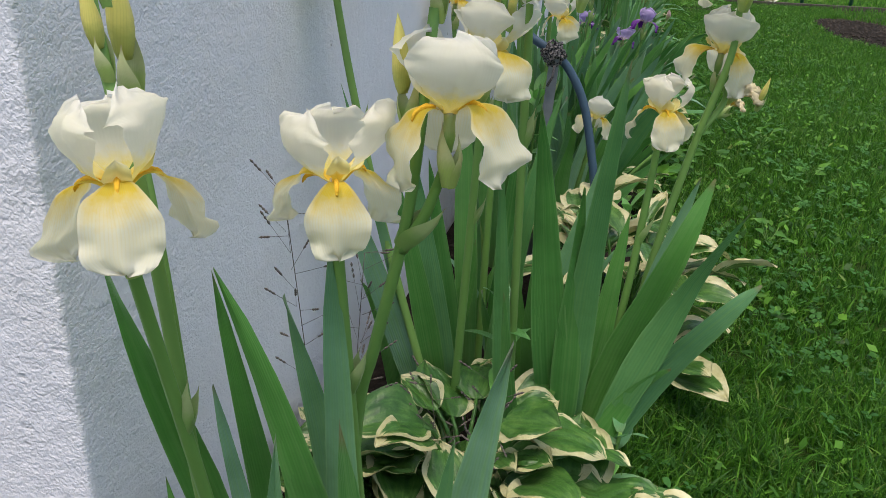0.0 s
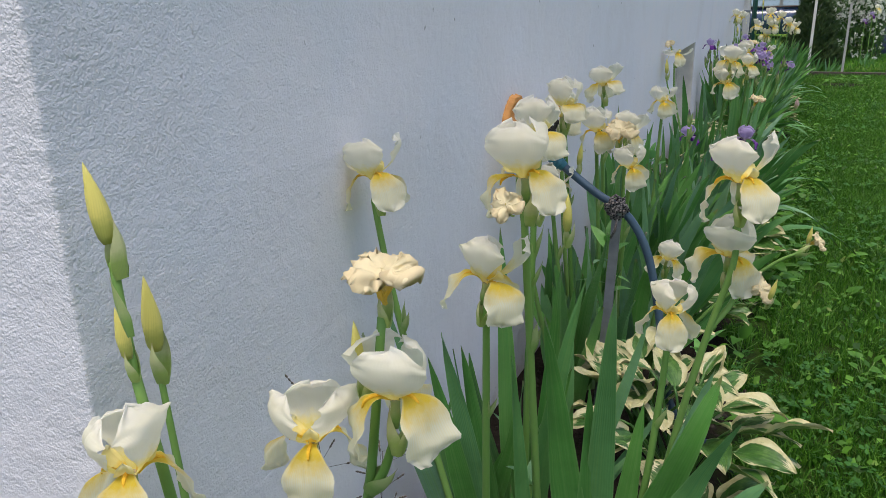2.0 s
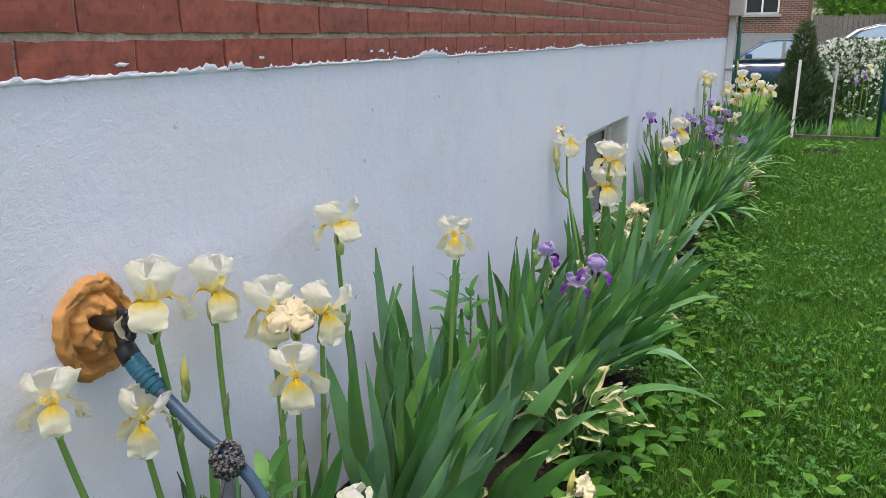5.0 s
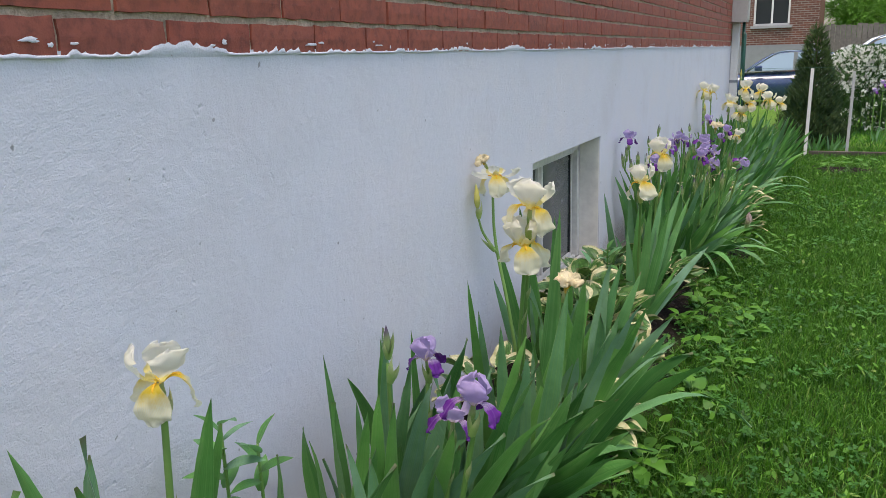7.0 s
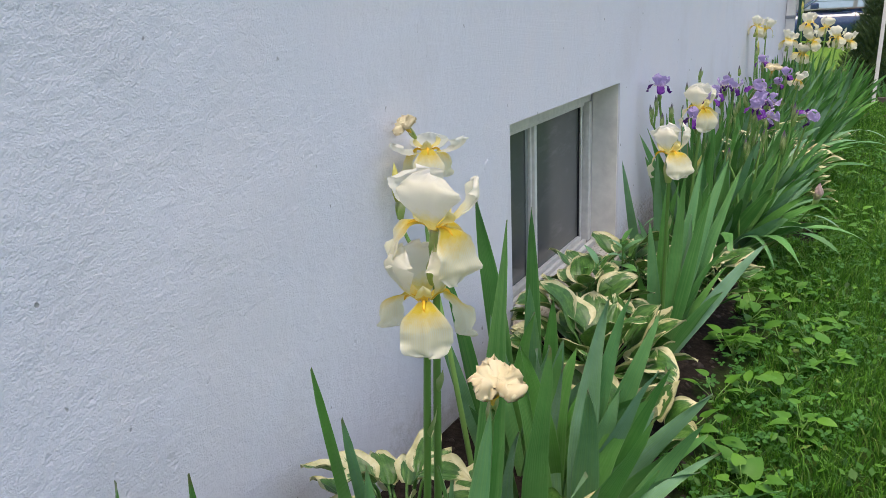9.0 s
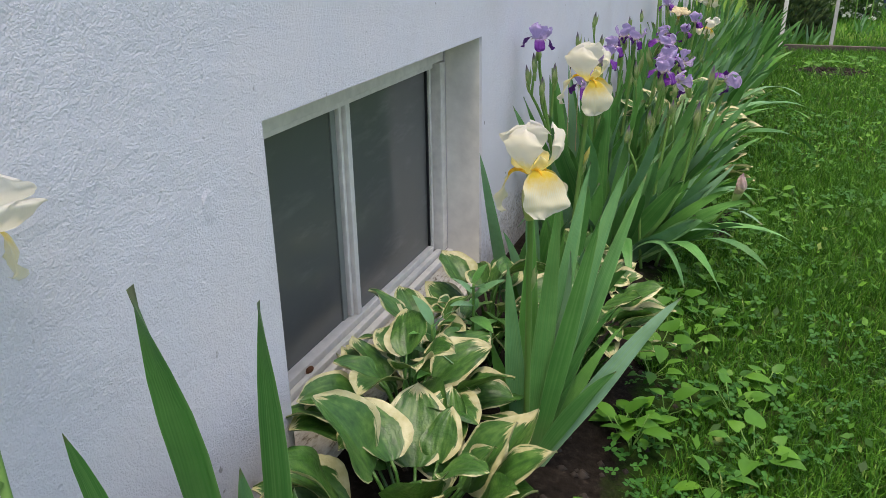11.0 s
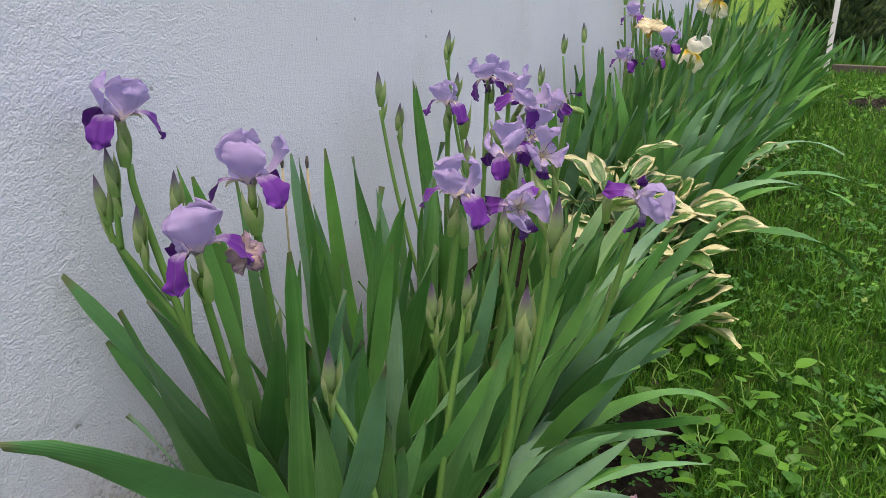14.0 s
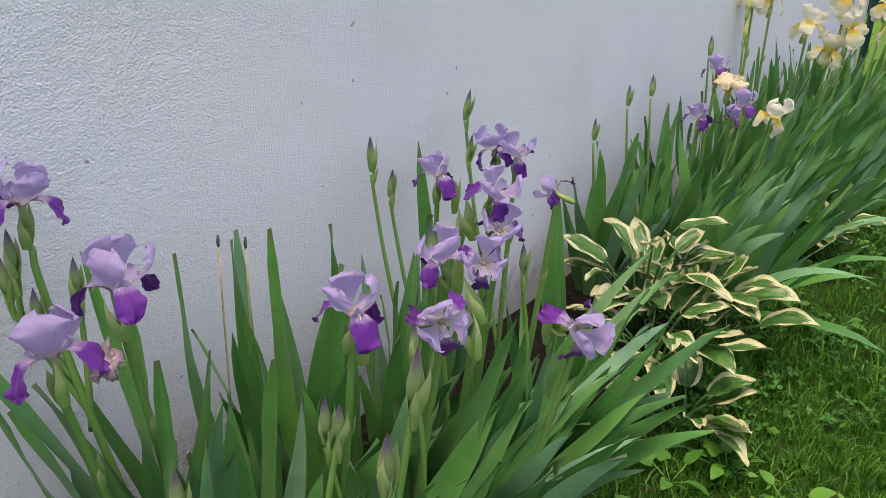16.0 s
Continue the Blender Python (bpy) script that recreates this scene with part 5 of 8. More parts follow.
# ---- irises, from the house corner along the wall ----
def plant_corner():
    p = iris((0.16, 0.60), "cream and yellow bearded iris with buds by the house corner")
    stalk_flower(p, "yellow", (0.116, 0.520, 0.598), (0.120, 0.66), -0.95, (0.0, 0.0), 0.92, 0, 0.0)
    stalk_flower(p, "yellow", (0.205, 0.654, 0.571), (0.215, 0.72), -1.15, (0.05, -0.05), 0.92, 1, 0.0)
    stem(p, [(0.175, 0.74, land(0.175, 0.74)), (0.204, 0.70, 0.316), (0.225, 0.685, 0.412), (0.250, 0.672, 0.511), (0.262, 0.668, 0.58), (0.272, 0.676, 0.70)])
    stem(p, [(0.252, 0.672, 0.515), (0.272, 0.666, 0.550), (0.287, 0.662, 0.592)], 0.0045)
    bract(p, (0.252, 0.671, 0.520), (0.75, -0.2, 1.0), 0.052, 0.012)
    flower(p, "yellow", (0.289, 0.662, 0.630), -0.33, (0.0, 0.02), 0.92, 0, 3)
    withered(p, "yellow", (0.275, 0.676, 0.736), 0.4, (0.1, 0.05), 0.66)
    bud(p, "yellow", (0.252, 0.668, 0.640), (0.0, -0.08), 0.72)
    stem(p, [(0.072, 0.68, land(0.07, 0.68)), (0.085, 0.62, 0.30), (0.095, 0.575, 0.56), (0.075, 0.578, 0.66), (0.058, 0.589, 0.755)])
    bud(p, "yellow", (0.057, 0.589, 0.772), (0.0, -0.22), 0.92)
    bud(p, "yellow", (0.074, 0.575, 0.672), (0.0, -0.16), 0.62)
    stem(p, [(0.085, 0.62, 0.30), (0.080, 0.612, 0.50), (0.062, 0.620, 0.64)], 0.004)
    bud(p, "yellow", (0.060, 0.622, 0.657), (0.0, -0.04), 0.95)
    bract(p, (0.090, 0.566, 0.70), (-0.2, 0.0, 1.0), 0.05, 0.006)
    z = land(0.15, 0.7)
    leaf(p, (0.135, 0.72, z), (0.130, 0.594, 0.513), 0.030, 0.0, (0, 0, 0), (0.9, 0.5, 0))
    leaf(p, (0.215, 0.68, z), (0.128, 0.60, 0.512), 0.039, 0.0, (0.03, 0, 0.0), (1, 0.3, 0))
    leaf(p, (0.175, 0.78, z), (0.119, 0.74, 0.424), 0.034, 0.0, (0.012, 0, 0), (1, 0.3, 0))
    leaf(p, (0.125, 0.68, z), (0.050, 0.575, 0.535), 0.037, 0.02, (-0.01, 0, 0.0), (1, 0.4, 0))
    leaf(p, (0.175, 0.62, z), (0.125, 0.59, 0.418), 0.028, 0.0, (0, 0, 0), (1, 0.3, 0))
    leaf(p, (0.165, 0.70, z), (0.150, 0.66, 0.37), 0.034, 0.01, (0, 0, 0.0), (1, 0.5, 0))
    leaf(p, (0.205, 0.47, z), (0.243, 0.45, 0.494), 0.030, 0.0, (0.0, 0, 0), (1, 0.2, 0))
    leaf(p, (0.215, 0.66, z), (0.200, 0.648, 0.515), 0.039, 0.0, (0.0, 0, 0), (1, 0.2, 0))
    leaf(p, (0.295, 0.54, z), (0.262, 0.50, 0.470), 0.041, 0.0, (0.0, 0, 0), (1, 0.2, 0))
    leaf(p, (0.285, 0.62, z), (0.352, 0.62, 0.478), 0.044, 0.0, (-0.01, 0, 0), (1, 0.2, 0))
    leaf(p, (0.270, 0.60, z), (0.316, 0.60, 0.400), 0.032, 0.0, (0.0, 0, 0), (1, 0.2, 0))
    leaf(p, (0.075, 0.64, z), (0.060, 0.61, 0.30), 0.021, 0.0, (0, 0, 0), (1, 0.3, 0))
    return p


def plant_second():
    rng = random.Random(12)
    p = iris((0.16, 1.12), "cream and yellow bearded irises close to the white wall")
    stalk_flower(p, "yellow", (0.040, 1.110, 0.712), (0.215, 1.10), -0.6, (0.05, -0.1), 0.92, 1, -0.015)
    stalk_flower(p, "yellow", (0.257, 0.990, 0.620), (0.215, 1.10), -0.75, (-0.1, 0.1), 0.95, 1, 0.0)
    stalk_flower(p, "yellow", (0.298, 1.017, 0.753), (0.300, 1.14), -0.6, (0.0, 0.0), 1.02, 0, 0.0)
    withered(p, "yellow", (0.290, 0.972, 0.728), 0.5, (0.9, 0.0), 0.40)
    bud(p, "yellow", (0.352, 1.018, 0.690), (0.05, 0.02), 0.62)
    stalk_flower(p, "yellow", (0.228, 1.305, 0.752), (0.225, 1.27), -0.5, (0.0, 0.0), 0.95, 0, 0.0)
    bud(p, "yellow", (0.238, 1.30, 0.630), (0.0, 0.12), 0.66)
    bud(p, "yellow", (0.218, 1.30, 0.640), (0.0, -0.08), 0.66)
    bract(p, (0.228, 1.298, 0.55), (0.15, 0, 1), 0.06)
    z = land(0.2, 1.1)
    for base, tip, w in (((0.18, 1.15), (0.040, 1.049, 0.492), 0.036), ((0.18, 1.16), (0.060, 1.070, 0.559), 0.017), ((0.20, 1.16), (0.120, 1.106, 0.442), 0.036), ((0.21, 1.17), (0.140, 1.113, 0.481), 0.036), ((0.22, 1.18), (0.160, 1.143, 0.452), 0.034)):
        leaf(p, (*base, z), tip, w, 0.02, (0, 0, 0), (1, 0.5, 0))
    leaf(p, (0.21, 1.28, z), (0.170, 1.30, 0.60), 0.038, 0.0, (0, 0, 0), (1, 0.3, 0))
    leaf(p, (0.24, 1.30, z), (0.270, 1.32, 0.535), 0.034, 0.0, (0, 0, 0), (1, 0.3, 0))
    leaf(p, (0.25, 1.22, z), (0.330, 1.24, 0.545), 0.035, 0.0, (-0.02, 0, 0), (1, 0.3, 0))
    leaf(p, (0.30, 1.10, z), (0.275, 1.04, 0.500), 0.026, 0.0, (0, 0, 0), (1, 0.2, 0))
    for i in range(5):
        fan(rng, p, 0.12 + 0.05 * i, 1.24 + 0.05 * (i % 4), rng.uniform(-0.5, 0.7), 4, 0.44, (0.02, 0.05), 20, 0.025)
    return p


def plant_right_fan():
    p = iris((0.40, 1.13), "cream and yellow bearded iris with splayed leaves at the lawn's edge")
    stalk_flower(p, "yellow", (0.464, 1.182, 0.530), (0.405, 1.16), -1.3, (0.0, 0.05), 0.82, 0, 0.01)
    stem(p, [(0.43, 1.17, land(0.43, 1.17)), (0.478, 1.20, 0.30), (0.512, 1.215, 0.48), (0.540, 1.215, 0.60), (0.541, 1.21, 0.67)])
    flower(p, "yellow", (0.540, 1.205, 0.721), -0.9, (0, 0), 0.98, 2)
    stem(p, [(0.516, 1.215, 0.50), (0.545, 1.235, 0.545), (0.535, 1.245, 0.575)], 0.004)
    flower(p, "yellow", (0.532, 1.246, 0.605), -0.7, (0.1, 0.1), 0.90, 0)
    withered(p, "yellow", (0.575, 1.262, 0.555), 0.3, (0.3, 0.9), 0.45)
    bud(p, "yellow", (0.592, 1.250, 0.545), (0.0, 0.25), 0.42)
    z = land(0.38, 1.13)
    leaf(p, (0.385, 1.14, z), (0.415, 1.031, 0.620), 0.042, 0.0, (-0.01, 0, 0), (1, 0.2, 0))
    leaf(p, (0.375, 1.14, z), (0.318, 1.05, 0.560), 0.050, 0.0, (0.0, 0, 0), (1, 0.2, 0))
    leaf(p, (0.380, 1.12, z), (0.378, 1.07, 0.455), 0.040, 0.0, (0, 0, 0), (1, 0.2, 0))
    leaf(p, (0.400, 1.14, z), (0.543, 1.16, 0.455), 0.056, 0.03, (0, 0, 0), (0.8, 0.2, -0.5))
    leaf(p, (0.410, 1.14, z), (0.530, 1.22, 0.440), 0.039, 0.02, (0, 0, 0), (0.8, 0.2, -0.4))
    leaf(p, (0.405, 1.12, z), (0.578, 1.080, 0.440), 0.046, 0.035, (0, 0, 0), (0.8, 0.2, -0.5))
    leaf(p, (0.410, 1.11, z), (0.616, 1.112, 0.333), 0.052, 0.05, (0, 0, 0), (0.7, 0.1, -0.6))
    leaf(p, (0.400, 1.10, z), (0.520, 1.10, 0.20), 0.037, 0.05, (0, 0, 0), (0.7, 0.1, -0.6))
    leaf(p, (0.395, 1.15, z), (0.440, 1.16, 0.40), 0.041, 0.0, (0, 0, 0), (1, 0.2, 0))
    leaf(p, (0.330, 1.02, z), (0.300, 0.96, 0.350), 0.025, 0.0, (0, 0, 0), (1, 0.2, 0))
    return p


def plant_tap():
    rng = random.Random(13)
    p = iris((0.16, 1.95), "cream and yellow bearded irises round the garden tap")
    stalk_flower(p, "yellow", (0.060, 1.750, 0.597), (0.14, 1.86), -0.7, (0, 0), 0.80, 0, -0.01)
    stalk_flower(p, "yellow", (0.110, 1.858, 0.530), (0.150, 1.92), -0.9, (0, 0), 0.78, 0, 0.0)
    stalk_flower(p, "yellow", (0.128, 1.885, 0.712), (0.160, 1.95), -0.9, (0, 0.05), 0.92, 0, 0.0)
    bud(p, "yellow", (0.160, 1.90, 0.58), (0, 0.1), 0.7)
    stalk_flower(p, "yellow", (0.070, 2.085, 0.662), (0.130, 2.06), -0.6, (0, 0), 0.92, 0, -0.01)
    stalk_flower(p, "yellow", (0.150, 2.140, 0.618), (0.190, 2.12), -0.9, (0, 0), 0.92, 0, 0.0)
    stalk_flower(p, "yellow", (0.214, 2.200, 0.605), (0.220, 2.16), -0.4, (0, 0.1), 0.88, 1, 0.0)
    withered(p, "yellow", (0.215, 2.110, 0.625), 0.3, (0.4, 0.2), 0.8)
    stalk_flower(p, "yellow", (0.252, 2.060, 0.545), (0.220, 2.10), -0.95, (0, 0), 0.88, 0, 0.0)
    stalk_flower(p, "yellow", (0.357, 2.055, 0.318), (0.300, 2.10), -0.5, (0.1, 0.2), 0.78, 0, 0.0)
    for i in range(7):
        fan(rng, p, rng.uniform(0.10, 0.24), rng.uniform(1.85, 2.2), rng.uniform(-0.5, 0.8), 5, 0.44, (0.0, 0.05), 18)
    stem(p, [(0.34, 2.16, land(0.34, 2.16)), (0.47, 2.18, 0.16), (0.60, 2.20, 0.285), (0.665, 2.21, 0.325)], 0.0045)
    bract(p, (0.655, 2.21, 0.315), (0.8, 0.0, 0.5), 0.05, 0.011)
    withered(p, "yellow", (0.700, 2.231, 0.350), 0.3, (0.2, 1.0), 0.50)
    bud(p, "yellow", (0.680, 2.22, 0.345), (0.0, 0.15), 0.62)
    fan(rng, p, 0.30, 2.15, 0.1, 6, 0.50, (0.22, 0.0), 24)
    fan(rng, p, 0.34, 2.25, 0.3, 5, 0.48, (0.40, 0.0), 20)
    return p


def plant_middle():
    rng = random.Random(14)
    p = iris((0.20, 2.65), "dense clump of green iris leaves with pale yellow blooms")
    stalk_flower(p, "yellow", (0.099, 2.448, 0.700), (0.14, 2.50), -0.4, (0.0, -0.1), 0.92, 1, -0.01)
    stalk_flower(p, "yellow", (0.225, 2.789, 0.612), (0.20, 2.78), -1.2, (0, 0), 0.82, 1, 0.0)
    z = land(0.2, 2.6)
    leaf(p, (0.15, 2.62, z), (0.122, 2.57, 0.628), 0.039, 0, (0, 0, 0), (1, 0.3, 0))
    leaf(p, (0.17, 2.72, z), (0.137, 2.73, 0.545), 0.037, 0, (0, 0, 0), (1, 0.3, 0))
    for i in range(11):
        fan(rng, p, 0.11 + 0.022 * i + rng.uniform(-0.02, 0.02), rng.uniform(2.35, 2.95), rng.uniform(-0.6, 0.7), 6, 0.58, (0.16, 0.02), 17, 0.044)
    fan(rng, p, 0.40, 2.62, 0.1, 5, 0.46, (0.5, -0.05), 22, 0.040)
    return p


def plant_lilac():
    rng = random.Random(15)
    p = iris((0.28, 3.35), "lavender and purple bearded irises with upright leaves")
    stalk_flower(p, "purple", (0.247, 3.524, 0.372), (0.25, 3.50), -0.7, (0, 0), 0.85, 0, 0.0)
    stalk_flower(p, "purple", (0.470, 3.260, 0.418), (0.38, 3.30), -0.25, (0, 0.05), 0.96, 0, 0.0)
    stalk_flower(p, "purple", (0.399, 3.323, 0.345), (0.35, 3.32), -0.30, (0.1, 0.1), 0.85, 3, 0.0)
    stem(p, [(0.24, 3.36, land(0.24, 3.36)), (0.255, 3.34, 0.25), (0.259, 3.331, 0.44)])
    bud(p, "purple", (0.259, 3.331, 0.462), (0, 0), 0.95)
    bract(p, (0.262, 3.331, 0.40), (0.3, 0, 1), 0.06, 0.011)
    for i in range(9):
        fan(rng, p, rng.uniform(0.12, 0.38), rng.uniform(3.1, 3.65), rng.uniform(-0.6, 0.9), 6, 0.50, (0.20, 0.02), 18, 0.040)
    z = land(0.4, 3.4)
    for bx, by, tip in ((0.13, 3.38, (0.100, 3.345, 0.431)), (0.17, 3.52, (0.140, 3.509, 0.420)), (0.18, 3.62, (0.160, 3.619, 0.400)), (0.15, 3.40, (0.125, 3.42, 0.30))):
        leaf(p, (bx, by, z), tip, 0.026, 0.0, (0, 0, 0), (1, 0.2, 0))
    leaf(p, (0.42, 3.40, z), (0.705, 3.58, 0.06), 0.034, 0.13, (0, 0, 0), (0.3, 0.9, 0))
    leaf(p, (0.40, 3.35, z), (0.69, 3.45, 0.10), 0.032, 0.12, (0, 0, 0), (0.3, 0.9, 0))
    leaf(p, (0.40, 3.25, z), (0.68, 3.15, 0.01), 0.034, 0.14, (0, 0, 0), (0.3, 0.9, 0))
    return p


def plant_before_window():
    rng = random.Random(16)
    p = iris((0.28, 3.98), "cream and yellow bearded irises before the basement window")
    stalk_flower(p, "yellow", (0.362, 3.885, 0.648), (0.30, 3.95), -0.5, (0, 0.1), 1.14, 2, 0.0)
    stalk_flower(p, "yellow", (0.352, 3.870, 0.555), (0.29, 3.93), -1.1, (0, 0), 1.08, 0, 0.0)
    withered(p, "yellow", (0.486, 3.790, 0.500), 0.4, (0.2, 0.3), 0.62, 1.3)
    stem(p, [(0.38, 3.88, land(0.38, 3.88)), (0.44, 3.84, 0.28), (0.475, 3.80, 0.46)])
    stem(p, [(0.17, 4.36, land(0.17, 4.36)), (0.13, 4.35, 0.22), (0.075, 4.38, 0.44), (0.060, 4.400, 0.60)])
    flower(p, "yellow", (0.066, 4.405, 0.640), -1.05, (0.0, 0.05), 1.02, 4)
    stem(p, [(0.085, 4.37, 0.40), (0.048, 4.345, 0.47), (0.034, 4.335, 0.53)], 0.004)
    bract(p, (0.078, 4.36, 0.41), (-0.6, -0.4, 1.0), 0.065, 0.009)
    bud(p, "yellow", (0.034, 4.335, 0.553), (0, -0.05), 1.0)
    withered(p, "yellow", (0.035, 4.38, 0.695), 0.2, (0.6, -0.3), 0.5)
    z = land(0.25, 4.0)
    leaf(p, (0.26, 3.86, z), (0.245, 3.76, 0.49), 0.030, 0, (0, 0, 0), (1, 0.2, 0))
    leaf(p, (0.27, 3.88, z), (0.255, 3.80, 0.40), 0.032, 0, (0, 0, 0), (1, 0.2, 0))
    leaf(p, (0.35, 3.74, z), (0.345, 3.72, 0.400), 0.040, 0, (0, 0, 0), (1, 0.2, 0))
    leaf(p, (0.37, 3.90, z), (0.385, 4.06, 0.618), 0.046, 0, (0.01, 0, 0), (1, 0.2, 0))
    leaf(p, (0.43, 3.70, z), (0.500, 3.745, 0.500), 0.046, 0, (0, 0, 0), (1, 0.2, 0))
    leaf(p, (0.40, 3.68, z), (0.430, 3.66, 0.360), 0.046, 0, (0, 0, 0), (1, 0.2, 0))
    for i in range(6):
        fan(rng, p, rng.uniform(0.37, 0.47), rng.uniform(3.80, 4.35), rng.uniform(-0.5, 0.7), 5, 0.52, (0.32, 0.10), 17, 0.042)
    return p


def plant_window_left():
    rng = random.Random(17)
    p = iris((0.20, 4.55), "clump of upright iris leaves by the window")
    z = land(0.2, 4.55)
    leaf(p, (0.17, 4.58, z), (0.092, 4.563, 0.522), 0.053, 0.0, (0, 0, 0), (1, 0.3, 0))
    leaf(p, (0.20, 4.62, z), (0.185, 4.66, 0.475), 0.041, 0.0, (0, 0, 0), (1, 0.3, 0))
    leaf(p, (0.15, 4.50, z), (0.055, 4.47, 0.385), 0.039, 0.01, (0, 0, 0), (1, 0.3, 0))
    leaf(p, (0.15, 4.46, z), (0.05, 4.42, 0.30), 0.034, 0.01, (0, 0, 0), (1, 0.3, 0))
    for base, tip, w in (((0.22, 4.58), (0.230, 4.530, 0.340), 0.048), ((0.24, 4.60), (0.270, 4.570, 0.300), 0.044), ((0.19, 4.54), (0.150, 4.500, 0.270), 0.046), ((0.25, 4.56), (0.310, 4.520, 0.230), 0.042)):
        leaf(p, (*base, z), tip, w, 0.01, (0, 0, 0), (1, 0.3, 0))
    fan(rng, p, 0.20, 4.50, 0.2, 6, 0.36, (0.12, 0.0), 18, 0.036)
    fan(rng, p, 0.27, 4.45, 0.4, 6, 0.36, (0.22, 0.0), 20, 0.036)
    fan(rng, p, 0.30, 4.35, 0.1, 6, 0.38, (0.35, 0.0), 22, 0.036)
    return p


def plant_window_right():
    rng = random.Random(18)
    p = iris((0.37, 5.22), "cream and yellow bearded iris standing before the window")
    stalk_flower(p, "yellow", (0.392, 5.105, 0.522), (0.36, 5.24), -0.9, (0, 0), 1.16, 0, 0.0)
    z = land(0.36, 5.25)
    for bx, by, tx, ty, tz, w, sg in ((0.35, 5.26, 0.345, 5.30, 0.40, 0.036, 0), (0.36, 5.25, 0.425, 5.42, 0.46, 0.034, 0.02), (0.37, 5.24, 0.49, 5.45, 0.46, 0.036, 0.03),
                                       (0.37, 5.24, 0.40, 5.28, 0.44, 0.036, 0), (0.38, 5.23, 0.47, 5.30, 0.40, 0.034, 0.02), (0.39, 5.22, 0.62, 5.36, 0.235, 0.036, 0.03),
                                       (0.38, 5.22, 0.52, 5.28, 0.10, 0.030, 0.03), (0.35, 5.24, 0.31, 5.26, 0.30, 0.034, 0), (0.38, 5.25, 0.52, 5.52, 0.42, 0.032, 0.02)):
        leaf(p, (bx, by, z), (tx, ty, tz), w * 1.15, sg, (0, 0, 0), (0.95, 0.2, -0.25))
    fan(rng, p, 0.36, 5.28, 0.3, 4, 0.44, (0.15, 0.1), 16, 0.034)
    q = iris((0.20, 5.82), "cream and yellow bearded iris at the window's far side")
    stalk_flower(q, "yellow", (0.347, 5.765, 0.550), (0.29, 5.84), -0.9, (0, 0), 1.14, 0, 0.0)
    bud(q, "yellow", (0.335, 5.80, 0.34), (0.0, 0.3), 0.7)
    z = land(0.2, 5.8)
    leaf(q, (0.16, 5.82, z), (0.100, 5.72, 0.375), 0.034, 0.0, (0, 0, 0), (1, 0.3, 0))
    leaf(q, (0.22, 5.84, z), (0.200, 5.80, 0.40), 0.037, 0.0, (0, 0, 0), (1, 0.3, 0))
    for i in range(4):
        fan(rng, q, 0.18 + 0.05 * i, 5.80 + rng.uniform(-0.05, 0.1), rng.uniform(-0.3, 0.6), 5, 0.40, (0.10, 0.0), 18, 0.034)
    return p


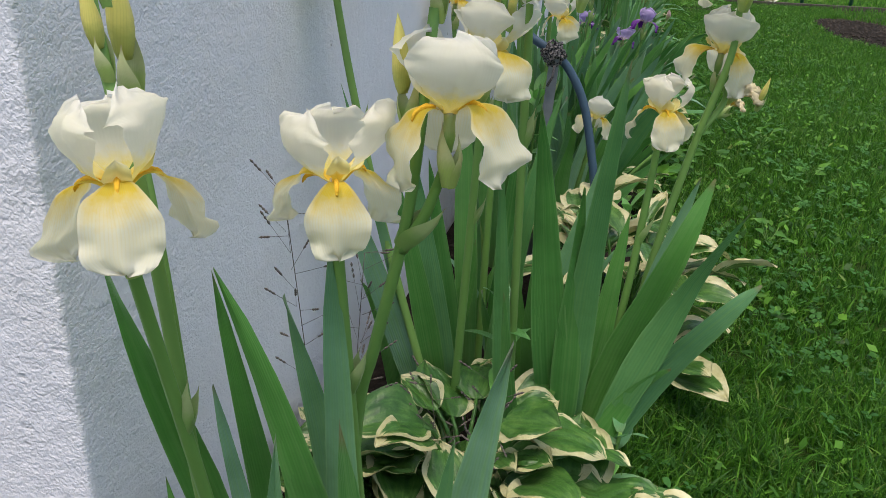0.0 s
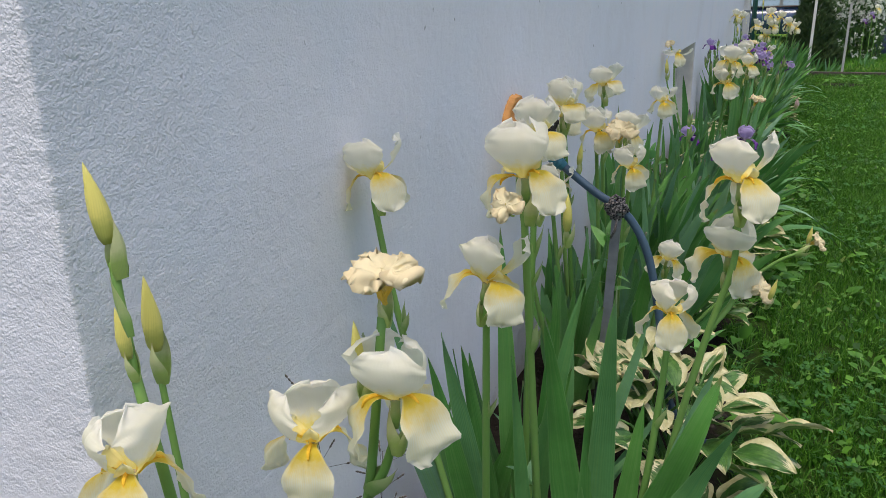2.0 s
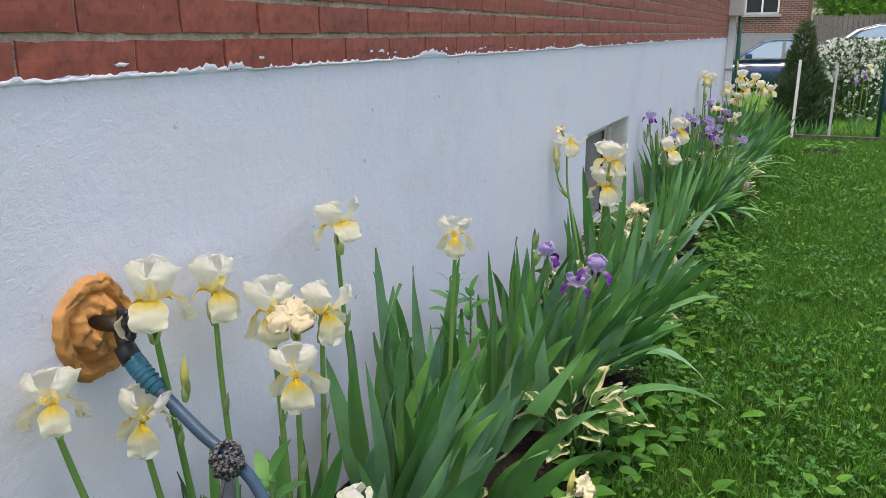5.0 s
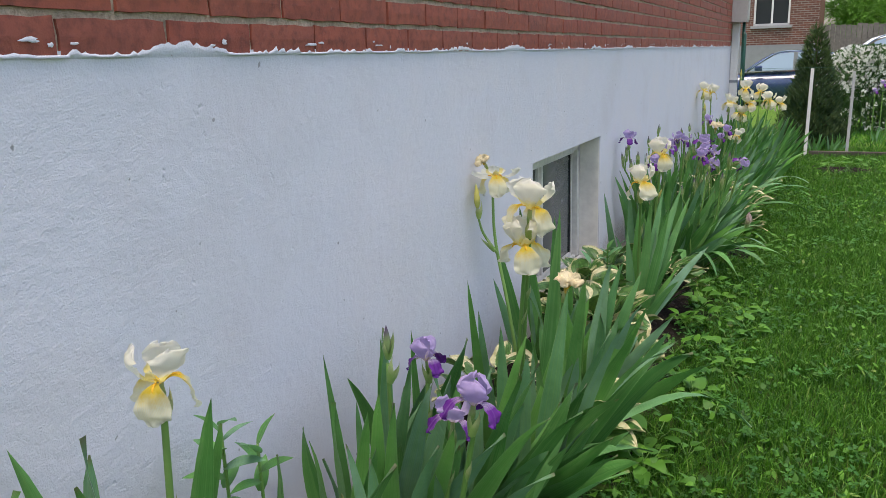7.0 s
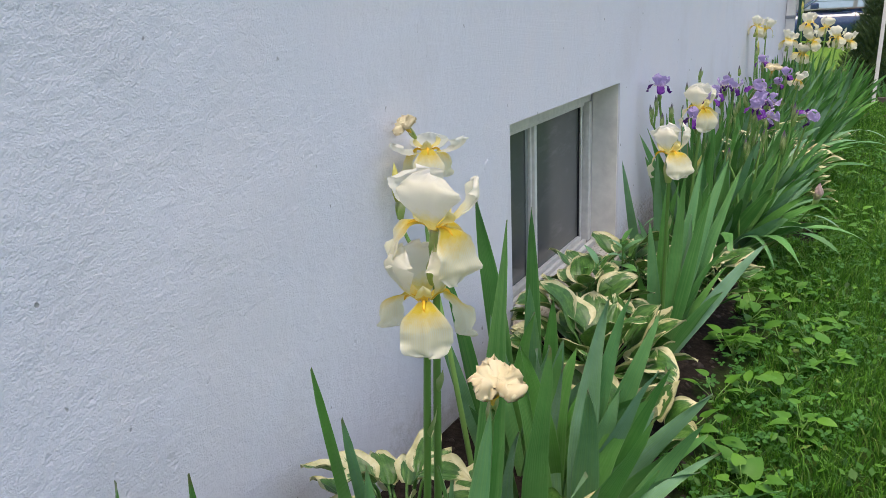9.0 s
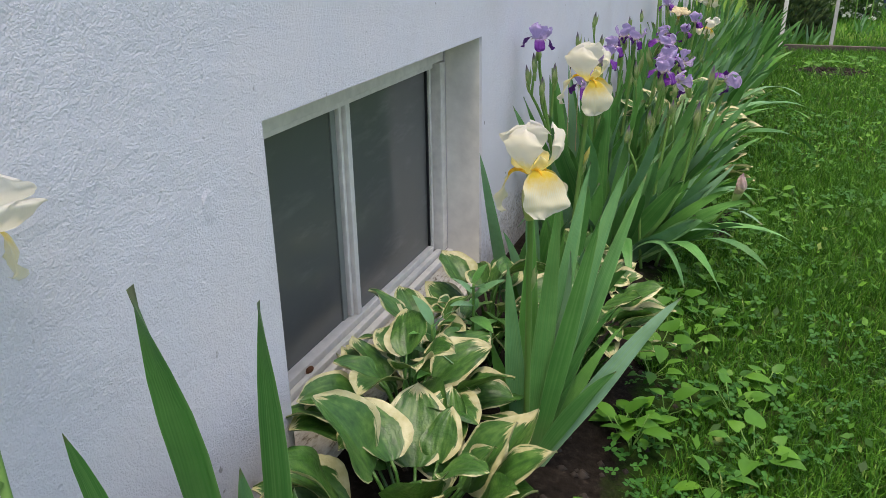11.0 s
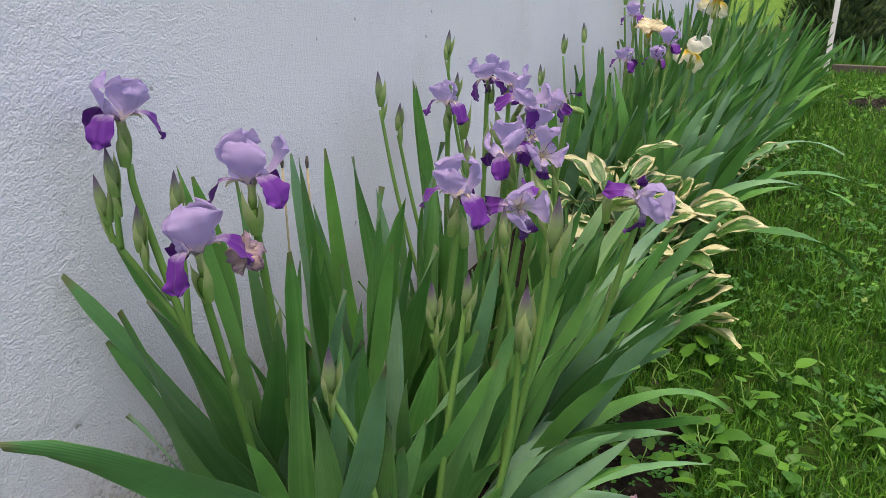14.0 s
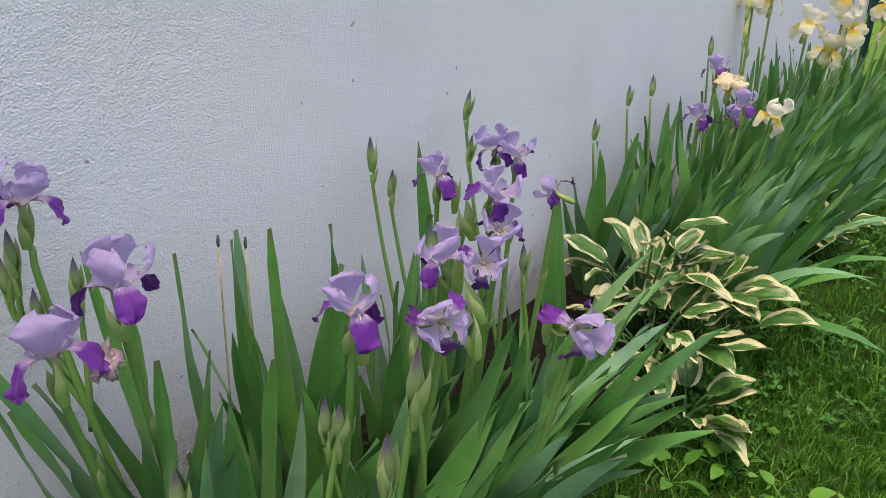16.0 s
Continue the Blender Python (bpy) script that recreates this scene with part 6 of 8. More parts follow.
def plant_purple():
    rng = random.Random(19)
    p = iris((0.33, 6.62), "large clump of lavender and purple bearded irises")
    stem(p, [(0.16, 6.45, land(0.16, 6.45)), (0.12, 6.39, 0.20), (0.083, 6.362, 0.44), (0.077, 6.36, 0.50)])
    flower(p, "purple", (0.075, 6.358, 0.552), -1.2, (0, 0), 0.88, 1, 5)
    for bx, by, bz, ly in ((0.050, 6.335, 0.440, -0.15), (0.088, 6.345, 0.405, 0.1), (0.116, 6.385, 0.440, 0.1), (0.066, 6.34, 0.475, -0.05)):
        bud(p, "purple", (bx, by, bz), (0, ly), 0.85)
        bract(p, (bx + 0.004, by, bz - 0.035), (ly, 0.0, 1.0), 0.05, 0.006)
    stem(p, [(0.11, 6.38, 0.24), (0.115, 6.385, 0.35), (0.117, 6.386, 0.42)], 0.004)
    stem(p, [(0.112, 6.384, 0.26), (0.080, 6.355, 0.35), (0.054, 6.337, 0.41), (0.050, 6.335, 0.44)], 0.004)
    stem(p, [(0.098, 6.372, 0.32), (0.090, 6.350, 0.37), (0.088, 6.345, 0.40)], 0.0036)
    stem(p, [(0.060, 6.341, 0.395), (0.064, 6.340, 0.44), (0.066, 6.340, 0.472)], 0.0036)
    stalk_flower(p, "purple", (0.264, 6.352, 0.498), (0.23, 6.45), -0.35, (0, 0), 0.92, 1, 0.0)
    withered(p, "purple", (0.270, 6.325, 0.425), 0.2, (0.9, 0.4), 0.42)
    stalk_flower(p, "purple", (0.236, 6.286, 0.436), (0.22, 6.40), -1.5, (0, -0.05), 0.90, 0, 0.0)
    for q, yaw, op, sc, tip in (((0.180, 7.059, 0.446), -2.5, 0, 0.82, (0.05, 0.0)), ((0.195, 7.225, 0.468), -2.2, 3, 0.80, (0.15, -0.25)), ((0.238, 7.240, 0.458), -0.7, 3, 0.80, (0.3, 0.25)),
                                ((0.372, 6.940, 0.485), -0.4, 3, 0.80, (0.35, 0.55)), ((0.395, 6.925, 0.432), -1.2, 3, 0.78, (0.45, 0.5)), ((0.420, 6.735, 0.447), -1.5, 2, 0.80, (0.35, -0.15)),
                                ((0.462, 6.775, 0.445), -0.6, 3, 0.72, (0.6, 0.8)), ((0.426, 6.545, 0.444), -2.6, 1, 0.84, (0.05, 0.05)), ((0.462, 6.678, 0.395), -2.2, 3, 0.80, (0.9, 1.0)),
                                ((0.403, 7.100, 0.455), 0.6, 2, 0.58, (0.1, -1.1)), ((0.606, 6.775, 0.392), -2.4, 2, 0.84, (0.45, 1.15))):
        stalk_flower(p, "purple", q, (q[0] * 0.8, q[1] + 0.05), yaw, tip, sc, op, 0.0)
    # broad sheaths under the blooms
    for q in ((0.300, 6.960, 0.375), (0.405, 6.80, 0.375), (0.430, 6.560, 0.375), (0.505, 6.70, 0.345), (0.485, 6.74, 0.375), (0.560, 6.79, 0.350), (0.345, 6.93, 0.405), (0.205, 7.08, 0.38)):
        bract(p, q, (rng.uniform(-0.4, 0.4), -0.2, 1), rng.uniform(0.06, 0.085), rng.uniform(0.011, 0.016))
    # closed buds on tall stalks
    for x, y, z in ((0.052, 7.338, 0.500), (0.054, 7.019, 0.455), (0.075, 7.05, 0.40), (0.09, 7.30, 0.42), (0.30, 6.88, 0.38), (0.46, 6.62, 0.37), (0.40, 6.52, 0.28), (0.43, 6.95, 0.37)):
        stem(p, [(0.12 + x * 0.7, y + 0.05, land(0.2, y)), (x * 0.95 + 0.03, y + 0.02, z * 0.5), (x, y, z - 0.02)], 0.0042)
        bud(p, "purple", (x, y, z), (rng.uniform(-0.1, 0.1), rng.uniform(-0.1, 0.2)), rng.uniform(0.75, 0.95))
        bract(p, (x + 0.004, y, z - 0.04), (rng.uniform(-0.3, 0.3), 0, 1), 0.055, 0.006)
    stem(p, [(0.48, 6.50, land(0.48, 6.5)), (0.58, 6.45, -0.06), (0.66, 6.41, 0.06), (0.695, 6.396, 0.12)], 0.0045)
    bract(p, (0.685, 6.40, 0.095), (0.3, 0, 1), 0.075, 0.013)
    twist = new("withered_flower", TWISTED)
    under(twist, p)
    twist.matrix_basis = turn(Vector((0.690, 6.398, 0.122)), 0.4, (0.05, 0.22))
    tagged(twist, "withered pinkish iris bloom rolled to a point")
    for a, b, c, sc in (((0.47, 6.42), (0.525, 6.46, 0.12), (0.545, 6.46, 0.315), 1.15), ((0.42, 6.44), (0.45, 6.45, 0.15), (0.47, 6.47, 0.335), 0.8), ((0.46, 6.50), (0.55, 6.47, 0.25), (0.575, 6.47, 0.425), 1.1), ((0.43, 6.36), (0.40, 6.34, 0.16), (0.36, 6.33, 0.27), 1.0)):
        stem(p, [(*a, land(*a)), b, c], 0.0046)
        bud(p, "purple", c, (0.05, 0.1), sc)
        bract(p, (c[0] + 0.004, c[1] - 0.004, c[2] - 0.03), (0.12, -0.1, 1), 0.055 * sc, 0.006 * sc)
    z = land(0.3, 6.5)
    leaf(p, (0.20, 6.48, z), (0.016, 6.284, 0.373), 0.046, 0.0, (0, 0, 0), (1, 0.6, 0))
    leaf(p, (0.19, 6.52, z), (0.030, 6.36, 0.385), 0.039, 0.0, (0, 0, 0), (1, 0.6, 0))
    leaf(p, (0.27, 6.43, z), (0.294, 5.993, 0.394), 0.056, 0.07, (0, 0, 0), (0.28, 0.45, 0.40), twist=0.0)
    leaf(p, (0.22, 6.42, z), (0.022, 6.350, -0.050), 0.040, 0.13, (0, 0, 0), (0.5, -0.7, 0.4))
    # broad blades on the near side
    for base, tip, w, sg, sd in (((0.24, 6.40), (0.140, 6.249, 0.363), 0.058, 0.0, (1, 0.2, 0.2)), ((0.25, 6.44), (0.120, 6.316, 0.348), 0.060, 0.02, (1, 0.3, 0.2)), ((0.22, 6.36), (0.150, 6.232, 0.245), 0.050, 0.03, (0.9, -0.3, 0.3)),
                                 ((0.33, 6.38), (0.370, 6.290, 0.290), 0.050, 0.07, (0.8, -0.3, 0.4)), ((0.20, 6.66), (0.150, 6.673, 0.451), 0.046, 0.0, (1, 0.2, 0)), ((0.18, 6.62), (0.105, 6.646, 0.445), 0.040, 0.0, (1, 0.2, 0)),
                                 ((0.16, 6.86), (0.060, 6.898, 0.373), 0.040, 0.0, (1, 0.3, 0)), ((0.29, 6.42), (0.270, 6.391, 0.284), 0.062, 0.0, (1, 0.1, 0)), ((0.31, 6.46), (0.270, 6.481, 0.309), 0.048, 0.0, (1, 0.1, 0)),
                                 ((0.32, 6.50), (0.335, 6.549, 0.295), 0.046, 0.0, (1, 0.2, 0)), ((0.35, 6.44), (0.420, 6.498, 0.250), 0.056, 0.02, (1, 0.2, -0.2)), ((0.12, 6.58), (0.060, 6.566, 0.420), 0.038, 0.0, (1, 0.2, 0)),
                                 ((0.13, 6.78), (0.060, 6.761, 0.325), 0.036, 0.0, (1, 0.2, 0)), ((0.28, 7.42), (0.220, 7.463, 0.357), 0.060, 0.0, (1, 0.2, 0)), ((0.11, 7.20), (0.070, 7.143, 0.470), 0.040, 0.0, (1, 0.2, 0))):
        leaf(p, (*base, z), tip, w, sg, (0, 0, 0), sd)
    leaf(p, (0.20, 6.46, z), (0.113, 6.399, 0.492), 0.030, 0, (0, 0, 0), (1, 0.3, 0))
    leaf(p, (0.22, 6.60, z), (0.156, 6.595, 0.457), 0.041, 0, (0, 0, 0), (1, 0.3, 0))
    leaf(p, (0.14, 7.14, z), (0.049, 7.171, 0.472), 0.041, 0, (0, 0, 0), (1, 0.2, 0))
    for i in range(13):
        x = rng.uniform(0.12, 0.44)
        fan(rng, p, x, rng.uniform(6.32, 7.25), rng.uniform(-0.5, 1.1), 6, 0.56, (0.10 + 0.9 * max(0, x - 0.2), -0.04), 20, 0.042)
    for i in range(4):
        fan(rng, p, rng.uniform(0.32, 0.46), rng.uniform(6.38, 6.5), rng.uniform(-0.9, 0.5), 5, 0.40, (0.45, -0.30), 24, 0.042)
    for i in range(4):
        fan(rng, p, rng.uniform(0.38, 0.46), rng.uniform(6.42, 6.75), rng.uniform(-0.3, 0.3), 5, 0.48, (0.8, -0.05), 22, 0.036)
    for i in range(5):
        fan(rng, p, rng.uniform(0.34, 0.44), rng.uniform(6.75, 7.1), rng.uniform(-0.5, 0.3), 5, rng.uniform(0.46, 0.60), (0.45, 0.05), 24, 0.036)
    for i in range(4):
        fan(rng, p, rng.uniform(0.14, 0.24), rng.uniform(6.65, 7.0), rng.uniform(-0.4, 0.4), 5, rng.uniform(0.5, 0.60), (0.05, 0.0), 18, 0.036)
    zz = land(0.8, 6.5)
    # long blades that reach out over the hostas
    for base, tip, w, sg in (((0.36, 6.98), (0.550, 7.391, 0.252), 0.036, 0.08), ((0.38, 6.72), (0.600, 7.002, 0.227), 0.040, 0.06), ((0.42, 6.66), (0.660, 6.949, 0.150), 0.038, 0.06), ((0.34, 7.02), (0.480, 7.410, 0.274), 0.034, 0.06), ((0.40, 6.90), (0.600, 7.196, 0.230), 0.036, 0.07)):
        leaf(p, (*base, z), tip, w, sg, (0, 0, 0), (0.75, -0.35, -0.45))
    # limp outer blades that bend over near the soil
    for base, tip, w, sg, sd in (((0.31, 6.37), (0.215, 6.245, 0.025), 0.046, 0.10, (0.6, -0.7, 0.3)), ((0.34, 6.38), (0.438, 6.050, -0.085), 0.050, 0.17, (1, 0.3, 0.1)), ((0.38, 6.38), (0.578, 6.210, -0.125), 0.042, 0.16, (0.5, 0.8, 0)),
                                 ((0.42, 6.38), (0.800, 6.275, -0.060), 0.044, 0.13, (0.4, 0.9, 0)), ((0.41, 6.37), (0.690, 6.180, -0.130), 0.050, 0.17, (0.5, 0.85, 0)), ((0.42, 6.40), (0.694, 6.344, 0.000), 0.040, 0.09, (0.4, 0.9, 0)),
                                 ((0.30, 6.36), (0.335, 6.275, 0.060), 0.044, 0.02, (1, 0.2, 0)), ((0.36, 6.37), (0.400, 6.300, 0.100), 0.046, 0.02, (1, 0.2, 0))):
        leaf(p, (*base, z), tip, w, sg, (0, 0, 0), sd)
    leaf(p, (0.42, 6.40, z), (0.930, 6.62, zz + 0.05), 0.032, 0.16, (0, 0, 0), (0.4, -0.9, 0))
    leaf(p, (0.42, 6.46, z), (0.760, 6.66, 0.060), 0.036, 0.10, (0, 0, 0), (0.4, -0.9, 0))
    leaf(p, (0.44, 6.70, z), (0.76, 7.14, zz + 0.04), 0.034, 0.16, (0, 0, 0), (0.4, -0.9, 0))
    leaf(p, (0.44, 6.60, z), (0.78, 6.62, zz + 0.14), 0.037, 0.12, (0, 0, 0), (0.4, -0.9, 0))
    return p


def plant_far():
    rng = random.Random(20)
    p = iris((0.35, 8.5), "lavender iris clump with one cream bloom")
    stalk_flower(p, "purple", (0.385, 8.300, 0.412), (0.32, 8.3), -0.9, (0, 0), 0.9, 0, 0.0)
    stalk_flower(p, "purple", (0.330, 8.420, 0.345), (0.3, 8.4), -0.8, (0, 0), 0.85, 0, 0.0)
    stalk_flower(p, "purple", (0.218, 8.551, 0.470), (0.22, 8.5), -0.8, (0, 0), 0.9, 1, 0.0)
    stalk_flower(p, "purple", (0.230, 8.40, 0.34), (0.22, 8.4), -0.9, (0, 0), 0.85, 0, 0.0)
    stalk_flower(p, "yellow", (0.443, 8.41, 0.375), (0.36, 8.4), -0.3, (0.2, 0.3), 0.85, 1, 0.0)
    withered(p, "yellow", (0.288, 8.469, 0.445), 0.4, (0.3, 0.2), 0.95)
    for x, y, z in ((0.07, 8.2, 0.40), (0.12, 8.25, 0.43), (0.06, 8.0, 0.33), (0.17, 8.6, 0.52)):
        stem(p, [(x + 0.05, y, land(x, y)), (x, y, z - 0.02)], 0.0042)
        bud(p, "purple", (x, y, z), (0, 0), 0.9)
    for i in range(25):
        x = rng.uniform(0.08, 0.5)
        fan(rng, p, x, rng.uniform(7.95, 8.9), rng.uniform(-0.4, 0.9), 6, 0.56, (0.10 + 1.0 * max(0, x - 0.15), 0.0), 20, 0.042)
    for a, tip, lift in (((0.46, 8.05), (1.00, 7.86), 0.10), ((0.48, 8.15), (0.98, 8.25), 0.16), ((0.48, 8.3), (1.02, 8.5), 0.14), ((0.44, 8.0), (0.86, 8.05), 0.24), ((0.46, 8.6), (0.96, 8.9), 0.16)):
        leaf(p, (*a, land(*a)), (*tip, land(*tip) + lift), 0.040, 0.15, (0, 0, 0), (0.4, -0.9, 0))
    q = iris((0.40, 9.8), "broad clump of pale yellow irises near the wire fence")
    for x, y, z in ((0.06, 9.45, 0.655), (0.12, 9.5, 0.635), (0.404, 9.5, 0.665), (0.277, 9.5, 0.545), (0.437, 9.5, 0.545), (0.376, 9.5, 0.452), (0.593, 9.5, 0.565), (0.50, 9.9, 0.62), (0.66, 10.1, 0.50)):
        stalk_flower(q, "yellow", (x, y, z), (x * 0.85 + 0.02, y), rng.uniform(-1.6, 0.2), (rng.uniform(-0.1, 0.1), rng.uniform(-0.1, 0.2)), 1.12, rng.randrange(2), 0.0)
    for x, y, z in ((0.08, 9.3, 0.60), (0.10, 9.25, 0.50), (0.30, 10.2, 0.75)):
        stem(q, [(x + 0.04, y, land(x, y)), (x, y, z - 0.02)], 0.0042)
        bud(q, "yellow", (x, y, z), (0, 0), 0.95)
    for i in range(46):
        x = rng.uniform(0.08, 0.62)
        fan(rng, q, x, rng.uniform(8.95, 10.7), rng.uniform(-0.4, 0.9), 6, 0.60, (0.08 + 0.75 * max(0, x - 0.15), 0.0), 20, 0.038)
    return p


def plant_edge():
    """Loose outer leaves that lean over the lawn."""
    rng = random.Random(23)
    p = iris((0.42, 3.3), "outer iris leaves leaning over the lawn")
    for i in range(6):
        y = rng.uniform(3.2, 4.3)
        fan(rng, p, rng.uniform(0.34, 0.46), y, rng.uniform(-0.5, 0.5), 5, 0.48, (0.7, -0.1), 22, 0.042)
    for y, tip in ((3.1, (0.90, 3.3)), (3.6, (0.84, 3.4)), (4.0, (0.88, 4.3))):
        leaf(p, (0.42, y, land(0.42, y)), (*tip, land(*tip) + 0.09), 0.036, 0.20, (0, 0, 0), (0.4, -0.9, 0))
    return p


plant_edge()
plant_corner(), plant_second(), plant_right_fan(), plant_tap(), plant_middle(), plant_lilac(), plant_before_window()
plant_window_left(), plant_window_right(), plant_purple(), plant_far()

# ---- hostas ----
for seed, x, y, n, reach, size, height in (
        (1, 0.27, 0.98, 26, 0.15, 0.108, 0.12), (2, 0.40, 0.94, 16, 0.10, 0.104, 0.07), (3, 0.14, 0.98, 13, 0.10, 0.095, 0.07), (22, 0.30, 0.84, 15, 0.12, 0.095, 0.05), (4, 0.46, 1.58, 22, 0.17, 0.125, 0.22), (5, 0.36, 1.74, 12, 0.14, 0.12, 0.16),
        (6, 0.53, 1.46, -3, 0.08, 0.13, 0.05), (7, 0.46, 2.45, 10, 0.12, 0.11, 0.10), (8, 0.54, 3.02, 18, 0.14, 0.14, 0.20), (9, 0.47, 3.55, 9, 0.11, 0.11, 0.08), (10, 0.25, 4.02, 18, 0.14, 0.105, 0.22),
        (11, 0.46, 4.1, 11, 0.13, 0.13, 0.10), (12, 0.28, 4.86, 24, 0.18, 0.15, 0.14), (13, 0.15, 5.14, 20, 0.14, 0.14, 0.17), (26, 0.10, 5.36, 6, 0.10, 0.12, 0.15), (14, 0.42, 4.62, 9, 0.12, 0.14, 0.08), (15, 0.17, 5.58, 14, 0.14, 0.12, 0.15),
        (16, 0.40, 5.62, 12, 0.13, 0.13, 0.14), (17, 0.24, 6.14, 8, 0.10, 0.105, 0.03), (18, 0.35, 6.04, 6, 0.08, 0.100, 0.02), (19, 0.44, 7.62, 8, 0.17, 0.15, 0.14), (20, 0.57, 7.50, 0, 0.12, 0.16, 0.05), (23, 0.34, 7.80, 12, 0.17, 0.15, 0.22), (24, 0.46, 7.86, 12, 0.17, 0.155, 0.16), (21, 0.56, 8.9, 9, 0.13, 0.12, 0.10), (25, 0.47, 0.97, 0, 0.07, 0.11, 0.04)):
    x, height = (x - 0.05, height - 0.045) if seed in (7, 8, 9, 10, 11) else (x, height)
    narrow = seed in (19, 20, 23, 24)
    hosta(seed, x, y, n + (6 if seed in (7, 8, 9, 10, 11) else 11), reach * 1.05, size * 0.98, height + 0.03, mat=HOSTA_CREAM if seed == 5 else HOSTA_PALE if seed in (4, 6, 8, 10, 14) or narrow else HOSTA, rise=2.2 if seed in (12, 14) else 1.0, slim=0.72 if narrow or seed in (4, 8) else 1.14 if seed in (1, 2, 3, 12, 13, 14, 15, 17, 18, 22) else 1.0)


# ---- small green herbs in the bed and lawn ----
def herb_leaf_mesh(name, length, width, mat, heart=0.0):
    nu, nv = 9, 5
    verts, faces, uvs = [], [], []
    for i in range(nu):
        s = i / (nu - 1)
        w = width * 0.5 * max(0.02, math.sin(math.pi * min(1, s * 0.95 + 0.05) ** (0.75 - heart * 0.25))) ** 0.8
        for k in range(nv):
            v = 2 * k / (nv - 1) - 1
            verts.append(Vector((s * length - heart * 0.12 * length * abs(v) * (1 - s), v * w, 0.12 * abs(v) * w + 0.12 * length * math.sin(s * 2.6))))
            uvs.append((s, v))
    for i in range(nu - 1):
        for k in range(nv - 1):
            a = i * nv + k
            faces.append((a, a + 1, a + nv + 1, a + nv))
    return mesh(name, verts, faces, mat, uvs)


HERB = [herb_leaf_mesh("leaf", 0.046, 0.036, WEED, 1.0), herb_leaf_mesh("leaf", 0.052, 0.030, WEED), herb_leaf_mesh("leaf", 0.036, 0.030, WEED, 1.0)]
TALL_LEAF = herb_leaf_mesh("leaf", 0.075, 0.024, LEAF)


def weed(rng, x, y, n, size=1.0, height=0.05):
    z = land(x, y)
    w = thing("weed", (x, y, z), "small light green broadleaf weed in the grass", "weed", "weeds along the bed")
    for i in range(n):
        a = i * 2.4 + rng.uniform(-0.4, 0.4)
        r = rng.uniform(0.015, 0.05) * size
        at = Vector((x + math.cos(a) * r, y + math.sin(a) * r, z + height * rng.uniform(0.5, 1.25)))
        part("stalk", mesh("stalk", *tube(bez(Vector((x, y, z)), Vector((x, y, z + height * 0.5)), at - Vector((0, 0, 0.01)), at, 5), 0.0012, 5)[:2], STEM), w)
        o = new("leaf", HERB[rng.randrange(3)])
        under(o, w)
        sc = size * rng.uniform(0.6, 1.25)
        o.matrix_basis = Matrix.Translation(at) @ Euler((rng.uniform(-0.4, 0.4), rng.uniform(-0.35, 0.3), a)).to_matrix().to_4x4() @ Matrix.Diagonal((sc, sc, sc, 1))


rng = random.Random(31)
for i in range(62):
    y = rng.choice((rng.uniform(1.2, 8.6), rng.uniform(2.2, 6.0)))
    weed(rng, 0.60 + rng.betavariate(1.3, 3.2) * (0.55 if y > 1.9 else 0.12) - 0.10, y, rng.randrange(4, 9), rng.uniform(0.8, 1.35), rng.uniform(0.035, 0.07))
for x, y in ((0.56, 5.42), (0.60, 5.55), (0.55, 5.70), (0.66, 5.60), (0.74, 5.75), (0.63, 5.95), (0.62, 6.95), (0.66, 7.12), (0.62, 7.3), (0.72, 7.05), (0.55, 6.15), (0.50, 6.05), (0.72, 6.62), (0.80, 6.78), (0.74, 6.90), (0.86, 7.02), (0.78, 7.22), (0.70, 7.42), (0.84, 7.36), (0.94, 7.20)):
    weed(rng, x, y, 6, 0.95, 0.045)
for x, y in ((1.12, 10.70), (1.30, 10.62), (1.42, 10.80), (1.22, 10.88)):
    weed(rng, x, y, 8, 1.3, 0.10)
for i in range(16):
    weed(rng, rng.uniform(1.0, 1.7), rng.uniform(2.2, 9.0), rng.randrange(3, 6), rng.uniform(0.7, 1.1), 0.05)


def herb_stalk(x, y, h, n, seed):
    r = random.Random(seed)
    z = land(x, y)
    w = thing("leafy_herb", (x, y, z), "upright leafy green herb among the irises", "plant")
    part("stalk", mesh("stalk", *tube(smoothline([(x, y, z), (x + 0.01, y, z + h * 0.5), (x + 0.015, y - 0.01, z + h)], 8), 0.003, 6)[:2], STEM), w)
    for i in range(n):
        s = 0.30 + 0.70 * (i / (n - 1)) ** 0.6
        o = new("leaf", TALL_LEAF)
        under(o, w)
        k = r.uniform(0.85, 1.25) * (1.1 - 0.25 * s)
        o.matrix_basis = Matrix.Translation((x + 0.014 * s, y - 0.008 * s, z + h * s)) @ Euler((r.uniform(-0.3, 0.3), 0.25 - 0.85 * s ** 3 + r.uniform(-0.25, 0.25), i * 2.4 + r.uniform(-0.3, 0.3))).to_matrix().to_4x4() @ Matrix.Diagonal((k, k * 1.15, k, 1))


for a in ((0.27, 1.12, 0.27, 8, 1), (0.45, 1.10, 0.13, 7, 2), (0.20, 2.03, 0.40, 12, 3), (0.10, 3.02, 0.46, 14, 4), (0.15, 3.05, 0.42, 12, 5), (0.19, 5.38, 0.30, 12, 6), (0.15, 5.25, 0.26, 10, 7), (0.45, 1.95, 0.18, 9, 8)):
    herb_stalk(*a)


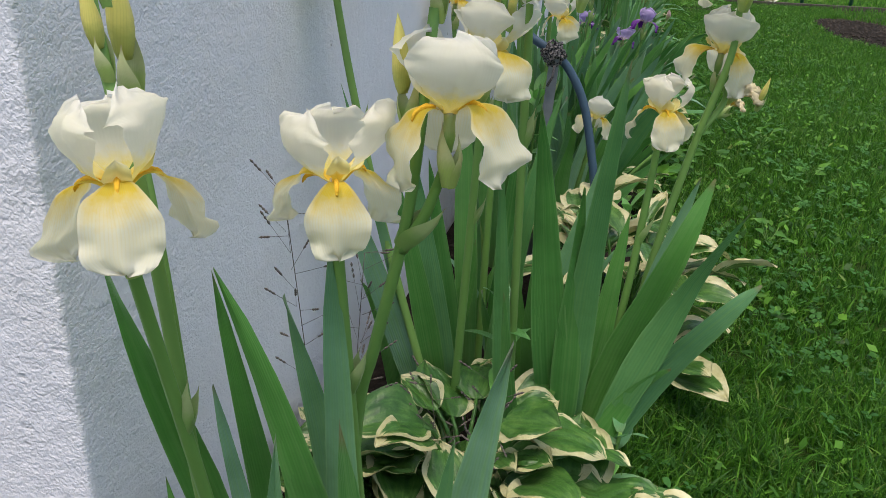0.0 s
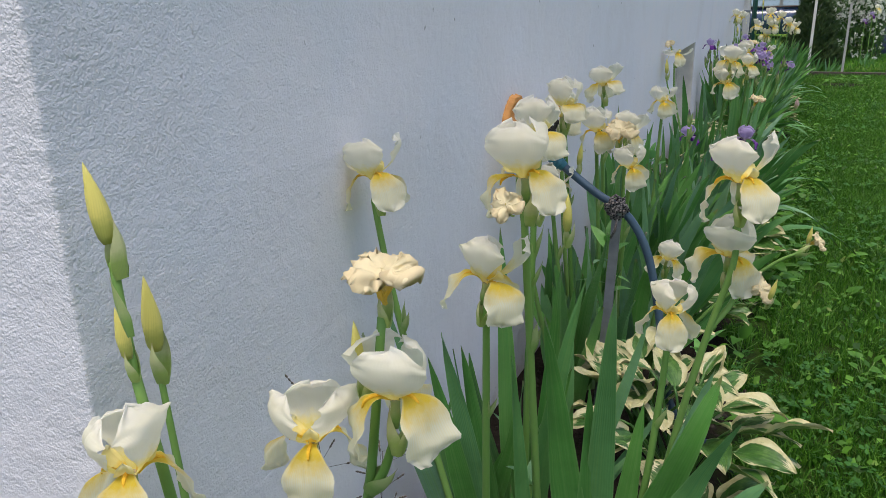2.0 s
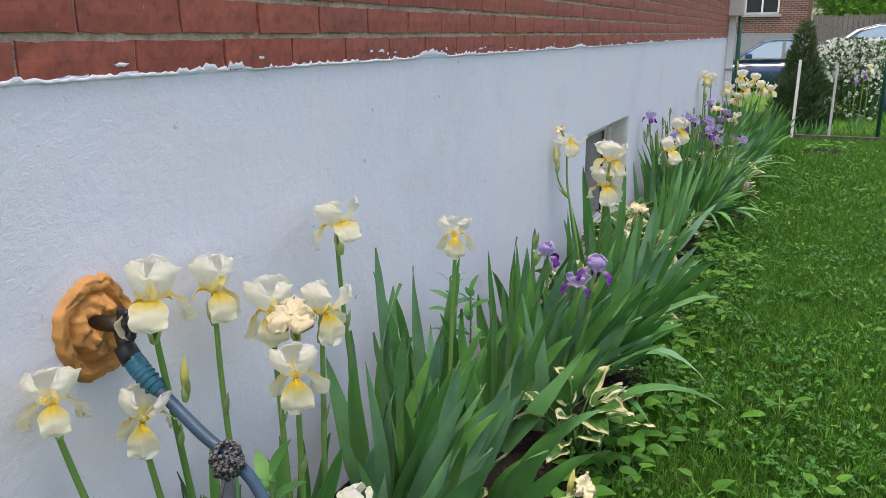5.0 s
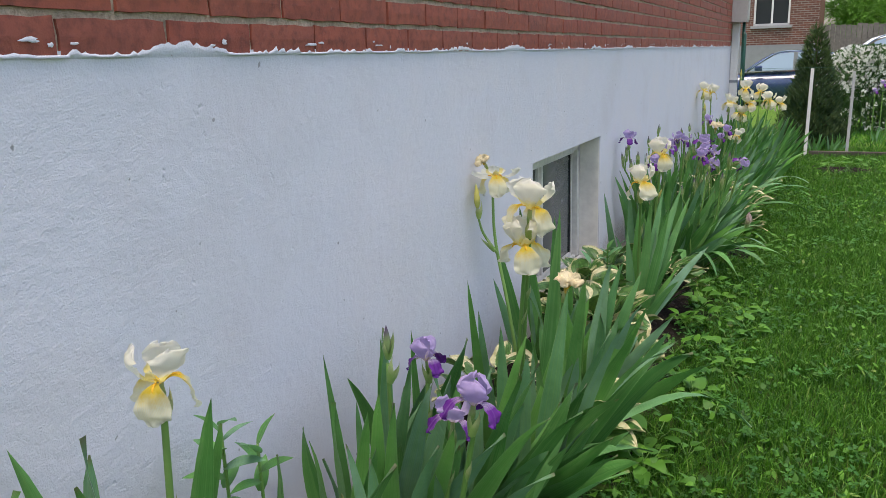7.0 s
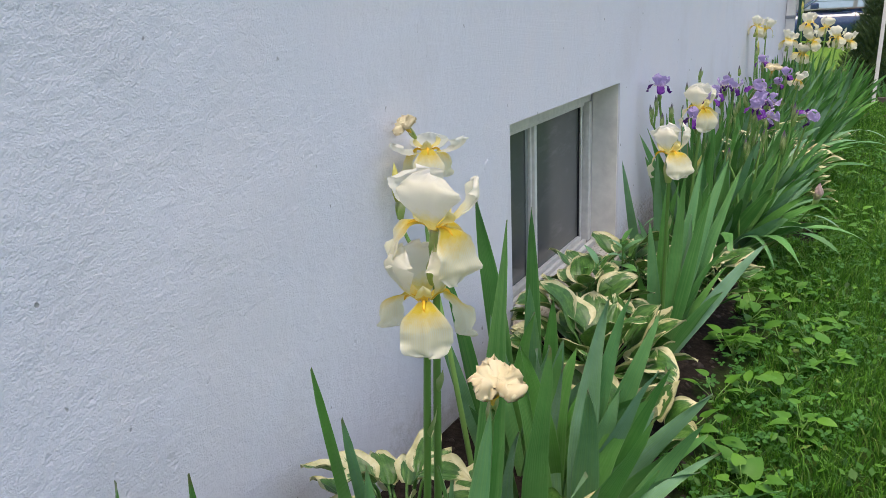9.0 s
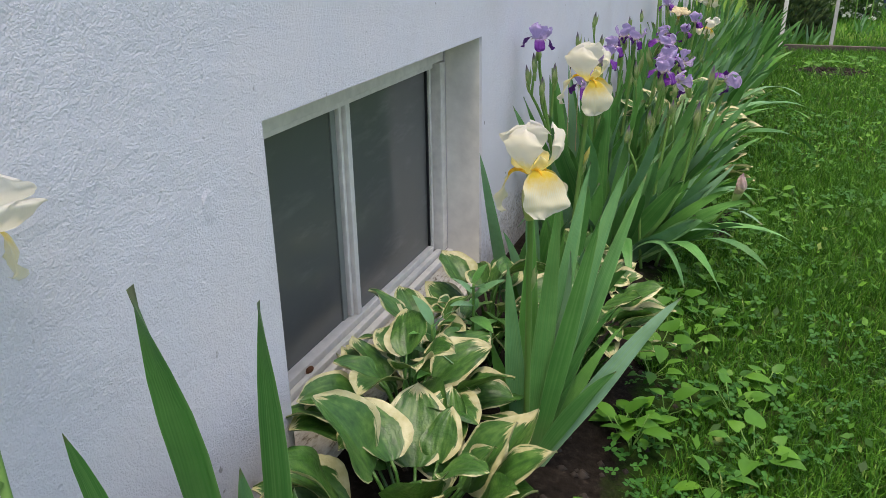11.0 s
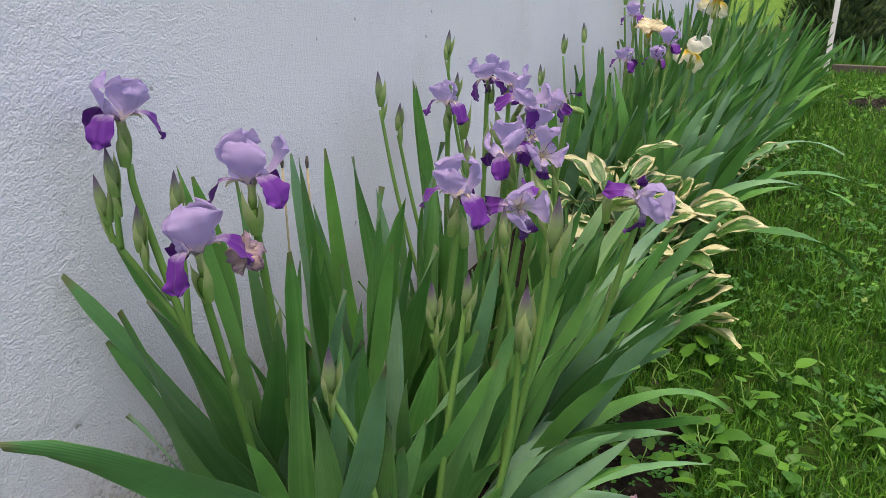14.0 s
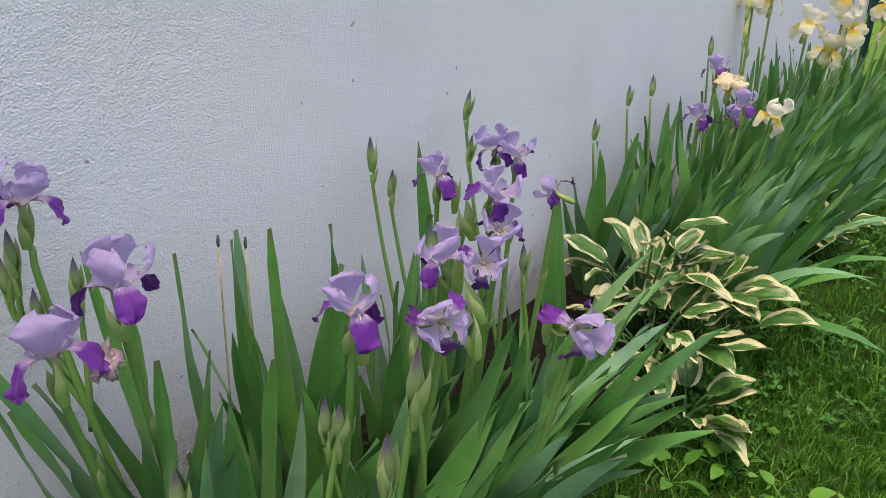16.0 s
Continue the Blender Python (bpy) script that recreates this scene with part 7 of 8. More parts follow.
def seed_grass(x, y, h, seed, lean):
    r = random.Random(seed)
    z = land(x, y)
    g = thing("seed_grass", (x, y, z), "thin flowering grass stalk with dark seeds", "grass")
    line = smoothline([(x, y, z), (x + lean * 0.4, y, z + h * 0.5), (x + lean, y - 0.01, z + h)], 12)
    part("stalk", mesh("stalk", *tube(line, 0.0005, 5)[:2], SEED), g)
    sets = []
    for i in range(18):
        p = line[-1 - (i % 5)] + Vector((0, 0, -0.02 * (i % 3)))
        d = Vector((r.uniform(-1, 1), r.uniform(-0.5, 0.5), r.uniform(-0.1, 0.9))).normalized() * r.uniform(0.02, 0.06)
        sets.append(tube([p, p + d], 0.00026, 4))
        for k in range(3):
            q = p + d * (0.75 + 0.12 * k)
            sets.append(tube([q, q + d.normalized() * 0.003, q + d.normalized() * 0.006], [0.0005, 0.0015, 0.0004], 5))
    part("seed_head", mesh("seed_head", *merged(*sets)[:2], SEED), g)


for a in ((0.105, 0.86, 0.50, 1, -0.03), (0.12, 0.90, 0.43, 2, 0.03), (0.26, 0.88, 0.30, 3, 0.05), (0.24, 0.95, 0.24, 4, -0.02)):
    seed_grass(*a)


def dry_stalk(x, y, h, lean):
    z = land(x, y)
    g = thing("dry_stalk", (x, y, z), "straw-coloured dead flower stalk with dark tip", "stalk", "dead stalks by the wall")
    line = smoothline([(x, y, z), (x + lean * 0.5, y, z + h * 0.5), (x + lean, y, z + h)], 8)
    part("stalk", mesh("stalk", *tube(line, 0.0016, 6)[:2], STRAW), g)
    part("tip", mesh("tip", *tube([line[-1], line[-1] + Vector((0, 0, 0.008)), line[-1] + Vector((0.001, 0, 0.018))], [0.0018, 0.0030, 0.0016], 8)[:2], SEED), g)


for a in ((0.118, 6.60, 0.565, 0.004), (0.145, 6.63, 0.56, 0.0)):
    dry_stalk(*a)


# ---- grass ----
def build_grass():
    g = np.random.default_rng(5)

    def zone(n, x0, x1, y0, y1, h, w):
        return g.uniform(x0, x1, n), g.uniform(y0, y1, n), g.normal(h, h * 0.28, n).clip(h * 0.4, h * 1.8), g.normal(w, w * 0.2, n).clip(w * 0.5, w * 1.6)

    parts_ = [zone(90000, 0.38, 1.5, 0.3, 1.6, 0.044, 0.0038), zone(215000, 0.46, 1.45, 1.2, 8.0, 0.038, 0.0036), zone(80000, 1.45, 2.7, 0.8, 8.0, 0.044, 0.0046), zone(80000, 0.5, 3.0, 8.0, 12.6, 0.042, 0.0042), zone(32000, 2.7, 5.5, 2.0, 12.6, 0.055, 0.0060), zone(36000, 0.0, 6.5, 12.6, 19.0, 0.06, 0.009)]
    x, y, h, w = (np.concatenate(c) for c in zip(*parts_))
    # thin and ragged towards the bed
    ragged = np.array([noise.noise((float(a) * 7, float(b) * 7, 1.0)) for a, b in zip(x, y)])
    patch = np.array([noise.noise((float(a) * 1.3, float(b) * 1.3, 4.0)) for a, b in zip(x, y)])
    clump = np.array([noise.noise((float(a) * 16, float(b) * 16, 8.0)) for a, b in zip(x, y)]) + g.normal(0, 0.16, len(x))
    keep = (clump > -0.16) & (x + 0.16 * ragged > 0.58 - 0.15 * (y < 1.5) - 0.07 * (y > 6.1)) & ~((((x - 1.25) / 0.28) ** 2 + ((y - 10.75) / 0.30) ** 2 < 0.8)) & ~((((x - 2.85) / 0.46) ** 2 + ((y - 9.2) / 1.5) ** 2 + 0.3 * ragged < 1.0)) & ~((((x - 0.62) / 0.09) ** 2 + ((y - 6.98) / 0.22) ** 2 + 0.4 * ragged < 1.0)) & (y + 0.4 * ragged < 18.6)
    x, y, h, w, patch = x[keep], y[keep], h[keep] * (1 + 0.35 * patch[keep]), w[keep], patch[keep]
    n = len(x)
    z = np.array([land(float(a), float(b)) for a, b in zip(x, y)]) - 0.004
    az, lean, face = g.uniform(0, 2 * np.pi, n), g.beta(1.6, 2.0, n) * 1.25, g.uniform(0, 2 * np.pi, n)
    dx, dy = np.cos(az) * np.sin(lean), np.sin(az) * np.sin(lean)
    up = np.cos(lean)
    sx, sy = np.cos(face) * w * 0.5, np.sin(face) * w * 0.5
    P = np.empty((n, 5, 3))
    P[:, 0] = np.stack([x - sx, y - sy, z], 1)
    P[:, 1] = np.stack([x + sx, y + sy, z], 1)
    mx, my, mz = x + dx * h * 0.35, y + dy * h * 0.35, z + h * 0.62
    P[:, 2] = np.stack([mx + sx * 0.85, my + sy * 0.85, mz], 1)
    P[:, 3] = np.stack([mx - sx * 0.85, my - sy * 0.85, mz], 1)
    P[:, 4] = np.stack([x + dx * h * 1.15, y + dy * h * 1.15, z + h * (0.45 + 0.6 * up)], 1)
    base = np.arange(n)[:, None] * 5
    loops = np.concatenate([base + np.array([0, 1, 2, 3]), base + np.array([3, 2, 4])], 1).ravel()
    starts = (np.arange(n)[:, None] * 7 + np.array([0, 4])).ravel()
    me = bpy.data.meshes.new("lawn_grass")
    me.vertices.add(n * 5)
    me.vertices.foreach_set("co", P.ravel())
    me.loops.add(n * 7)
    me.loops.foreach_set("vertex_index", loops.astype(np.int32))
    me.polygons.add(n * 2)
    me.polygons.foreach_set("loop_start", starts.astype(np.int32))
    me.update(calc_edges=True)
    me.materials.append(GRASS)
    tagged(new("lawn_grass", me), "uneven green lawn grass with mixed blades", "grass", kind="stuff")


build_grass()


def build_clover():
    """Small round leaves scattered through the turf."""
    g = random.Random(8)
    verts, faces = [], []
    for i in range(7000):
        x = 0.50 + g.betavariate(1.1, 2.4) * 1.9
        y = g.uniform(0.9, 9.5)
        if noise.noise((x * 2.2, y * 2.2, 9)) < -0.05:
            continue
        z = land(x, y) + g.uniform(0.02, 0.055)
        r = g.uniform(0.005, 0.013)
        a0, tx, ty = g.uniform(0, 6.3), g.uniform(-0.5, 0.5), g.uniform(-0.5, 0.5)
        for lobe in range(3):
            a = a0 + lobe * 2.094
            o = len(verts)
            c, s = math.cos(a), math.sin(a)
            for u, v in ((0, 0), (0.6, -0.5), (1.2, -0.4), (1.25, 0.4), (0.6, 0.5)):
                px, py = (c * u - s * v) * r, (s * u + c * v) * r
                verts.append((x + px, y + py, z + px * tx + py * ty + 0.25 * r * abs(v)))
            faces.append((o, o + 1, o + 2, o + 3, o + 4))
    tagged(new("clover", mesh("clover", verts, faces, CLOVER, None, False)), "clover and small leaves in the lawn", "clover", kind="stuff")


build_clover()


def build_lawn_leaves():
    """Small pointed weed leaves lying at all angles among the blades."""
    g = random.Random(18)
    verts, faces = [], []
    for i in range(15000):
        x = 0.56 + g.betavariate(1.0, 1.9) * 2.4
        y = g.uniform(0.9, 11.5)
        if noise.noise((x * 3.1, y * 3.1, 2)) < -0.12 or ((x - 2.85) / 0.46) ** 2 + ((y - 9.2) / 1.5) ** 2 < 1 or (x < 0.82 and abs(y - 6.98) < 0.34):
            continue
        l = g.uniform(0.014, 0.034)
        w = l * g.uniform(0.16, 0.36)
        a, up, roll = g.uniform(0, 6.3), g.uniform(-0.1, 0.9), g.uniform(-0.8, 0.8)
        d = Vector((math.cos(a) * math.cos(up), math.sin(a) * math.cos(up), math.sin(up)))
        s = Vector((-math.sin(a), math.cos(a), roll)).normalized() * w
        p = Vector((x, y, land(x, y) + g.uniform(0.018, 0.05)))
        o = len(verts)
        verts += [p, p + d * l * 0.45 + s, p + d * l, p + d * l * 0.45 - s]
        faces.append((o, o + 1, o + 2, o + 3))
    tagged(new("lawn_weeds", mesh("lawn_weeds", verts, faces, GRASS, None, False)), "tiny pointed weed leaves among the lawn grass", "weeds", kind="stuff")


build_lawn_leaves()


def build_clods():
    g = random.Random(9)
    verts, faces = [], []
    for i in range(2600):
        x, y = g.uniform(0.03, 0.62), g.uniform(0.6, 9.5)
        if i < 700:
            x, y = g.uniform(2.45, 3.3), g.uniform(7.8, 10.6)
        elif i < 900:
            x, y = 1.25 + g.gauss(0, 0.13), 10.75 + g.gauss(0, 0.13)
        z, r = land(x, y), g.uniform(0.004, 0.016) * (1.8 if i < 900 else 1)
        o = len(verts)
        for q in ((1, 0, 0), (-1, 0, 0), (0, 1, 0), (0, -1, 0), (0, 0, 1), (0, 0, -1)):
            verts.append((x + q[0] * r * g.uniform(0.6, 1.2), y + q[1] * r * g.uniform(0.6, 1.2), z + q[2] * r * g.uniform(0.5, 0.9)))
        for a, b, c in ((0, 2, 4), (2, 1, 4), (1, 3, 4), (3, 0, 4), (2, 0, 5), (1, 2, 5), (3, 1, 5), (0, 3, 5)):
            faces.append((o + a, o + b, o + c))
    tagged(new("soil_clods", mesh("soil_clods", verts, faces, plain("dark_soil", (0.026, 0.020, 0.015), 0.95, var=0.4, scale=80))), "crumbs and clods of dark soil", "soil", kind="stuff")


build_clods()


# ---- far end: pipe, box, fence ----
def build_corner_pipe():
    dp = thing("downpipe", (0.06, 12.26, land(0.06, 12.26)), "white square downpipe at the house corner", "pipe")
    bm = bmesh.new()
    box_bm(0.004, 0.085, 12.20, 12.27, land(0.06, 12.26) - 0.02, 1.30, 0.008, bm)
    for k in range(3):
        box_bm(0.0855, 0.0905, 12.212 + k * 0.02, 12.222 + k * 0.02, land(0.06, 12.26), 1.29, 0.002, bm)
    part("pipe", bm_mesh("pipe", bm, WHITE), dp)
    box("bracket", STEEL, 0.0, 0.092, 12.19, 12.28, 0.62, 0.65, 0.002, dp)
    mb = thing("meter_box", (0.08, 12.2, 1.31), "grey metal meter box on the house corner", "box")
    box("case", plain("grey_box_paint", (0.42, 0.42, 0.41), 0.5, var=0.08), 0.003, 0.175, 12.08, 12.29, 1.305, 1.72, 0.006, mb)
    box("cover", plain("pale_box_paint", (0.52, 0.52, 0.50), 0.5, var=0.08), 0.1755, 0.183, 12.10, 12.27, 1.33, 1.69, 0.004, mb)
    part("conduit", mesh("conduit", *tube([Vector((0.13, 12.24, land(0.13, 12.24))), Vector((0.13, 12.24, 1.31))], 0.018, 10)[:2], POST), mb, "dark green conduit pipe")


build_corner_pipe()
FY = 12.0


def build_fence():
    fence = thing("wire_fence", (1.9, FY, land(1.9, FY)), "low green chain-link fence with round posts", "fence")
    for x, top in ((0.16, 1.16), (1.84, 1.17), (2.66, 0.80), (3.27, 0.80), (3.9, 0.82), (5.6, 0.82)):
        z = land(x, FY)
        part("post", mesh("post", *tube([Vector((x, FY, z - 0.2)), Vector((x, FY, top)), Vector((x, FY, top + 0.03))], [0.024, 0.024, 0.012], 12)[:2], POST), fence)
    for z in (0.78,):
        part("top_wire", mesh("top_wire", *tube([Vector((0.16, FY, z)), Vector((1.88, FY, z)), Vector((5.6, FY, z))], 0.0018, 6)[:2], POST), fence)
    sets = []
    zb, zt, x0, x1 = land(1.9, FY) + 0.03, 0.775, 0.18, 5.58
    hgt = zt - zb
    step = 0.075
    k = -int(hgt / step) - 1
    while x0 + k * step < x1:
        for sgn in (1, -1):
            a = x0 + k * step if sgn > 0 else x0 + k * step + hgt
            pts = []
            for i in range(2):
                x = a + sgn * hgt * i
                pts.append(Vector((x, FY + 0.003 * sgn, zb + hgt * i)))
            p, q = pts
            lo, hi = max(min(p.x, q.x), x0), min(max(p.x, q.x), x1)
            if hi - lo > 0.02:
                f = lambda x: p.lerp(q, (x - p.x) / (q.x - p.x))
                sets.append(tube([f(lo), f(hi)], 0.0005, 4))
        k += 1
    part("wire_mesh", mesh("wire_mesh", *merged(*sets)[:2], POST), fence, "thin green diamond wire mesh")


build_fence()


def pole(x, y, h, lean, label, mat, w=0.016):
    z = land(x, y)
    s = thing("garden_stake", (x, y, z), label, "stake", "stakes by the fence")
    bm = box_bm(-w, w, -w * 0.7, w * 0.7, 0, h, 0.003)
    for v in bm.verts:
        v.co = Vector((x + v.co.x + lean * v.co.z, y + v.co.y, z - 0.03 + v.co.z))
    part("shaft", bm_mesh("shaft", bm, mat), s)


pole(0.885, FY - 0.14, 1.00, 0.012, "white painted wooden stake leaning by the fence", WHITE, 0.017)
pole(1.305, FY - 0.05, 0.96, 0.010, "grey weathered stake by the fence", plain("pale_grey_wood", (0.42, 0.43, 0.44), 0.8, var=0.15), 0.015)


DARK_TIMBER = plain("dark_damp_timber", (0.085, 0.075, 0.06), 0.9, var=0.4, scale=24, bumpy=0.6, dist=0.004)


def build_edging():
    e = thing("timber_edging", (1.6, FY - 0.1, land(1.6, FY)), "weathered timber edging along the fence foot", "edging")
    for x0, x1 in ((0.92, 1.86), (1.90, 3.7)):
        box("board", DARK_TIMBER, x0, x1, FY - 0.12, FY - 0.08, land(1.6, FY) - 0.03, land(1.6, FY) + 0.055, 0.006, e)


build_edging()


# ---- cedar and hedge ----
CEDAR = make_green("cedar_foliage", [(0.0, (0.007, 0.021, 0.006)), (0.5, (0.018, 0.046, 0.011)), (1.0, (0.060, 0.112, 0.026))], 0.1, 0.7)
HEDGE = make_green("hedge_leaves", [(0.0, (0.022, 0.062, 0.016)), (0.6, (0.045, 0.110, 0.026)), (1.0, (0.085, 0.170, 0.040))], 0.15, 0.5)
BLOSSOM = plain("white_blossom", (0.80, 0.80, 0.76), 0.7, var=0.08, scale=200)
BARK = plain("brown_bark", (0.09, 0.065, 0.045), 0.95, var=0.4, scale=50, bumpy=0.8, dist=0.006)


def sprays(rng, spots, size, mat, name, flat=0.5, n=7, up=0.6):
    """Many small fern-like sprays of leaflets."""
    verts, faces = [], []
    for p, d in spots:
        d = d.normalized()
        s = size * rng.uniform(0.6, 1.3)
        a = d.cross(Vector((rng.uniform(-1, 1), rng.uniform(-1, 1), rng.uniform(-0.3, 1)))).normalized()
        for i in range(n):
            t = (i + 0.4) / n
            q = p + d * s * t
            for sg in (-1, 1):
                w = (a * sg * 0.9 + d * 0.8 + Vector((0, 0, up * 0.3))).normalized() * s * 0.42 * (1.05 - t)
                b = d.cross(w).normalized() * s * 0.07
                o = len(verts)
                verts += [q, q + w * 0.5 + b, q + w, q + w * 0.5 - b]
                faces.append((o, o + 1, o + 2, o + 3))
    return mesh(name, verts, faces, mat, None, False)


def build_cedar():
    rng = random.Random(41)
    x, y = 0.915, 12.72
    z = land(x, y)
    h = 1.42
    t = thing("cedar_tree", (x, y, z), "small cone-shaped dark green cedar behind the fence", "tree")
    part("trunk", mesh("trunk", *tube([Vector((x, y, z - 0.05)), Vector((x, y, z + h * 0.9))], [0.05, 0.01], 8)[:2], BARK), t)
    for i in range(60):
        s = rng.uniform(0.05, 0.9)
        a = rng.uniform(0, 6.3)
        r = 0.40 * (1 - s) ** 0.8
        limb = tube([Vector((x, y, z + h * s * 0.9)), Vector((x + math.cos(a) * r * 0.8, y + math.sin(a) * r * 0.8, z + h * s * 0.9 + 0.12))], [0.008, 0.003], 4)
        part("branch", mesh("branch", *limb[:2], BARK), t)
    spots = []
    for i in range(7200):
        s = 1 - math.sqrt(rng.random()) * 0.99
        a = rng.uniform(0, 6.3)
        lump = 1 + 0.30 * noise.noise((math.cos(a) * 2.2, math.sin(a) * 2.2, s * 6))
        r = (0.385 * (1 - s) ** 0.80 + 0.012) * lump * (rng.random() ** 0.30)
        spots.append((Vector((x + math.cos(a) * r, y + math.sin(a) * r, z + 0.04 + h * s)), Vector((math.cos(a), math.sin(a), 0.9 + rng.uniform(-0.4, 0.8)))))
    part("crown", sprays(rng, spots, 0.08, CEDAR, "crown", n=5), t)


build_cedar()


def build_hedge(seed, x0, x1, y, leaves, blooms, high):
    rng = random.Random(seed)
    z = land((x0 + x1) / 2, y)
    t = thing("flowering_hedge", ((x0 + x1) / 2, y, z), "dense dark green hedge covered in white blossom", "hedge", "flowering hedges")
    for i in range(24):
        a = rng.uniform(x0, x1)
        limb = tube([Vector((a, y + rng.uniform(-0.2, 0.3), z)), Vector((a + rng.uniform(-0.3, 0.3), y + rng.uniform(-0.3, 0.3), z + 1.0))], [0.012, 0.004], 5)
        part("branch", mesh("branch", *limb[:2], BARK), t)

    def spot():
        x = rng.uniform(x0, x1)
        top = high + 0.12 * noise.noise((x * 1.4, 0, 3)) - 0.18 * (1 - smooth01(x0, x0 + 0.45, x))
        a = rng.uniform(-0.2, 3.34)
        k = rng.random() ** 0.25
        dy, dz = -math.cos(a) * 0.55 * k, math.sin(a)
        hh = top * (0.12 + 0.88 * abs(dz) ** 0.6 * k) if rng.random() < 0.5 else top * rng.random() ** 0.9
        return Vector((x, y + dy + 0.05 * noise.noise((x * 5, hh * 5, 0)), z + hh)), Vector((rng.uniform(-0.5, 0.5), -0.9, 0.5))

    part("foliage", sprays(rng, [spot() for i in range(leaves)], 0.10, HEDGE, "foliage", n=4), t)
    verts, faces = [], []
    for i in range(blooms):
        p, d = spot()
        if p.z < z + 0.62 and rng.random() < 0.85:
            continue
        p = p + d.normalized() * 0.045
        r = rng.uniform(0.012, 0.025)
        for k in range(7):
            c = p + Vector((rng.uniform(-1, 1), rng.uniform(-1, 0.3), rng.uniform(-1, 1))) * r
            o = len(verts)
            a, b = rng.uniform(0, 6.3), r * 0.55
            for m_ in range(5):
                verts.append(c + Vector((math.cos(a + m_ * 1.257) * b, rng.uniform(-0.3, 0.3) * b, math.sin(a + m_ * 1.257) * b)))
            faces.append((o, o + 1, o + 2, o + 3, o + 4))
    part("blossom", mesh("blossom", verts, faces, BLOSSOM, None, False), t, "clusters of white blossom")


build_hedge(42, 0.92, 2.05, 15.4, 8000, 4200, 1.24)
build_hedge(43, 1.9, 9.0, 21.6, 16000, 1500, 1.25)


# ---- bin, tub and posts behind the fence ----
def revolve(prof, x, y, z, sides=28):
    verts, faces = [], []
    for r, h in prof:
        for k in range(sides):
            a = 2 * math.pi * k / sides
            verts.append((x + math.cos(a) * r, y + math.sin(a) * r, z + h))
    for i in range(len(prof) - 1):
        for k in range(sides):
            k2 = (k + 1) % sides
            faces.append((i * sides + k, i * sides + k2, (i + 1) * sides + k2, (i + 1) * sides + k))
    return verts, faces


def build_bin():
    x, y = 2.47, 18.3
    z = land(x, y)
    t = thing("garden_bin", (x, y, z), "dark blue plastic bin on the grass before the hedge", "bin")
    blue = plain("dark_blue_plastic", (0.014, 0.022, 0.075), 0.5, var=0.15, scale=30)
    h = 0.25 - z
    part("body", mesh("body", *revolve([(0.0, 0.0), (0.28, 0.0), (0.29, 0.02), (0.335, h * 0.95), (0.322, h * 0.95), (0.275, 0.04), (0.0, 0.04)], x, y, z), blue), t)
    part("rim", mesh("rim", *revolve([(0.32, h * 0.94), (0.355, h * 0.94), (0.358, h), (0.32, h), (0.32, h * 0.94)], x, y, z), blue), t)
    x, y = 3.30, 19.6
    z = land(x, y)
    t = thing("garden_tub", (x, y, z), "green plastic tub with a pale rim before the hedge", "tub")
    green = plain("mid_green_plastic", (0.020, 0.105, 0.045), 0.5, var=0.15, scale=30)
    h = 0.26 - z
    part("body", mesh("body", *revolve([(0.0, 0.0), (0.24, 0.0), (0.30, h * 0.35), (0.37, h * 0.68), (0.40, h * 0.95), (0.385, h * 0.95), (0.28, h * 0.3), (0.0, h * 0.28)], x, y, z), green), t)
    part("rim", mesh("rim", *revolve([(0.385, h * 0.90), (0.425, h * 0.90), (0.43, h), (0.385, h), (0.385, h * 0.90)], x, y, z), plain("pale_rim_plastic", (0.45, 0.52, 0.52), 0.5, var=0.1)), t)
    for x, y in ((3.43, 14.1), (3.56, 14.15)):
        z = land(x, y)
        t = thing("fence_post", (x, y, z), "pale green metal post behind the fence", "post", "posts behind the fence")
        part("shaft", mesh("shaft", *tube([Vector((x, y, z - 0.1)), Vector((x, y, z + 1.25)), Vector((x, y, z + 1.27))], [0.028, 0.028, 0.015], 10)[:2], plain("pale_green_enamel", (0.16, 0.24, 0.22), 0.5)), t)


build_bin()


# ---- low plants at the fence foot ----
def fence_irises():
    r = random.Random(55)
    for x, y in ((0.95, 12.3), (1.15, 12.35)):
        p = iris((x, y), "small iris leaves growing at the fence foot")
        for i in range(3):
            fan(r, p, x + r.uniform(-0.08, 0.08), y + r.uniform(-0.08, 0.08), r.uniform(-0.4, 0.4), 5, 0.26, (0.1, 0), 22, 0.022)
    p = iris((1.75, 13.6), "pale yellow and lavender irises behind the fence")
    for x, y, z, k in ((1.62, 13.6, 0.42, "purple"), (1.78, 13.7, 0.60, "yellow"), (1.70, 13.5, 0.52, "purple")):
        stalk_flower(p, k, (x, y, z), (x, y), -1.2, (0, 0), 1.0, 0, 0.0)
    for i in range(2):
        fan(r, p, r.uniform(1.5, 1.85), r.uniform(13.3, 13.8), r.uniform(-0.4, 0.4), 5, 0.26, (0.1, 0), 22, 0.022)


fence_irises()

# ---- driveway, cars, neighbour ----
drive = bmesh.new()
box_bm(-6, 12, 22.6, 29.6, land(2, 24) - 0.3, land(2, 24) + 0.012, 0.0, drive)
tagged(new("road_driveway", bm_mesh("road_driveway", drive, plain("asphalt", (0.035, 0.035, 0.037), 0.9, var=0.25, scale=60, bumpy=0.5))), "grey asphalt driveway", "driveway", kind="structure")


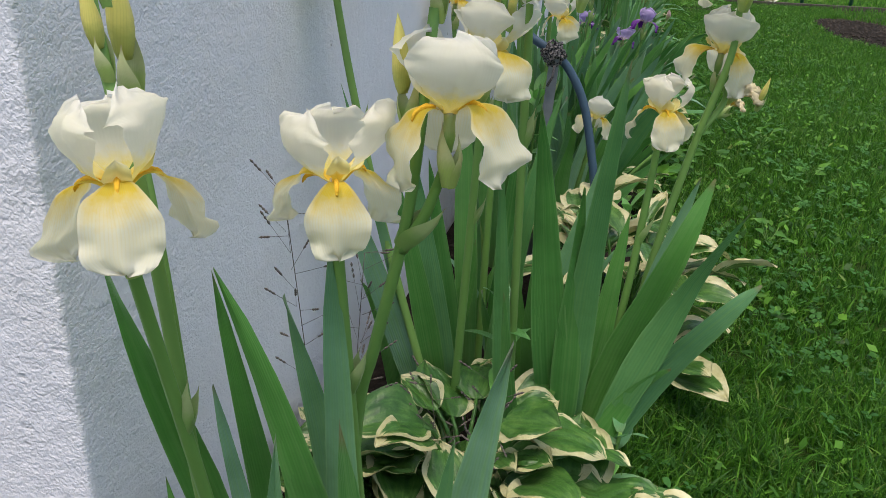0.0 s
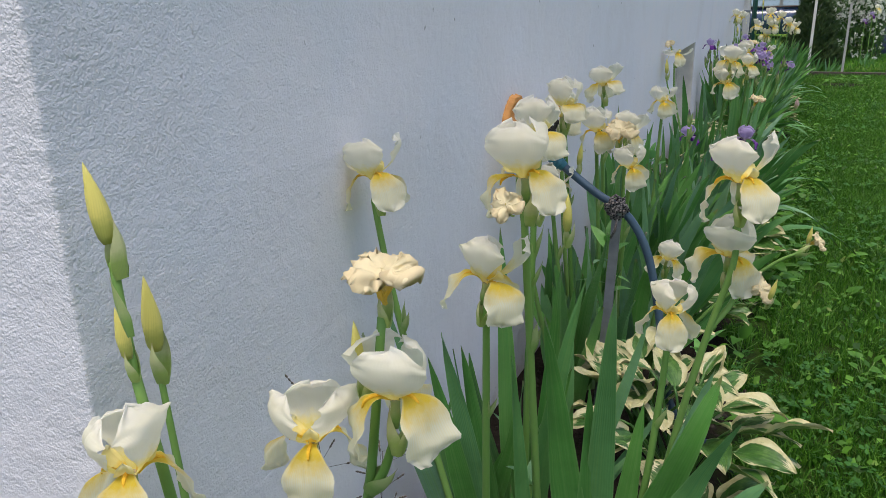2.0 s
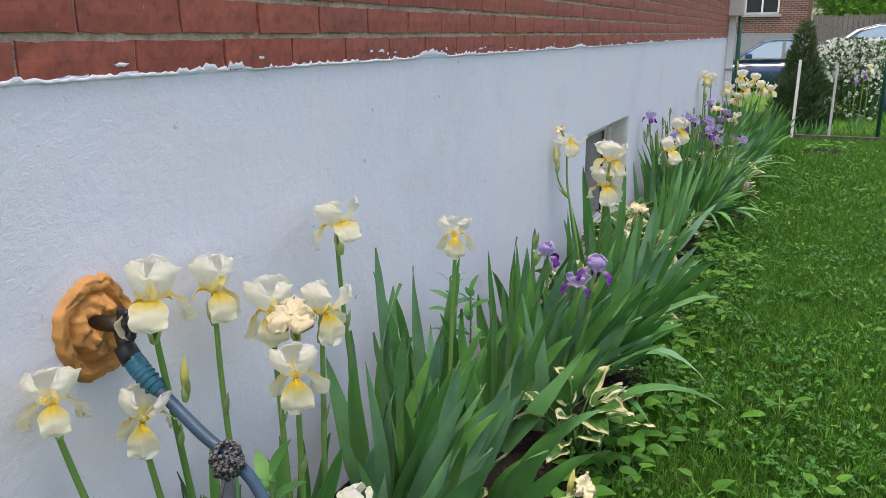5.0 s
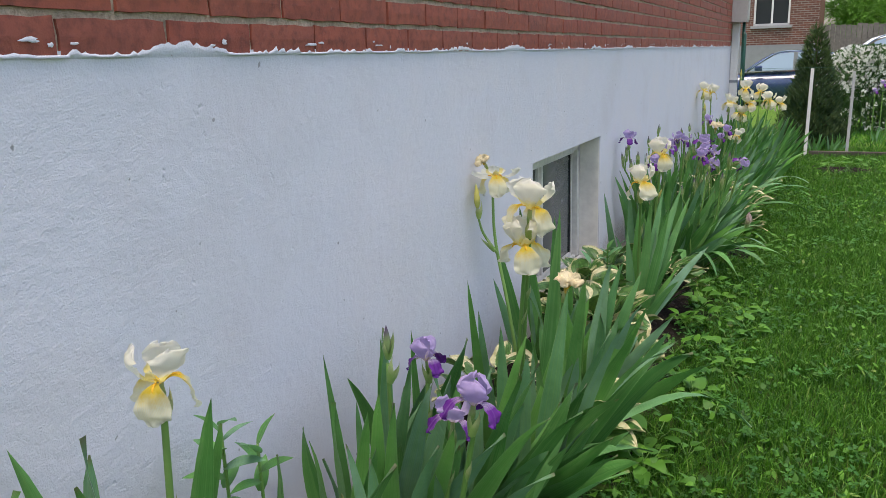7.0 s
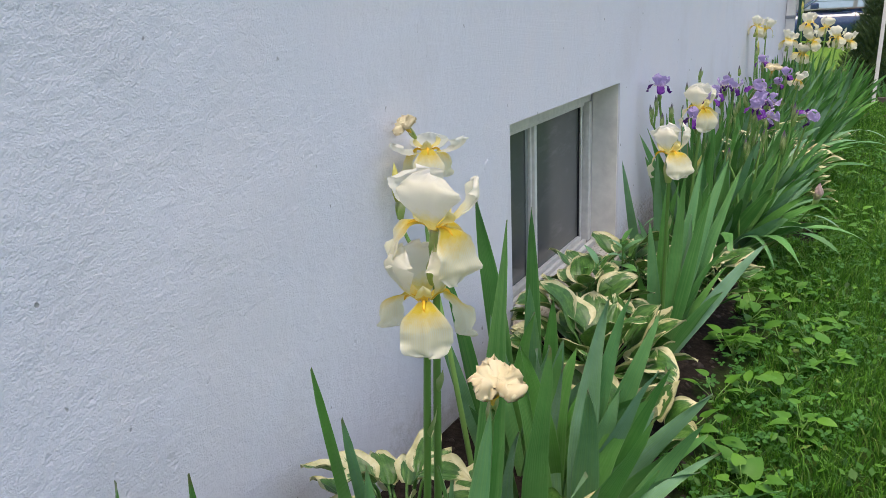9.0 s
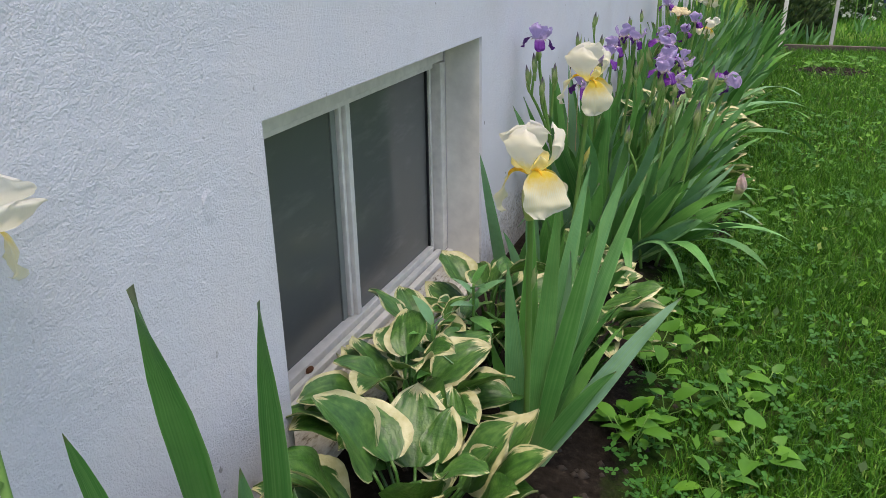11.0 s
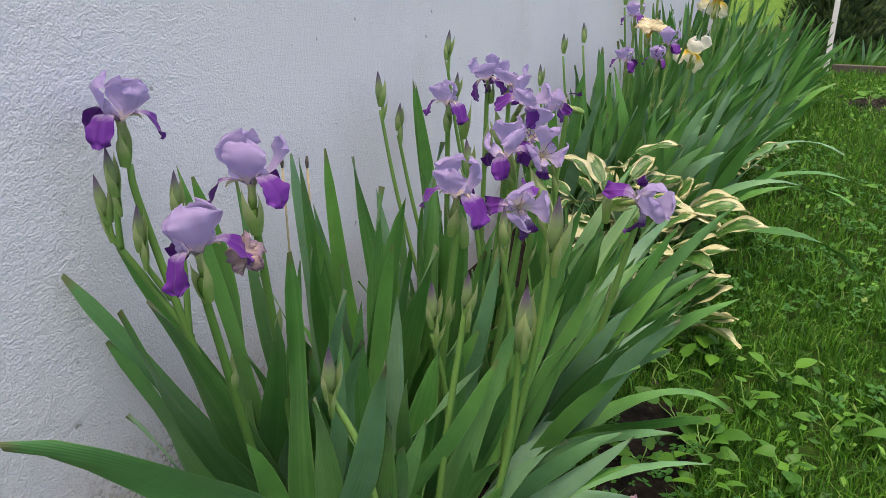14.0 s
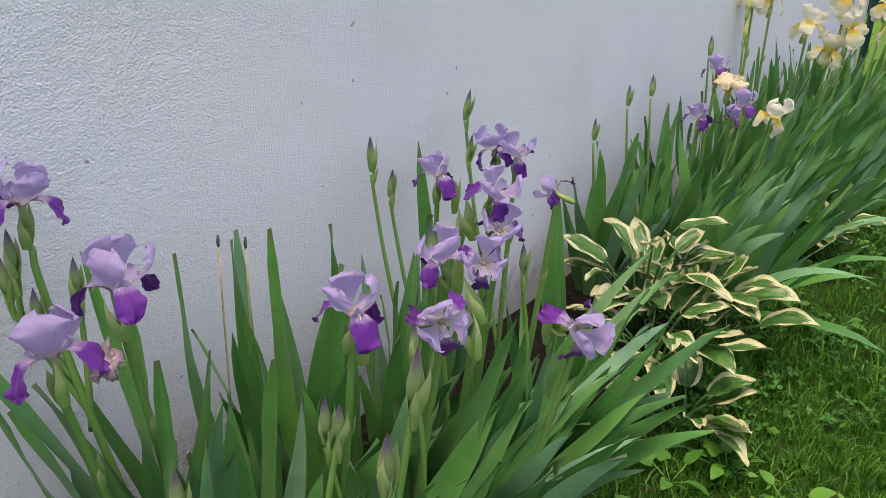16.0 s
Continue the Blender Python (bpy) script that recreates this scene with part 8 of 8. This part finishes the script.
def build_car(x0, y0, z0, length, height, paint, label, flip=1):
    """A saloon seen from its side; flip 1: it faces -x."""
    car = thing("parked_car", (x0 + length / 2, y0 + 0.9, z0), label, "car", "parked cars")
    X = lambda s: x0 + s * length if flip > 0 else x0 + (1 - s) * length
    # stations along the body: share of length, sill, belt and half width at the belt
    st = [(0.0, 0.34, 0.60, 0.62), (0.03, 0.24, 0.68, 0.76), (0.12, 0.20, 0.78, 0.86), (0.27, 0.19, 0.86, 0.89), (0.40, 0.19, 0.90, 0.90), (0.60, 0.19, 0.92, 0.90), (0.80, 0.20, 0.95, 0.89), (0.93, 0.23, 0.96, 0.84), (1.0, 0.36, 0.84, 0.72)]
    k = height / 1.43
    verts, faces = [], []
    ring = 10
    for s, lo, hi, hw in st:
        for i in range(ring):
            a = i / (ring - 1) * math.pi
            yy = -math.cos(a)
            zz = math.sin(a) ** 0.35 if 0 < i < ring - 1 else 0.0
            verts.append((X(s), y0 + 0.9 + hw * (abs(yy) ** 0.45) * (1 if yy > 0 else -1), z0 + (lo + (hi - lo) * zz) * k))
    for j in range(len(st) - 1):
        for i in range(ring - 1):
            a = j * ring + i
            faces.append((a, a + 1, a + ring + 1, a + ring))
        faces.append((j * ring, (j + 1) * ring, (j + 1) * ring + ring - 1, j * ring + ring - 1))
    faces.append(tuple(range(ring)))
    faces.append(tuple((len(st) - 1) * ring + i for i in range(ring))[::-1])
    part("body", mesh("body", verts, faces, paint), car)
    # cabin: roof shell on pillars
    roof = [(0.29, 0.90, 0.80), (0.36, 1.14, 0.72), (0.44, 1.36, 0.64), (0.54, 1.43, 0.62), (0.68, 1.42, 0.62), (0.80, 1.30, 0.64), (0.92, 0.97, 0.76)]
    verts, faces = [], []
    for s, h, hw in roof:
        for yy, dz in ((-1.0, -0.05), (-0.93, -0.012), (-0.5, 0.0), (0.5, 0.0), (0.93, -0.012), (1.0, -0.05)):
            verts.append((X(s), y0 + 0.9 + yy * hw, z0 + (h + dz) * k))
    for j in range(len(roof) - 1):
        for i in range(5):
            a = j * 6 + i
            faces.append((a, a + 1, a + 7, a + 6))
    part("roof", mesh("roof", verts, faces, paint), car)
    m, nt, b = material("car_glass")
    b.inputs["Base Color"].default_value = (0.20, 0.29, 0.36, 1)
    b.inputs["Roughness"].default_value = 0.03
    b.inputs["Specular IOR Level"].default_value = 1.0
    for wn, pts in (("front_window", ((0.335, 0.93), (0.405, 1.17), (0.475, 1.355), (0.555, 1.375), (0.555, 0.945))), ("rear_window", ((0.575, 0.945), (0.575, 1.375), (0.68, 1.36), (0.775, 1.24), (0.86, 1.0), (0.84, 0.955)))):
        vs = [(X(s), y0 + 0.9 - (0.815 - 0.165 * smooth01(0.9, 1.4, h)) - 0.012, z0 + h * k) for s, h in pts]
        part(wn, mesh(wn, vs, [tuple(range(len(vs)))], m, None, False), car, "dark reflecting side window")
    trim = smoothline([(X(s), y0 + 0.9 - 0.66, z0 + h * k) for s, h in ((0.33, 0.95), (0.40, 1.19), (0.475, 1.38), (0.57, 1.41), (0.69, 1.39), (0.79, 1.26), (0.87, 1.0))], 24)
    for q in trim:
        q.y = y0 + 0.9 - (0.815 - 0.165 * smooth01(0.9, 1.4, (q.z - z0) / k)) - 0.016
    part("window_trim", mesh("window_trim", *tube(trim, 0.016, 6)[:2], plain("dull_blue_trim", (0.10, 0.16, 0.24), 0.35, 0.3, var=0.05)), car, "dark blue window trim")
    for s in (0.185, 0.80):
        c = Vector((X(s), y0 + 0.9 - 0.80, z0 + 0.32))
        w = part("wheel", mesh("wheel", *merged(tube([c + Vector((0, -0.10, 0)), c + Vector((0, -0.09, 0)), c + Vector((0, 0.1, 0))], [0.29, 0.325, 0.325], 28))[:2], BLACK), car, "black tyre")
        rim = [tube([c + Vector((0, -0.105, 0)), c + Vector((0, -0.08, 0))], [0.06, 0.07], 14), ring_tube(c + Vector((0, -0.102, 0)), (0, 1, 0.001), 0.215, 0.018, 28, 6)]
        for i in range(5):
            a = i * 1.2566
            rim.append(tube([c + Vector((0, -0.104, 0)), c + Vector((math.cos(a) * 0.21, -0.102, math.sin(a) * 0.21))], 0.022, 6))
        part("rim", mesh("rim", *merged(*rim)[:2], STEEL), w, "grey alloy rim")
    part("mirror", bm_mesh("mirror", box_bm(min(X(0.36), X(0.40)), max(X(0.36), X(0.40)), y0 - 0.16, y0 - 0.02, z0 + 0.93 * k, z0 + 1.06 * k, 0.03), paint), car)
    for s in (0.57, 0.82):
        part("door_gap", bm_mesh("door_gap", box_bm(X(s) - 0.004, X(s) + 0.004, y0 - 0.004, y0 + 0.006, z0 + 0.30 * k, z0 + 0.90 * k, 0.0), BLACK), car)
        part("door_handle", bm_mesh("door_handle", box_bm(X(s - 0.045) - 0.09, X(s - 0.045) + 0.09, y0 - 0.03, y0 - 0.004, z0 + 0.82 * k, z0 + 0.85 * k, 0.008), paint), car)
    part("headlight", bm_mesh("headlight", box_bm(min(X(0.03), X(0.10)), max(X(0.03), X(0.10)), y0 + 0.07, y0 + 0.20, z0 + 0.62 * k, z0 + 0.74 * k, 0.02), plain("lamp_glass", (0.6, 0.6, 0.6), 0.1)), car)


def car_paint(name, color):
    m = plain(name, color, 0.25, 0.0, 0.05, 10)
    b = m.node_tree.nodes["Principled BSDF"]
    b.inputs["Coat Weight"].default_value, b.inputs["Coat Roughness"].default_value = 1.0, 0.05
    return m


zc = land(1, 24) + 0.012
build_car(-2.2, 24.3, zc, 4.55, 1.42, car_paint("dark_blue_car_paint", (0.018, 0.040, 0.110)), "dark blue saloon car parked on the driveway")
build_car(1.25, 26.9, zc, 4.6, 1.83, car_paint("white_car_paint", (0.72, 0.74, 0.76)), "white car parked beyond the hedge", -1)


def build_neighbour():
    h = thing("neighbour_house", (-2.2, 32.0, land(0, 28)), "red brick neighbouring house with a grey base", "house")
    z = land(0, 28)
    xr = 0.8
    m, nt, b = material("far_brickwork")
    bt = nt.nodes.new("ShaderNodeTexBrick")
    nt.links.new(place_of(nt), nt.nodes.new("ShaderNodeMapping").inputs[0])
    mp = nt.nodes["Mapping"]
    mp.inputs["Rotation"].default_value = (radians(-90), 0, 0)
    nt.links.new(mp.outputs[0], bt.inputs["Vector"])
    bt.inputs["Scale"].default_value = 1.0
    bt.inputs["Brick Width"].default_value, bt.inputs["Row Height"].default_value, bt.inputs["Mortar Size"].default_value = 0.22, 0.072, 0.009
    bt.inputs["Color1"].default_value, bt.inputs["Color2"].default_value, bt.inputs["Mortar"].default_value = (0.17, 0.062, 0.042, 1), (0.11, 0.046, 0.036, 1), (0.26, 0.23, 0.20, 1)
    nt.links.new(bt.outputs[0], b.inputs["Base Color"])
    b.inputs["Roughness"].default_value = 0.9
    wx0, wx1, wz0, wz1 = -1.24, -0.10, 1.72, 2.9
    bm = bmesh.new()
    for x0, x1, z0, z1 in ((-7, wx0, 1.09, 5.2), (wx1, xr, 1.09, 5.2), (wx0, wx1, 1.09, wz0), (wx0, wx1, wz1, 5.2)):
        box_bm(x0, x1, 32.0, 32.3, z0, z1, 0.0, bm)
    part("wall", bm_mesh("wall", bm, m), h)
    box("base", plain("grey_base", (0.24, 0.25, 0.26), 0.85, var=0.12, scale=6), -6, xr + 0.01, 31.98, 32.3, z - 0.2, 1.088, 0.0, h, "grey painted base course")
    box("roof", TIMBER, -6.4, xr + 0.4, 31.6, 38, 5.2, 5.5, 0.02, h)
    GREY_FRAME = plain("grey_frame_paint", (0.40, 0.41, 0.42), 0.6, var=0.1)
    w = box("window", GREY_FRAME, wx0, wx1, 32.04, 32.10, wz0, wz0 + 0.07, 0.005, h, "white framed window")
    for a in ((wx0, wx0 + 0.06, wz0 + 0.07, wz1), (wx1 - 0.06, wx1, wz0 + 0.07, wz1), (-0.69, -0.63, wz0 + 0.07, wz1), (wx0 + 0.06, wx1 - 0.06, wz1 - 0.06, wz1)):
        box("frame", WHITE, a[0], a[1], 32.04, 32.10, a[2], a[3], 0.004, w)
    gm, gnt, gb = material("far_glass")
    gb.inputs["Base Color"].default_value, gb.inputs["Roughness"].default_value = (0.03, 0.035, 0.04, 1), 0.05
    box("pane", gm, wx0 + 0.06, wx1 - 0.06, 32.115, 32.13, wz0 + 0.07, wz1 - 0.06, 0.0, w, "dark window glass")
    box("sill", plain("stone_sill", (0.30, 0.30, 0.30), 0.8), wx0 - 0.08, wx1 + 0.08, 31.92, 32.04, wz0 - 0.09, wz0 - 0.003, 0.006, w)
    box("corner_board", plain("brown_board", (0.14, 0.075, 0.05), 0.8), xr + 0.002, xr + 0.14, 31.95, 32.2, 1.09, 5.1, 0.005, h, "brown corner board")


build_neighbour()


GREY_BOARD = plain("grey_weathered_boards", (0.135, 0.125, 0.105), 0.9, var=0.4, scale=14, bumpy=0.6, dist=0.004)


def build_board_fence():
    f = thing("board_fence", (5.0, 30.0, land(5, 30.0)), "weathered grey board fence", "fence")
    r = random.Random(61)
    z = land(5, 30.0)
    for i in range(78):
        x = 0.99 + i * 0.148
        t = 1.62 + r.uniform(-0.05, 0.04)
        bm = box_bm(x, x + 0.138, 30.0 + r.uniform(-0.008, 0.008), 30.025, z, t, 0.004)
        part("board", bm_mesh("board", bm, GREY_BOARD), f)
    box("rail", TIMBER, 0.99, 12.5, 30.03, 30.08, 0.1, 0.2, 0.0, f)
    box("rail", TIMBER, 0.99, 12.5, 30.03, 30.08, 1.1, 1.2, 0.0, f)


build_board_fence()


def build_far_tree(x, y, h, r, seed):
    g = random.Random(seed)
    z = land(x, y)
    t = thing("tree", (x, y, z), "leafy green tree beyond the fence", "tree", "trees beyond the fence")
    part("trunk", mesh("trunk", *tube([Vector((x, y, z)), Vector((x + 0.1, y, z + h * 0.4)), Vector((x, y, z + h * 0.75))], [0.2, 0.15, 0.05], 9)[:2], BARK), t)
    spots = []
    for i in range(26):
        a, e = g.uniform(0, 6.3), g.uniform(-0.2, 1.2)
        c = Vector((x + math.cos(a) * math.cos(e) * r * 0.7, y + math.sin(a) * math.cos(e) * r * 0.7, z + h * 0.62 + math.sin(e) * r * 0.6))
        part("branch", mesh("branch", *tube([Vector((x, y, z + h * 0.45)), c], [0.05, 0.015], 5)[:2], BARK), t)
        for k in range(130):
            d = Vector((g.gauss(0, 1), g.gauss(0, 1), g.gauss(0, 0.8)))
            spots.append((c + d * r * 0.17, d))
    part("crown", sprays(g, spots, 0.30, TREE, "crown", n=4), t)


TREE = make_green("tree_leaves", [(0.0, (0.07, 0.19, 0.03)), (1.0, (0.17, 0.36, 0.055))], 0.4, 0.5)
for a in ((2.2, 34.5, 3.6, 1.5, 1), (4.2, 35, 4.4, 1.9, 2), (6.6, 34, 4.0, 1.8, 3), (9.2, 35, 4.6, 2.1, 5), (12.2, 35, 4.6, 2.2, 6), (15.5, 36, 5.0, 2.4, 7)):
    build_far_tree(*a)


# ---- bricks, last ----
def brick_mesh(length, seed):
    """A brick face with worn, uneven edges."""
    r = random.Random(seed)
    nu, nv = 6, 2
    verts, faces = [], []
    for i in range(nu + 1):
        for k in range(nv + 1):
            y, z = (i / nu - 0.5) * length, (k / nv - 0.5) * 0.055
            if i in (0, nu):
                y += r.uniform(-0.0030, 0.0022)
            if k in (0, nv):
                z += r.uniform(-0.0026, 0.0020) * (1 if k else -1)
            verts.append((0.0030 + r.uniform(-0.0008, 0.0008) - (0.0012 if i in (0, nu) or k in (0, nv) else 0), y, z))
    for i in range(nu):
        for k in range(nv):
            a = i * (nv + 1) + k
            faces.append((a, a + nv + 1, a + nv + 2, a + 1))
    rim = [i * (nv + 1) for i in range(nu + 1)] + [nu * (nv + 1) + k for k in range(1, nv + 1)] + [i * (nv + 1) + nv for i in range(nu - 1, -1, -1)] + [1]
    o = len(verts)
    verts += [(-0.007, verts[i][1] * 1.005, verts[i][2] * 1.01) for i in rim]
    for j in range(len(rim)):
        k = (j + 1) % len(rim)
        faces.append((rim[j], o + j, o + k, rim[k]))
    return mesh("brick", verts, faces, BRICK, None, False)


def build_bricks():
    kinds = [brick_mesh(0.2055, i) for i in range(7)]
    full = kinds[0]
    r = random.Random(71)
    made = 0
    rest = []
    for row in range(34):
        z = 1.062 + row * 0.067
        y = 1.9245 - 0.215 * 6 + 0.215 / 2 + (0.0 if row % 2 else -0.1075)
        while y < Y1 - 0.11:
            if y - 0.1015 > Y0 + 0.004:
                if row < 5 and made < 300:
                    o = new("brick", kinds[r.randrange(7)])
                    o.parent = brick_wall
                    o.matrix_basis = Matrix.Translation((-0.0005 + r.uniform(-0.0012, 0.0012), y + r.uniform(-0.0015, 0.0015), z + r.uniform(-0.001, 0.001)))
                    made += 1
                else:
                    rest.append((y, z))
            y += 0.215
    verts, faces = [], []
    cv = [tuple(v.co) for v in full.vertices]
    cf = [tuple(p.vertices) for p in full.polygons]
    for y, z in rest:
        o = len(verts)
        dx = r.uniform(-0.0012, 0.0012)
        verts += [(a[0] + dx, a[1] + y, a[2] + z) for a in cv]
        faces += [tuple(i + o for i in f) for f in cf]
    ob = part("brick_courses", mesh("brick_courses", verts, faces, BRICK, None, False), brick_wall)
    tagged(ob, "", "", "", "stuff")


build_bricks()
